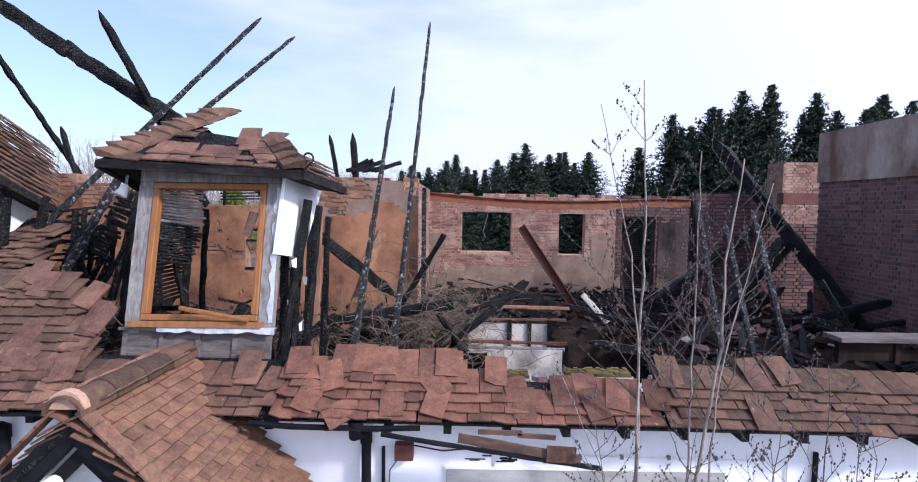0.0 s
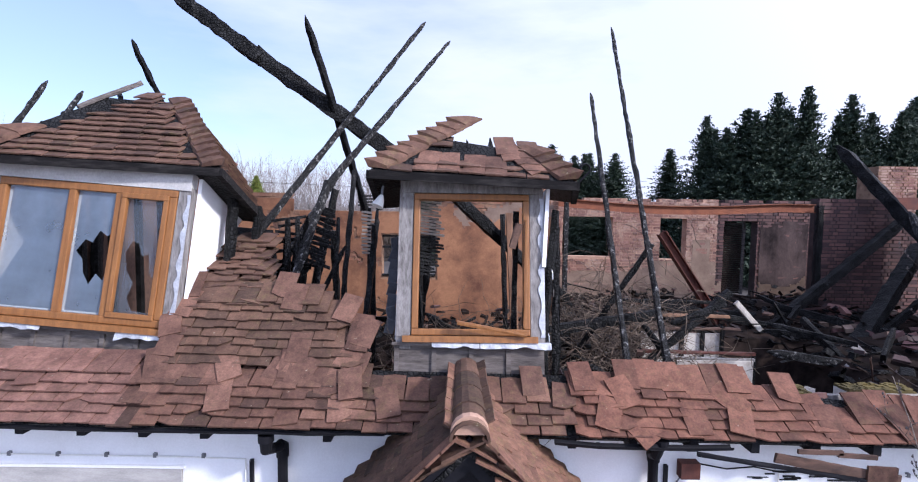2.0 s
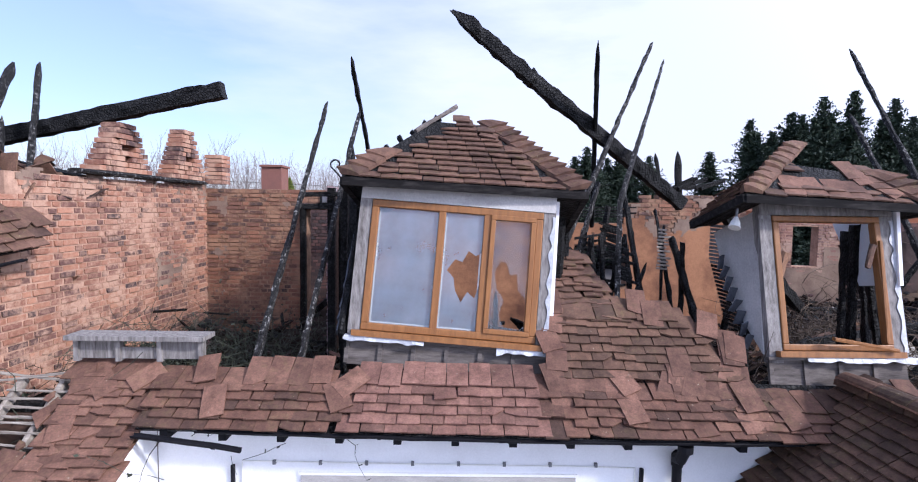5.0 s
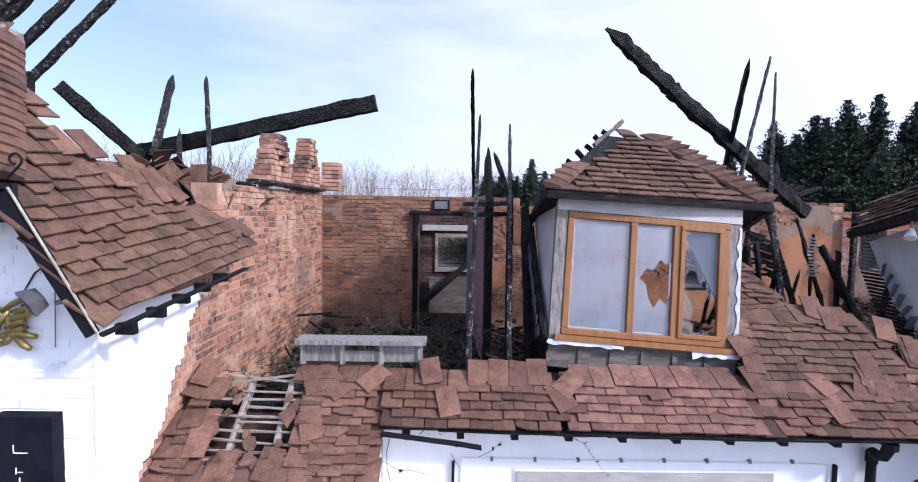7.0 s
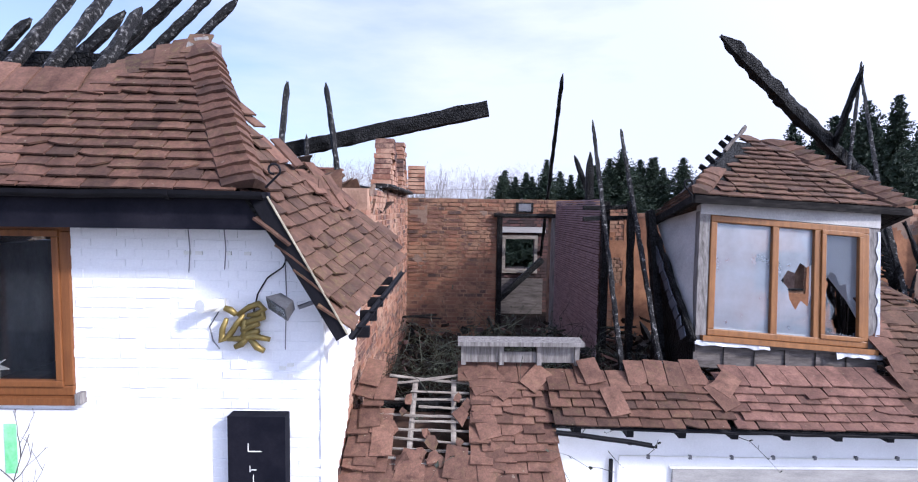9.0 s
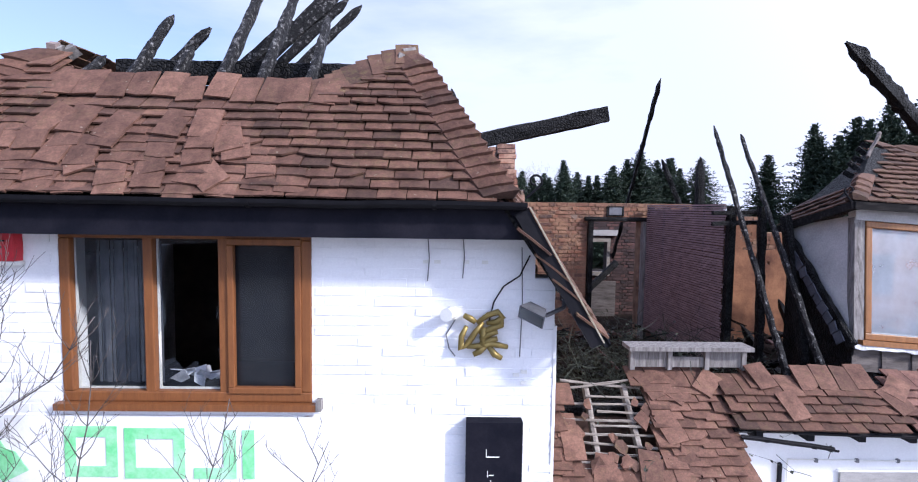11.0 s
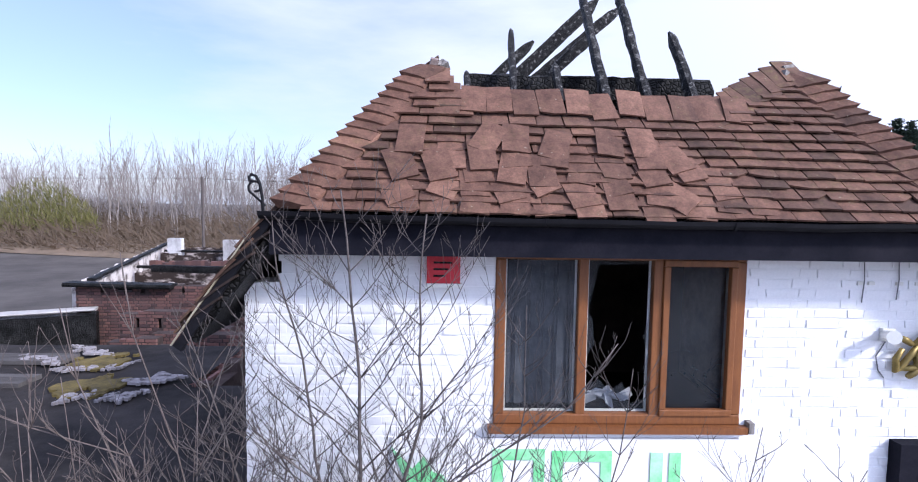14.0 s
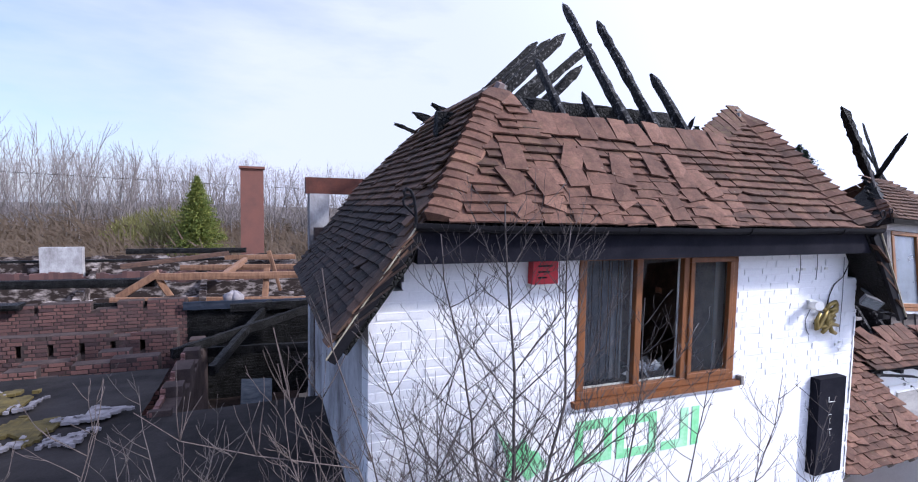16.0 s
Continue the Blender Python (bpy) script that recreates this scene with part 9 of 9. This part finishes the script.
def tangle(name, cx, cy, cz, rx, ry, rz, count, seed, mat, label, thick=0.004, leaf=None):
    r = random.Random(seed)
    s = Shape()
    for k in range(count):
        p = Vector((cx + r.gauss(0, rx), cy + r.gauss(0, ry), cz + abs(r.gauss(0, rz)) * 0.5))
        d = Vector((r.gauss(0, 1), r.gauss(0, 1), r.gauss(0.6, 0.6))).normalized()
        pts = [p]
        for i in range(4):
            d = (d + Vector((r.gauss(0, 0.3), r.gauss(0, 0.3), r.gauss(-0.1, 0.25)))).normalized()
            pts.append(pts[-1] + d * r.uniform(0.08, 0.18))
        s.tube(pts, [thick * q for q in (1, 0.9, 0.75, 0.6, 0.3)], 3)
        if leaf:
            for i in range(5):
                c = r.choice(pts)
                e1 = Vector((r.gauss(0, 1), r.gauss(0, 1), r.gauss(0, 1))).normalized() * 0.018
                e2 = Vector((r.gauss(0, 1), r.gauss(0, 1), r.gauss(0, 1))).normalized() * 0.032
                s.add([c, c + e1 + e2 * 0.5, c + e2, c - e1 + e2 * 0.5], [(0, 1, 2, 3)])
    return tagged(s.make(name, mat), label, "brambles", "", "stuff")


tangle("brambles", -0.25, 5.5, 2.45, 0.36, 0.4, 0.95, 420, 2, MAT_STRAW, "dry brown brambles growing through the rubble")
tangle("brambles", -0.4, 6.8, 2.4, 0.6, 0.5, 0.5, 160, 6, MAT_DRY, "dry brown brambles growing through the rubble")
tangle("undergrowth", -7.6, 5.2, 2.4, 0.7, 0.7, 0.4, 420, 3, MAT_IVY, "dark undergrowth inside the roofless room", 0.003, True)
tangle("brambles", -2.0, 5.2, 2.4, 0.9, 0.5, 0.5, 500, 7, MAT_DRY, "dry brown brambles growing through the rubble")
r = random.Random(12)
for k in range(26):
    cx, cy = r.uniform(2.3, 5.4), r.uniform(4.8, 8.3)
    a = r.uniform(0, math.pi)
    l = r.uniform(0.6, 1.7)
    t1 = r.uniform(-0.1, 0.35)
    timber((cx, cy, 2.45 + r.uniform(0, 0.2)), (cx + l * math.cos(a), cy + 0.4 * l * math.sin(a), 2.5 + l * t1), r.uniform(0.05, 0.09), r.uniform(0.06, 0.13), MAT_CHAR if r.random() < 0.8 else A,
           name="fallen_timber", label="charred fallen roof timber in the rubble", category="timber", group="fallen timbers", tip1=True)
for k in range(14):
    cx, cy = r.uniform(-5.9, -1.0), r.uniform(4.6, 7.0)
    a = r.uniform(0, math.pi)
    l = r.uniform(0.6, 1.5)
    timber((cx, cy, 2.42), (cx + l * math.cos(a), cy + 0.4 * l * math.sin(a), 2.5 + l * r.uniform(0.0, 0.6)), 0.07, 0.1, name="fallen_timber", label="charred fallen roof timber in the rubble", category="timber", group="fallen timbers", tip1=True)
# charred frame leaning in the right-hand room
for p0, p1, w in (((2.16, 4.0, 2.85), (2.45, 5.2, 4.20), 0.045), ((2.42, 4.0, 2.85), (2.75, 5.2, 3.98), 0.045), ((2.70, 4.0, 2.85), (3.02, 5.2, 4.13), 0.048)):
    timber(p0, p1, w, w * 1.6, A, name="rafter", label="charred leaning rafter with ashy white flecks", category="rafter", group="leaning rafters", tip1=True)
timber((5.75, 7.0, 2.42), (4.55, 9.05, 5.36), 0.12, 0.20, MAT_CHAR, name="roof_beam", label="heavy charred beam leaning on the gable wall", category="beam", rough=0.02, tip1=True)
timber((2.58, 7.66, 2.35), (5.38, 8.55, 4.07), 0.12, 0.17, MAT_CHAR, name="roof_beam", label="charred diagonal beam in the burnt room", category="beam", rough=0.012)
timber((3.30, 6.8, 2.35), (5.33, 8.20, 3.60), 0.20, 0.26, MAT_CHAR, name="roof_beam", label="thick charred leaning beam in the burnt room", category="beam", rough=0.016)
timber((1.75, 7.0, 2.92), (2.23, 7.0, 2.40), 0.05, 0.08, MAT_RAW_WOOD, name="plank", label="pale unburnt broken plank in the rubble", category="plank", rough=0.003)
stud_wall = thing("stud_partition", "low white plasterboard partition with scorched rails in the rubble", "partition")
Shape().box((0.34, 5.60, 1.95), (1.19, 5.63, 2.51)).make("board", MAT_CREAM, stud_wall, "sooty white plasterboard")
Shape().box((-0.05, 5.70, 1.5), (-0.01, 5.74, 2.57)).make("stud", MAT_CHAR, stud_wall)
Shape().box((1.24, 5.70, 1.5), (1.28, 5.74, 2.55)).make("stud", MAT_CHAR, stud_wall)
Shape().box((0.14, 6.20, 2.30), (0.62, 6.23, 2.68)).make("board", MAT_CREAM, stud_wall, "sooty white plasterboard")
Shape().box((0.68, 6.20, 2.32), (1.12, 6.23, 2.67)).make("board", MAT_CREAM, stud_wall, "sooty white plasterboard")
beam_shape(Shape(), (-0.03, 5.70, 2.585), (1.26, 5.70, 2.565), 0.05, 0.035, rough=0.006).make("rail", MAT_RUST_DARK, stud_wall)
beam_shape(Shape(), (0.10, 5.64, 2.53), (1.22, 5.64, 2.515), 0.05, 0.03, rough=0.004).make("rail", MAT_GREY_WOOD, stud_wall)
beam_shape(Shape(), (0.10, 6.18, 2.735), (1.35, 6.18, 2.735), 0.05, 0.03, rough=0.006).make("rail", MAT_BROWN_BOARD, stud_wall)
beam_shape(Shape(), (0.15, 6.7, 2.80), (1.5, 6.7, 2.78), 0.05, 0.04, rough=0.006).make("rail", MAT_PALE_WOOD, stud_wall)
beam_shape(Shape(), (0.20, 7.4, 2.86), (1.6, 7.4, 2.84), 0.06, 0.05, rough=0.006).make("rail", MAT_CHAR, stud_wall)
for x in (0.12, 0.65, 0.90, 1.14):
    Shape().box((x - 0.02, 6.165, 1.5), (x + 0.02, 6.198, 2.76)).make("stud", MAT_CHAR, stud_wall)
# fallen joists and branches in front of the scorched orange wall
for p0, p1, w, m in (((-1.35, 5.2, 2.90), (-0.05, 5.25, 3.10), 0.08, MAT_CHAR), ((-0.30, 5.15, 2.50), (0.72, 5.3, 3.33), 0.06, MAT_CHAR), ((0.10, 5.2, 3.02), (0.66, 5.25, 3.22), 0.045, MAT_CHAR), ((-0.20, 5.2, 3.00), (0.15, 5.1, 2.50), 0.05, MAT_CHAR),
                     ((-0.90, 5.4, 2.55), (-0.15, 5.2, 3.83), 0.045, MAT_CHAR), ((-1.46, 6.0, 2.36), (-0.95, 6.2, 3.80), 0.08, MAT_PALE_WOOD), ((-1.0, 5.6, 2.85), (-0.1, 5.8, 2.95), 0.05, MAT_BROWN_BOARD), ((-1.5, 5.5, 2.75), (-0.6, 5.7, 2.62), 0.05, MAT_CHAR)):
    timber(p0, p1, w, w * 1.3, m, name="fallen_timber", label="charred fallen roof timber in the rubble", category="timber", group="fallen timbers", rough=0.012)
# heap of burnt studs and rafters between the dormers
rh = random.Random(46)
timber((-3.64, 5.25, 3.10), (-3.43, 5.48, 4.34), 0.05, 0.08, MAT_CHAR, name="post", label="charred stud in the burnt heap between the dormers", category="post", group="heap studs", rough=0.012)
timber((-4.03, 4.98, 3.25), (-3.44, 5.85, 4.62), 0.045, 0.07, A, group=RAF, rough=0.010)
timber((-2.90, 4.76, 2.70), (-2.905, 4.78, 4.0), 0.04, 0.05, MAT_CHAR, name="post", label="charred stud in the burnt heap between the dormers", category="post", group="heap studs", rough=0.010)
for k in range(12):
    z = 3.72 + 0.036 * k
    timber((-3.06, 5.0 + rh.uniform(-0.02, 0.02), z), (-2.94 + rh.uniform(-0.03, 0.03), 5.02, z - 0.01), 0.008, 0.022, MAT_BATTEN, name="lath", label="pale lath hanging beside the burnt dormer", category="lath", group="pale hanging laths", rough=0.002, step=0.1)
timber((-3.0, 5.03, 3.05), (-2.99, 5.04, 4.16), 0.03, 0.04, MAT_CHAR, name="post", label="charred stud in the burnt heap between the dormers", category="post", group="heap studs", rough=0.010)
for p0, p1, w in (((-3.42, 5.60, 2.50), (-3.47, 5.57, 3.90), 0.065), ((-3.21, 4.80, 3.10), (-3.244, 5.55, 4.545), 0.045), ((-2.905, 4.20, 2.98), (-2.91, 5.01, 4.03), 0.05), ((-2.945, 4.62, 2.85), (-2.952, 5.37, 4.316), 0.03),
                  ((-3.72, 4.80, 3.15), (-3.76, 4.95, 4.02), 0.05), ((-3.63, 4.75, 3.10), (-3.66, 4.95, 4.05), 0.04), ((-3.30, 4.90, 3.10), (-3.33, 5.2, 4.05), 0.035)):
    timber(p0, p1, w, w * 1.4, MAT_CHAR, name="post", label="charred stud in the burnt heap between the dormers", category="post", group="heap studs", rough=0.012)
for k in range(16):
    q = Vector((rh.uniform(-4.0, -3.4), rh.uniform(4.75, 5.4), rh.uniform(3.05, 3.35)))
    timber(q, q + Vector((rh.gauss(0, 0.14), rh.gauss(0.1, 0.12), rh.uniform(0.35, 0.85))), rh.uniform(0.015, 0.04), rh.uniform(0.03, 0.06), MAT_CHAR if k % 4 else A, name="burnt_stick", label="thin charred stick in the burnt heap between the dormers", category="timber", group="heap sticks", rough=0.008, tip1=True)
for k in range(4):
    z = 4.22 + 0.045 * k
    timber((-3.62, 7.66, z - 0.03), (-2.45 + 0.12 * (k % 2), 7.66, z), 0.012, 0.022, MAT_CHAR, name="lath", label="charred lath along the top of the rear wall", category="lath", group="rear wall laths", rough=0.003, step=0.2)
for x in (-3.58, -3.0, -2.52):
    timber((x, 7.70, 3.9), (x + 0.01, 7.70, 4.42), 0.03, 0.05, MAT_CHAR, name="post", label="charred stub on the rear wall", category="post", group="rear wall stubs", rough=0.006)
# burnt laths still fixed together, hanging in the heap
rl = random.Random(39)
for k in range(17):
    z = 4.14 - 0.032 * k
    y = 5.28 - 0.028 * k
    timber((-3.56 + rl.uniform(-0.04, 0.05), y + rl.uniform(-0.03, 0.03), z + 0.03), (-3.36 + rl.uniform(-0.03, 0.06), y - 0.04, z - 0.03 + rl.uniform(-0.02, 0.02)), 0.012, 0.034, MAT_CHAR, name="lath", label="charred lath hanging in the burnt heap", category="lath", group="hanging laths", rough=0.004, step=0.1)
timber((-3.25, 5.0, 3.07), (-2.62, 5.0, 3.06), 0.05, 0.05, name="noggin", label="charred noggin between the burnt studs", category="noggin")
under_lamp = thing("eaves_lamp", "small white lamp head under the burnt dormer eaves", "lamp")
Shape().tube([(-2.74, 4.16, 4.26), (-2.75, 4.15, 4.22), (-2.77, 4.13, 4.17)], [0.015, 0.035, 0.05], 10).make("head", MAT_WHITEPLASTIC, under_lamp)
Shape().tube([(-2.74, 4.16, 4.25), (-2.73, 4.17, 4.34)], [0.012, 0.012], 6).make("arm", MAT_GREYMETAL, under_lamp)
# slates still hung on the burnt dormer's side
rs = random.Random(27)
for k in range(8):
    f = k / 7
    m = Matrix.Translation((-2.67 + 0.02 * f, 4.50 - 0.45 * f, 3.85 - 0.62 * f)) @ Euler((0.3 + rs.gauss(0, 0.12), rs.gauss(0, 0.15), rs.gauss(0.4, 0.2))).to_matrix().to_4x4()
    tagged(Shape().box((-0.038, -0.005, -0.075), (0.038, 0.005, 0.055), m).make("slate", MAT_SLATE), "scorched slate hanging on the burnt dormer", "slate", "hanging slates")
for p0, p1, w in (((3.98, 5.50, 3.36), (4.17, 5.30, 2.89), 0.05), ((2.41, 6.60, 2.77), (2.36, 5.60, 2.36), 0.07)):
    timber(p0, p1, w, w * 1.5, MAT_CHAR, name="fallen_timber", label="charred fallen roof timber in the rubble", category="timber", group="fallen timbers")
# added slats, coloured dark to give the far doorway its gloom
shutter = thing("louvre_shutter", "added dark slats standing in for the darkness of the far doorway", "blind")
Shape().box((3.42, 10.84, 2.4), (3.47, 10.88, 3.96)).make("stile", MAT_DARK_BOARD, shutter)
Shape().box((3.98, 10.84, 2.4), (4.03, 10.88, 3.96)).make("stile", MAT_DARK_BOARD, shutter)
for k in range(34):
    z = 2.42 + 0.045 * k
    Shape().hexa([(3.47, 10.86, z), (3.98, 10.86, z), (3.98, 10.90, z + 0.03), (3.47, 10.90, z + 0.03), (3.47, 10.86, z + 0.005), (3.98, 10.86, z + 0.005), (3.98, 10.90, z + 0.035), (3.47, 10.90, z + 0.035)]).make("slat", MAT_RUBBLE, shutter)
rust_lintel = Shape().box((6.45, 10.05, 4.27), (7.3, 10.25, 4.50)).make("lintel_beam", MAT_RUST_DARK)
tagged(rust_lintel, "rusty steel lintel over the gap in the wall", "beam")
r = random.Random(58)
for k in range(46):
    m = Matrix.Translation((r.uniform(3.2, 5.5), r.uniform(6.2, 8.4), 2.46 + abs(r.gauss(0, 0.07)))) @ Euler((r.gauss(0, 0.3), r.gauss(0, 0.3), r.uniform(0, 3))).to_matrix().to_4x4()
    l = r.uniform(0.05, 0.12)
    tagged(Shape().box((-l, -0.05, -0.03), (l, 0.05, 0.03), m).make("fallen_brick", r.choice((MAT_BRICK_GABLE, MAT_BRICK_DARK, MAT_PLASTER_PALE))), "fallen sooty brick in the burnt room", "brick", "fallen bricks")
r = random.Random(71)
for k in range(16):
    x = r.uniform(0.55, 1.75)
    m = Matrix.Translation((x, r.uniform(3.78, 3.98), 2.74 + r.uniform(0, 0.04))) @ Euler((r.gauss(0, 0.2), r.gauss(0, 0.2), r.uniform(0, 3))).to_matrix().to_4x4()
    l = r.uniform(0.03, 0.08)
    tagged(Shape().box((-l, -0.035, -0.02), (l, 0.035, 0.02), m).make("brick_fragment", r.choice((MAT_BRICK_PINK, MAT_BROWN_BOARD, MAT_GREY_WOOD, MAT_TILE_LOOSE, MAT_MORTAR_GABLE))), "broken lump of masonry on the wall top", "fragment", "wall top fragments")
for x0, x1, z in ((0.10, 0.30, 2.78), (0.32, 0.56, 2.80), (0.84, 1.36, 2.82)):
    block = thing("wall_block", "white painted masonry block with a mossy top", "block", "mossy blocks")
    Shape().box((x0, 3.80, 2.722), (x1, 3.96, z)).make("block", MAT_CREAM, block)
    s = Shape()
    n = int((x1 - x0) / 0.03)
    for i in range(n):
        for j in range(5):
            g = 0.010 + 0.022 * r.random()
            s.box((x0 + 0.03 * i, 3.80 + 0.032 * j, z), (x0 + 0.03 * i + 0.03, 3.832 + 0.032 * j, z + g))
    s.make("moss", MAT_MOSS, block, "yellow-brown moss")
tangle("brambles", -7.7, 5.0, 2.42, 0.65, 0.5, 0.5, 620, 21, MAT_IVY, "dark bramble stems inside the roofless room", 0.004)
tangle("brambles", -0.5, 6.4, 2.45, 0.40, 0.7, 0.50, 300, 23, MAT_DRY, "dry brown bramble stems over the rubble", 0.005)
# loose mortar and stone left on the two peaks of the white house roof
r = random.Random(33)
for c in ((-10.02, 3.26, 5.50), (-12.55, 3.30, 5.50)):
    for k in range(7):
        q = Vector(c) + Vector((r.uniform(-0.10, 0.10), r.uniform(-0.04, 0.08), r.uniform(-0.03, 0.06)))
        m = Matrix.Translation(q) @ Euler((r.uniform(0, 3), r.uniform(0, 3), r.uniform(0, 3))).to_matrix().to_4x4()
        e = r.uniform(0.025, 0.05)
        s = Shape().hexa([m @ Vector((x * e * r.uniform(0.6, 1.1), y * e * r.uniform(0.6, 1.1), z * e * 0.7)) for z in (-1, 1) for x, y in ((-1, -1), (1, -1), (1, 1), (-1, 1))])
        tagged(s.make("mortar_lump", MAT_MORTAR_GABLE if k % 2 else MAT_GREY_WOOD), "grey lump of mortar at the roof peak", "mortar", "mortar lumps")
# blackened plates on the ruin's cross walls
for k in (1, 3):
    y = 12.7 + 2.1 * k
    timber((-20.0 - 0.36 * (y - 10.3), y, 2.56 + 0.04 * k), (-17.4 + 0.6 * k, y - 0.2, 2.56 + 0.04 * k), 0.17, 0.08, MAT_CHAR, name="wall_plate", label="charred timber plate on a ruined wall", category="plate", group="ruin wall plates", rough=0.012, step=0.25)
timber((-20.3, 10.9, 2.80), (-24.3, 21.4, 2.80), 0.16, 0.07, MAT_CHAR, name="wall_plate", label="charred timber plate on a ruined wall", category="plate", group="ruin wall plates", rough=0.012, step=0.25)
# thin burnt poles standing against the rear wall, and stubs on its top
for p0, p1, w in (((-6.61, 7.14, 6.39), (-6.20, 12.6, 0.0), 0.055), ((-6.21, 7.93, 5.29), (-5.90, 7.82, 4.45), 0.055), ((-1.65, 7.83, 5.24), (-1.60, 7.83, 4.50), 0.07), ((-2.0, 7.83, 5.20), (-1.88, 7.83, 4.50), 0.045)):
    timber(p1, p0, w, w * 1.4, MAT_CHAR, name="burnt_post", label="thin charred post standing at the rear wall", category="post", group="rear wall posts", tip1=True, rough=0.012)
r = random.Random(81)
for k in range(9):
    x = r.uniform(-1.75, -0.95)
    a = r.gauss(0, 0.5)
    l = r.uniform(0.1, 0.25)
    timber((x - l, 7.82 + r.uniform(-0.05, 0.08), 4.66), (x + l * math.cos(a), 7.82, 4.68 + r.uniform(0, 0.14)), 0.045, 0.06, MAT_CHAR, name="charred_scrap", label="charred scrap of timber on the wall top", category="timber", group="wall top scraps", rough=0.01)
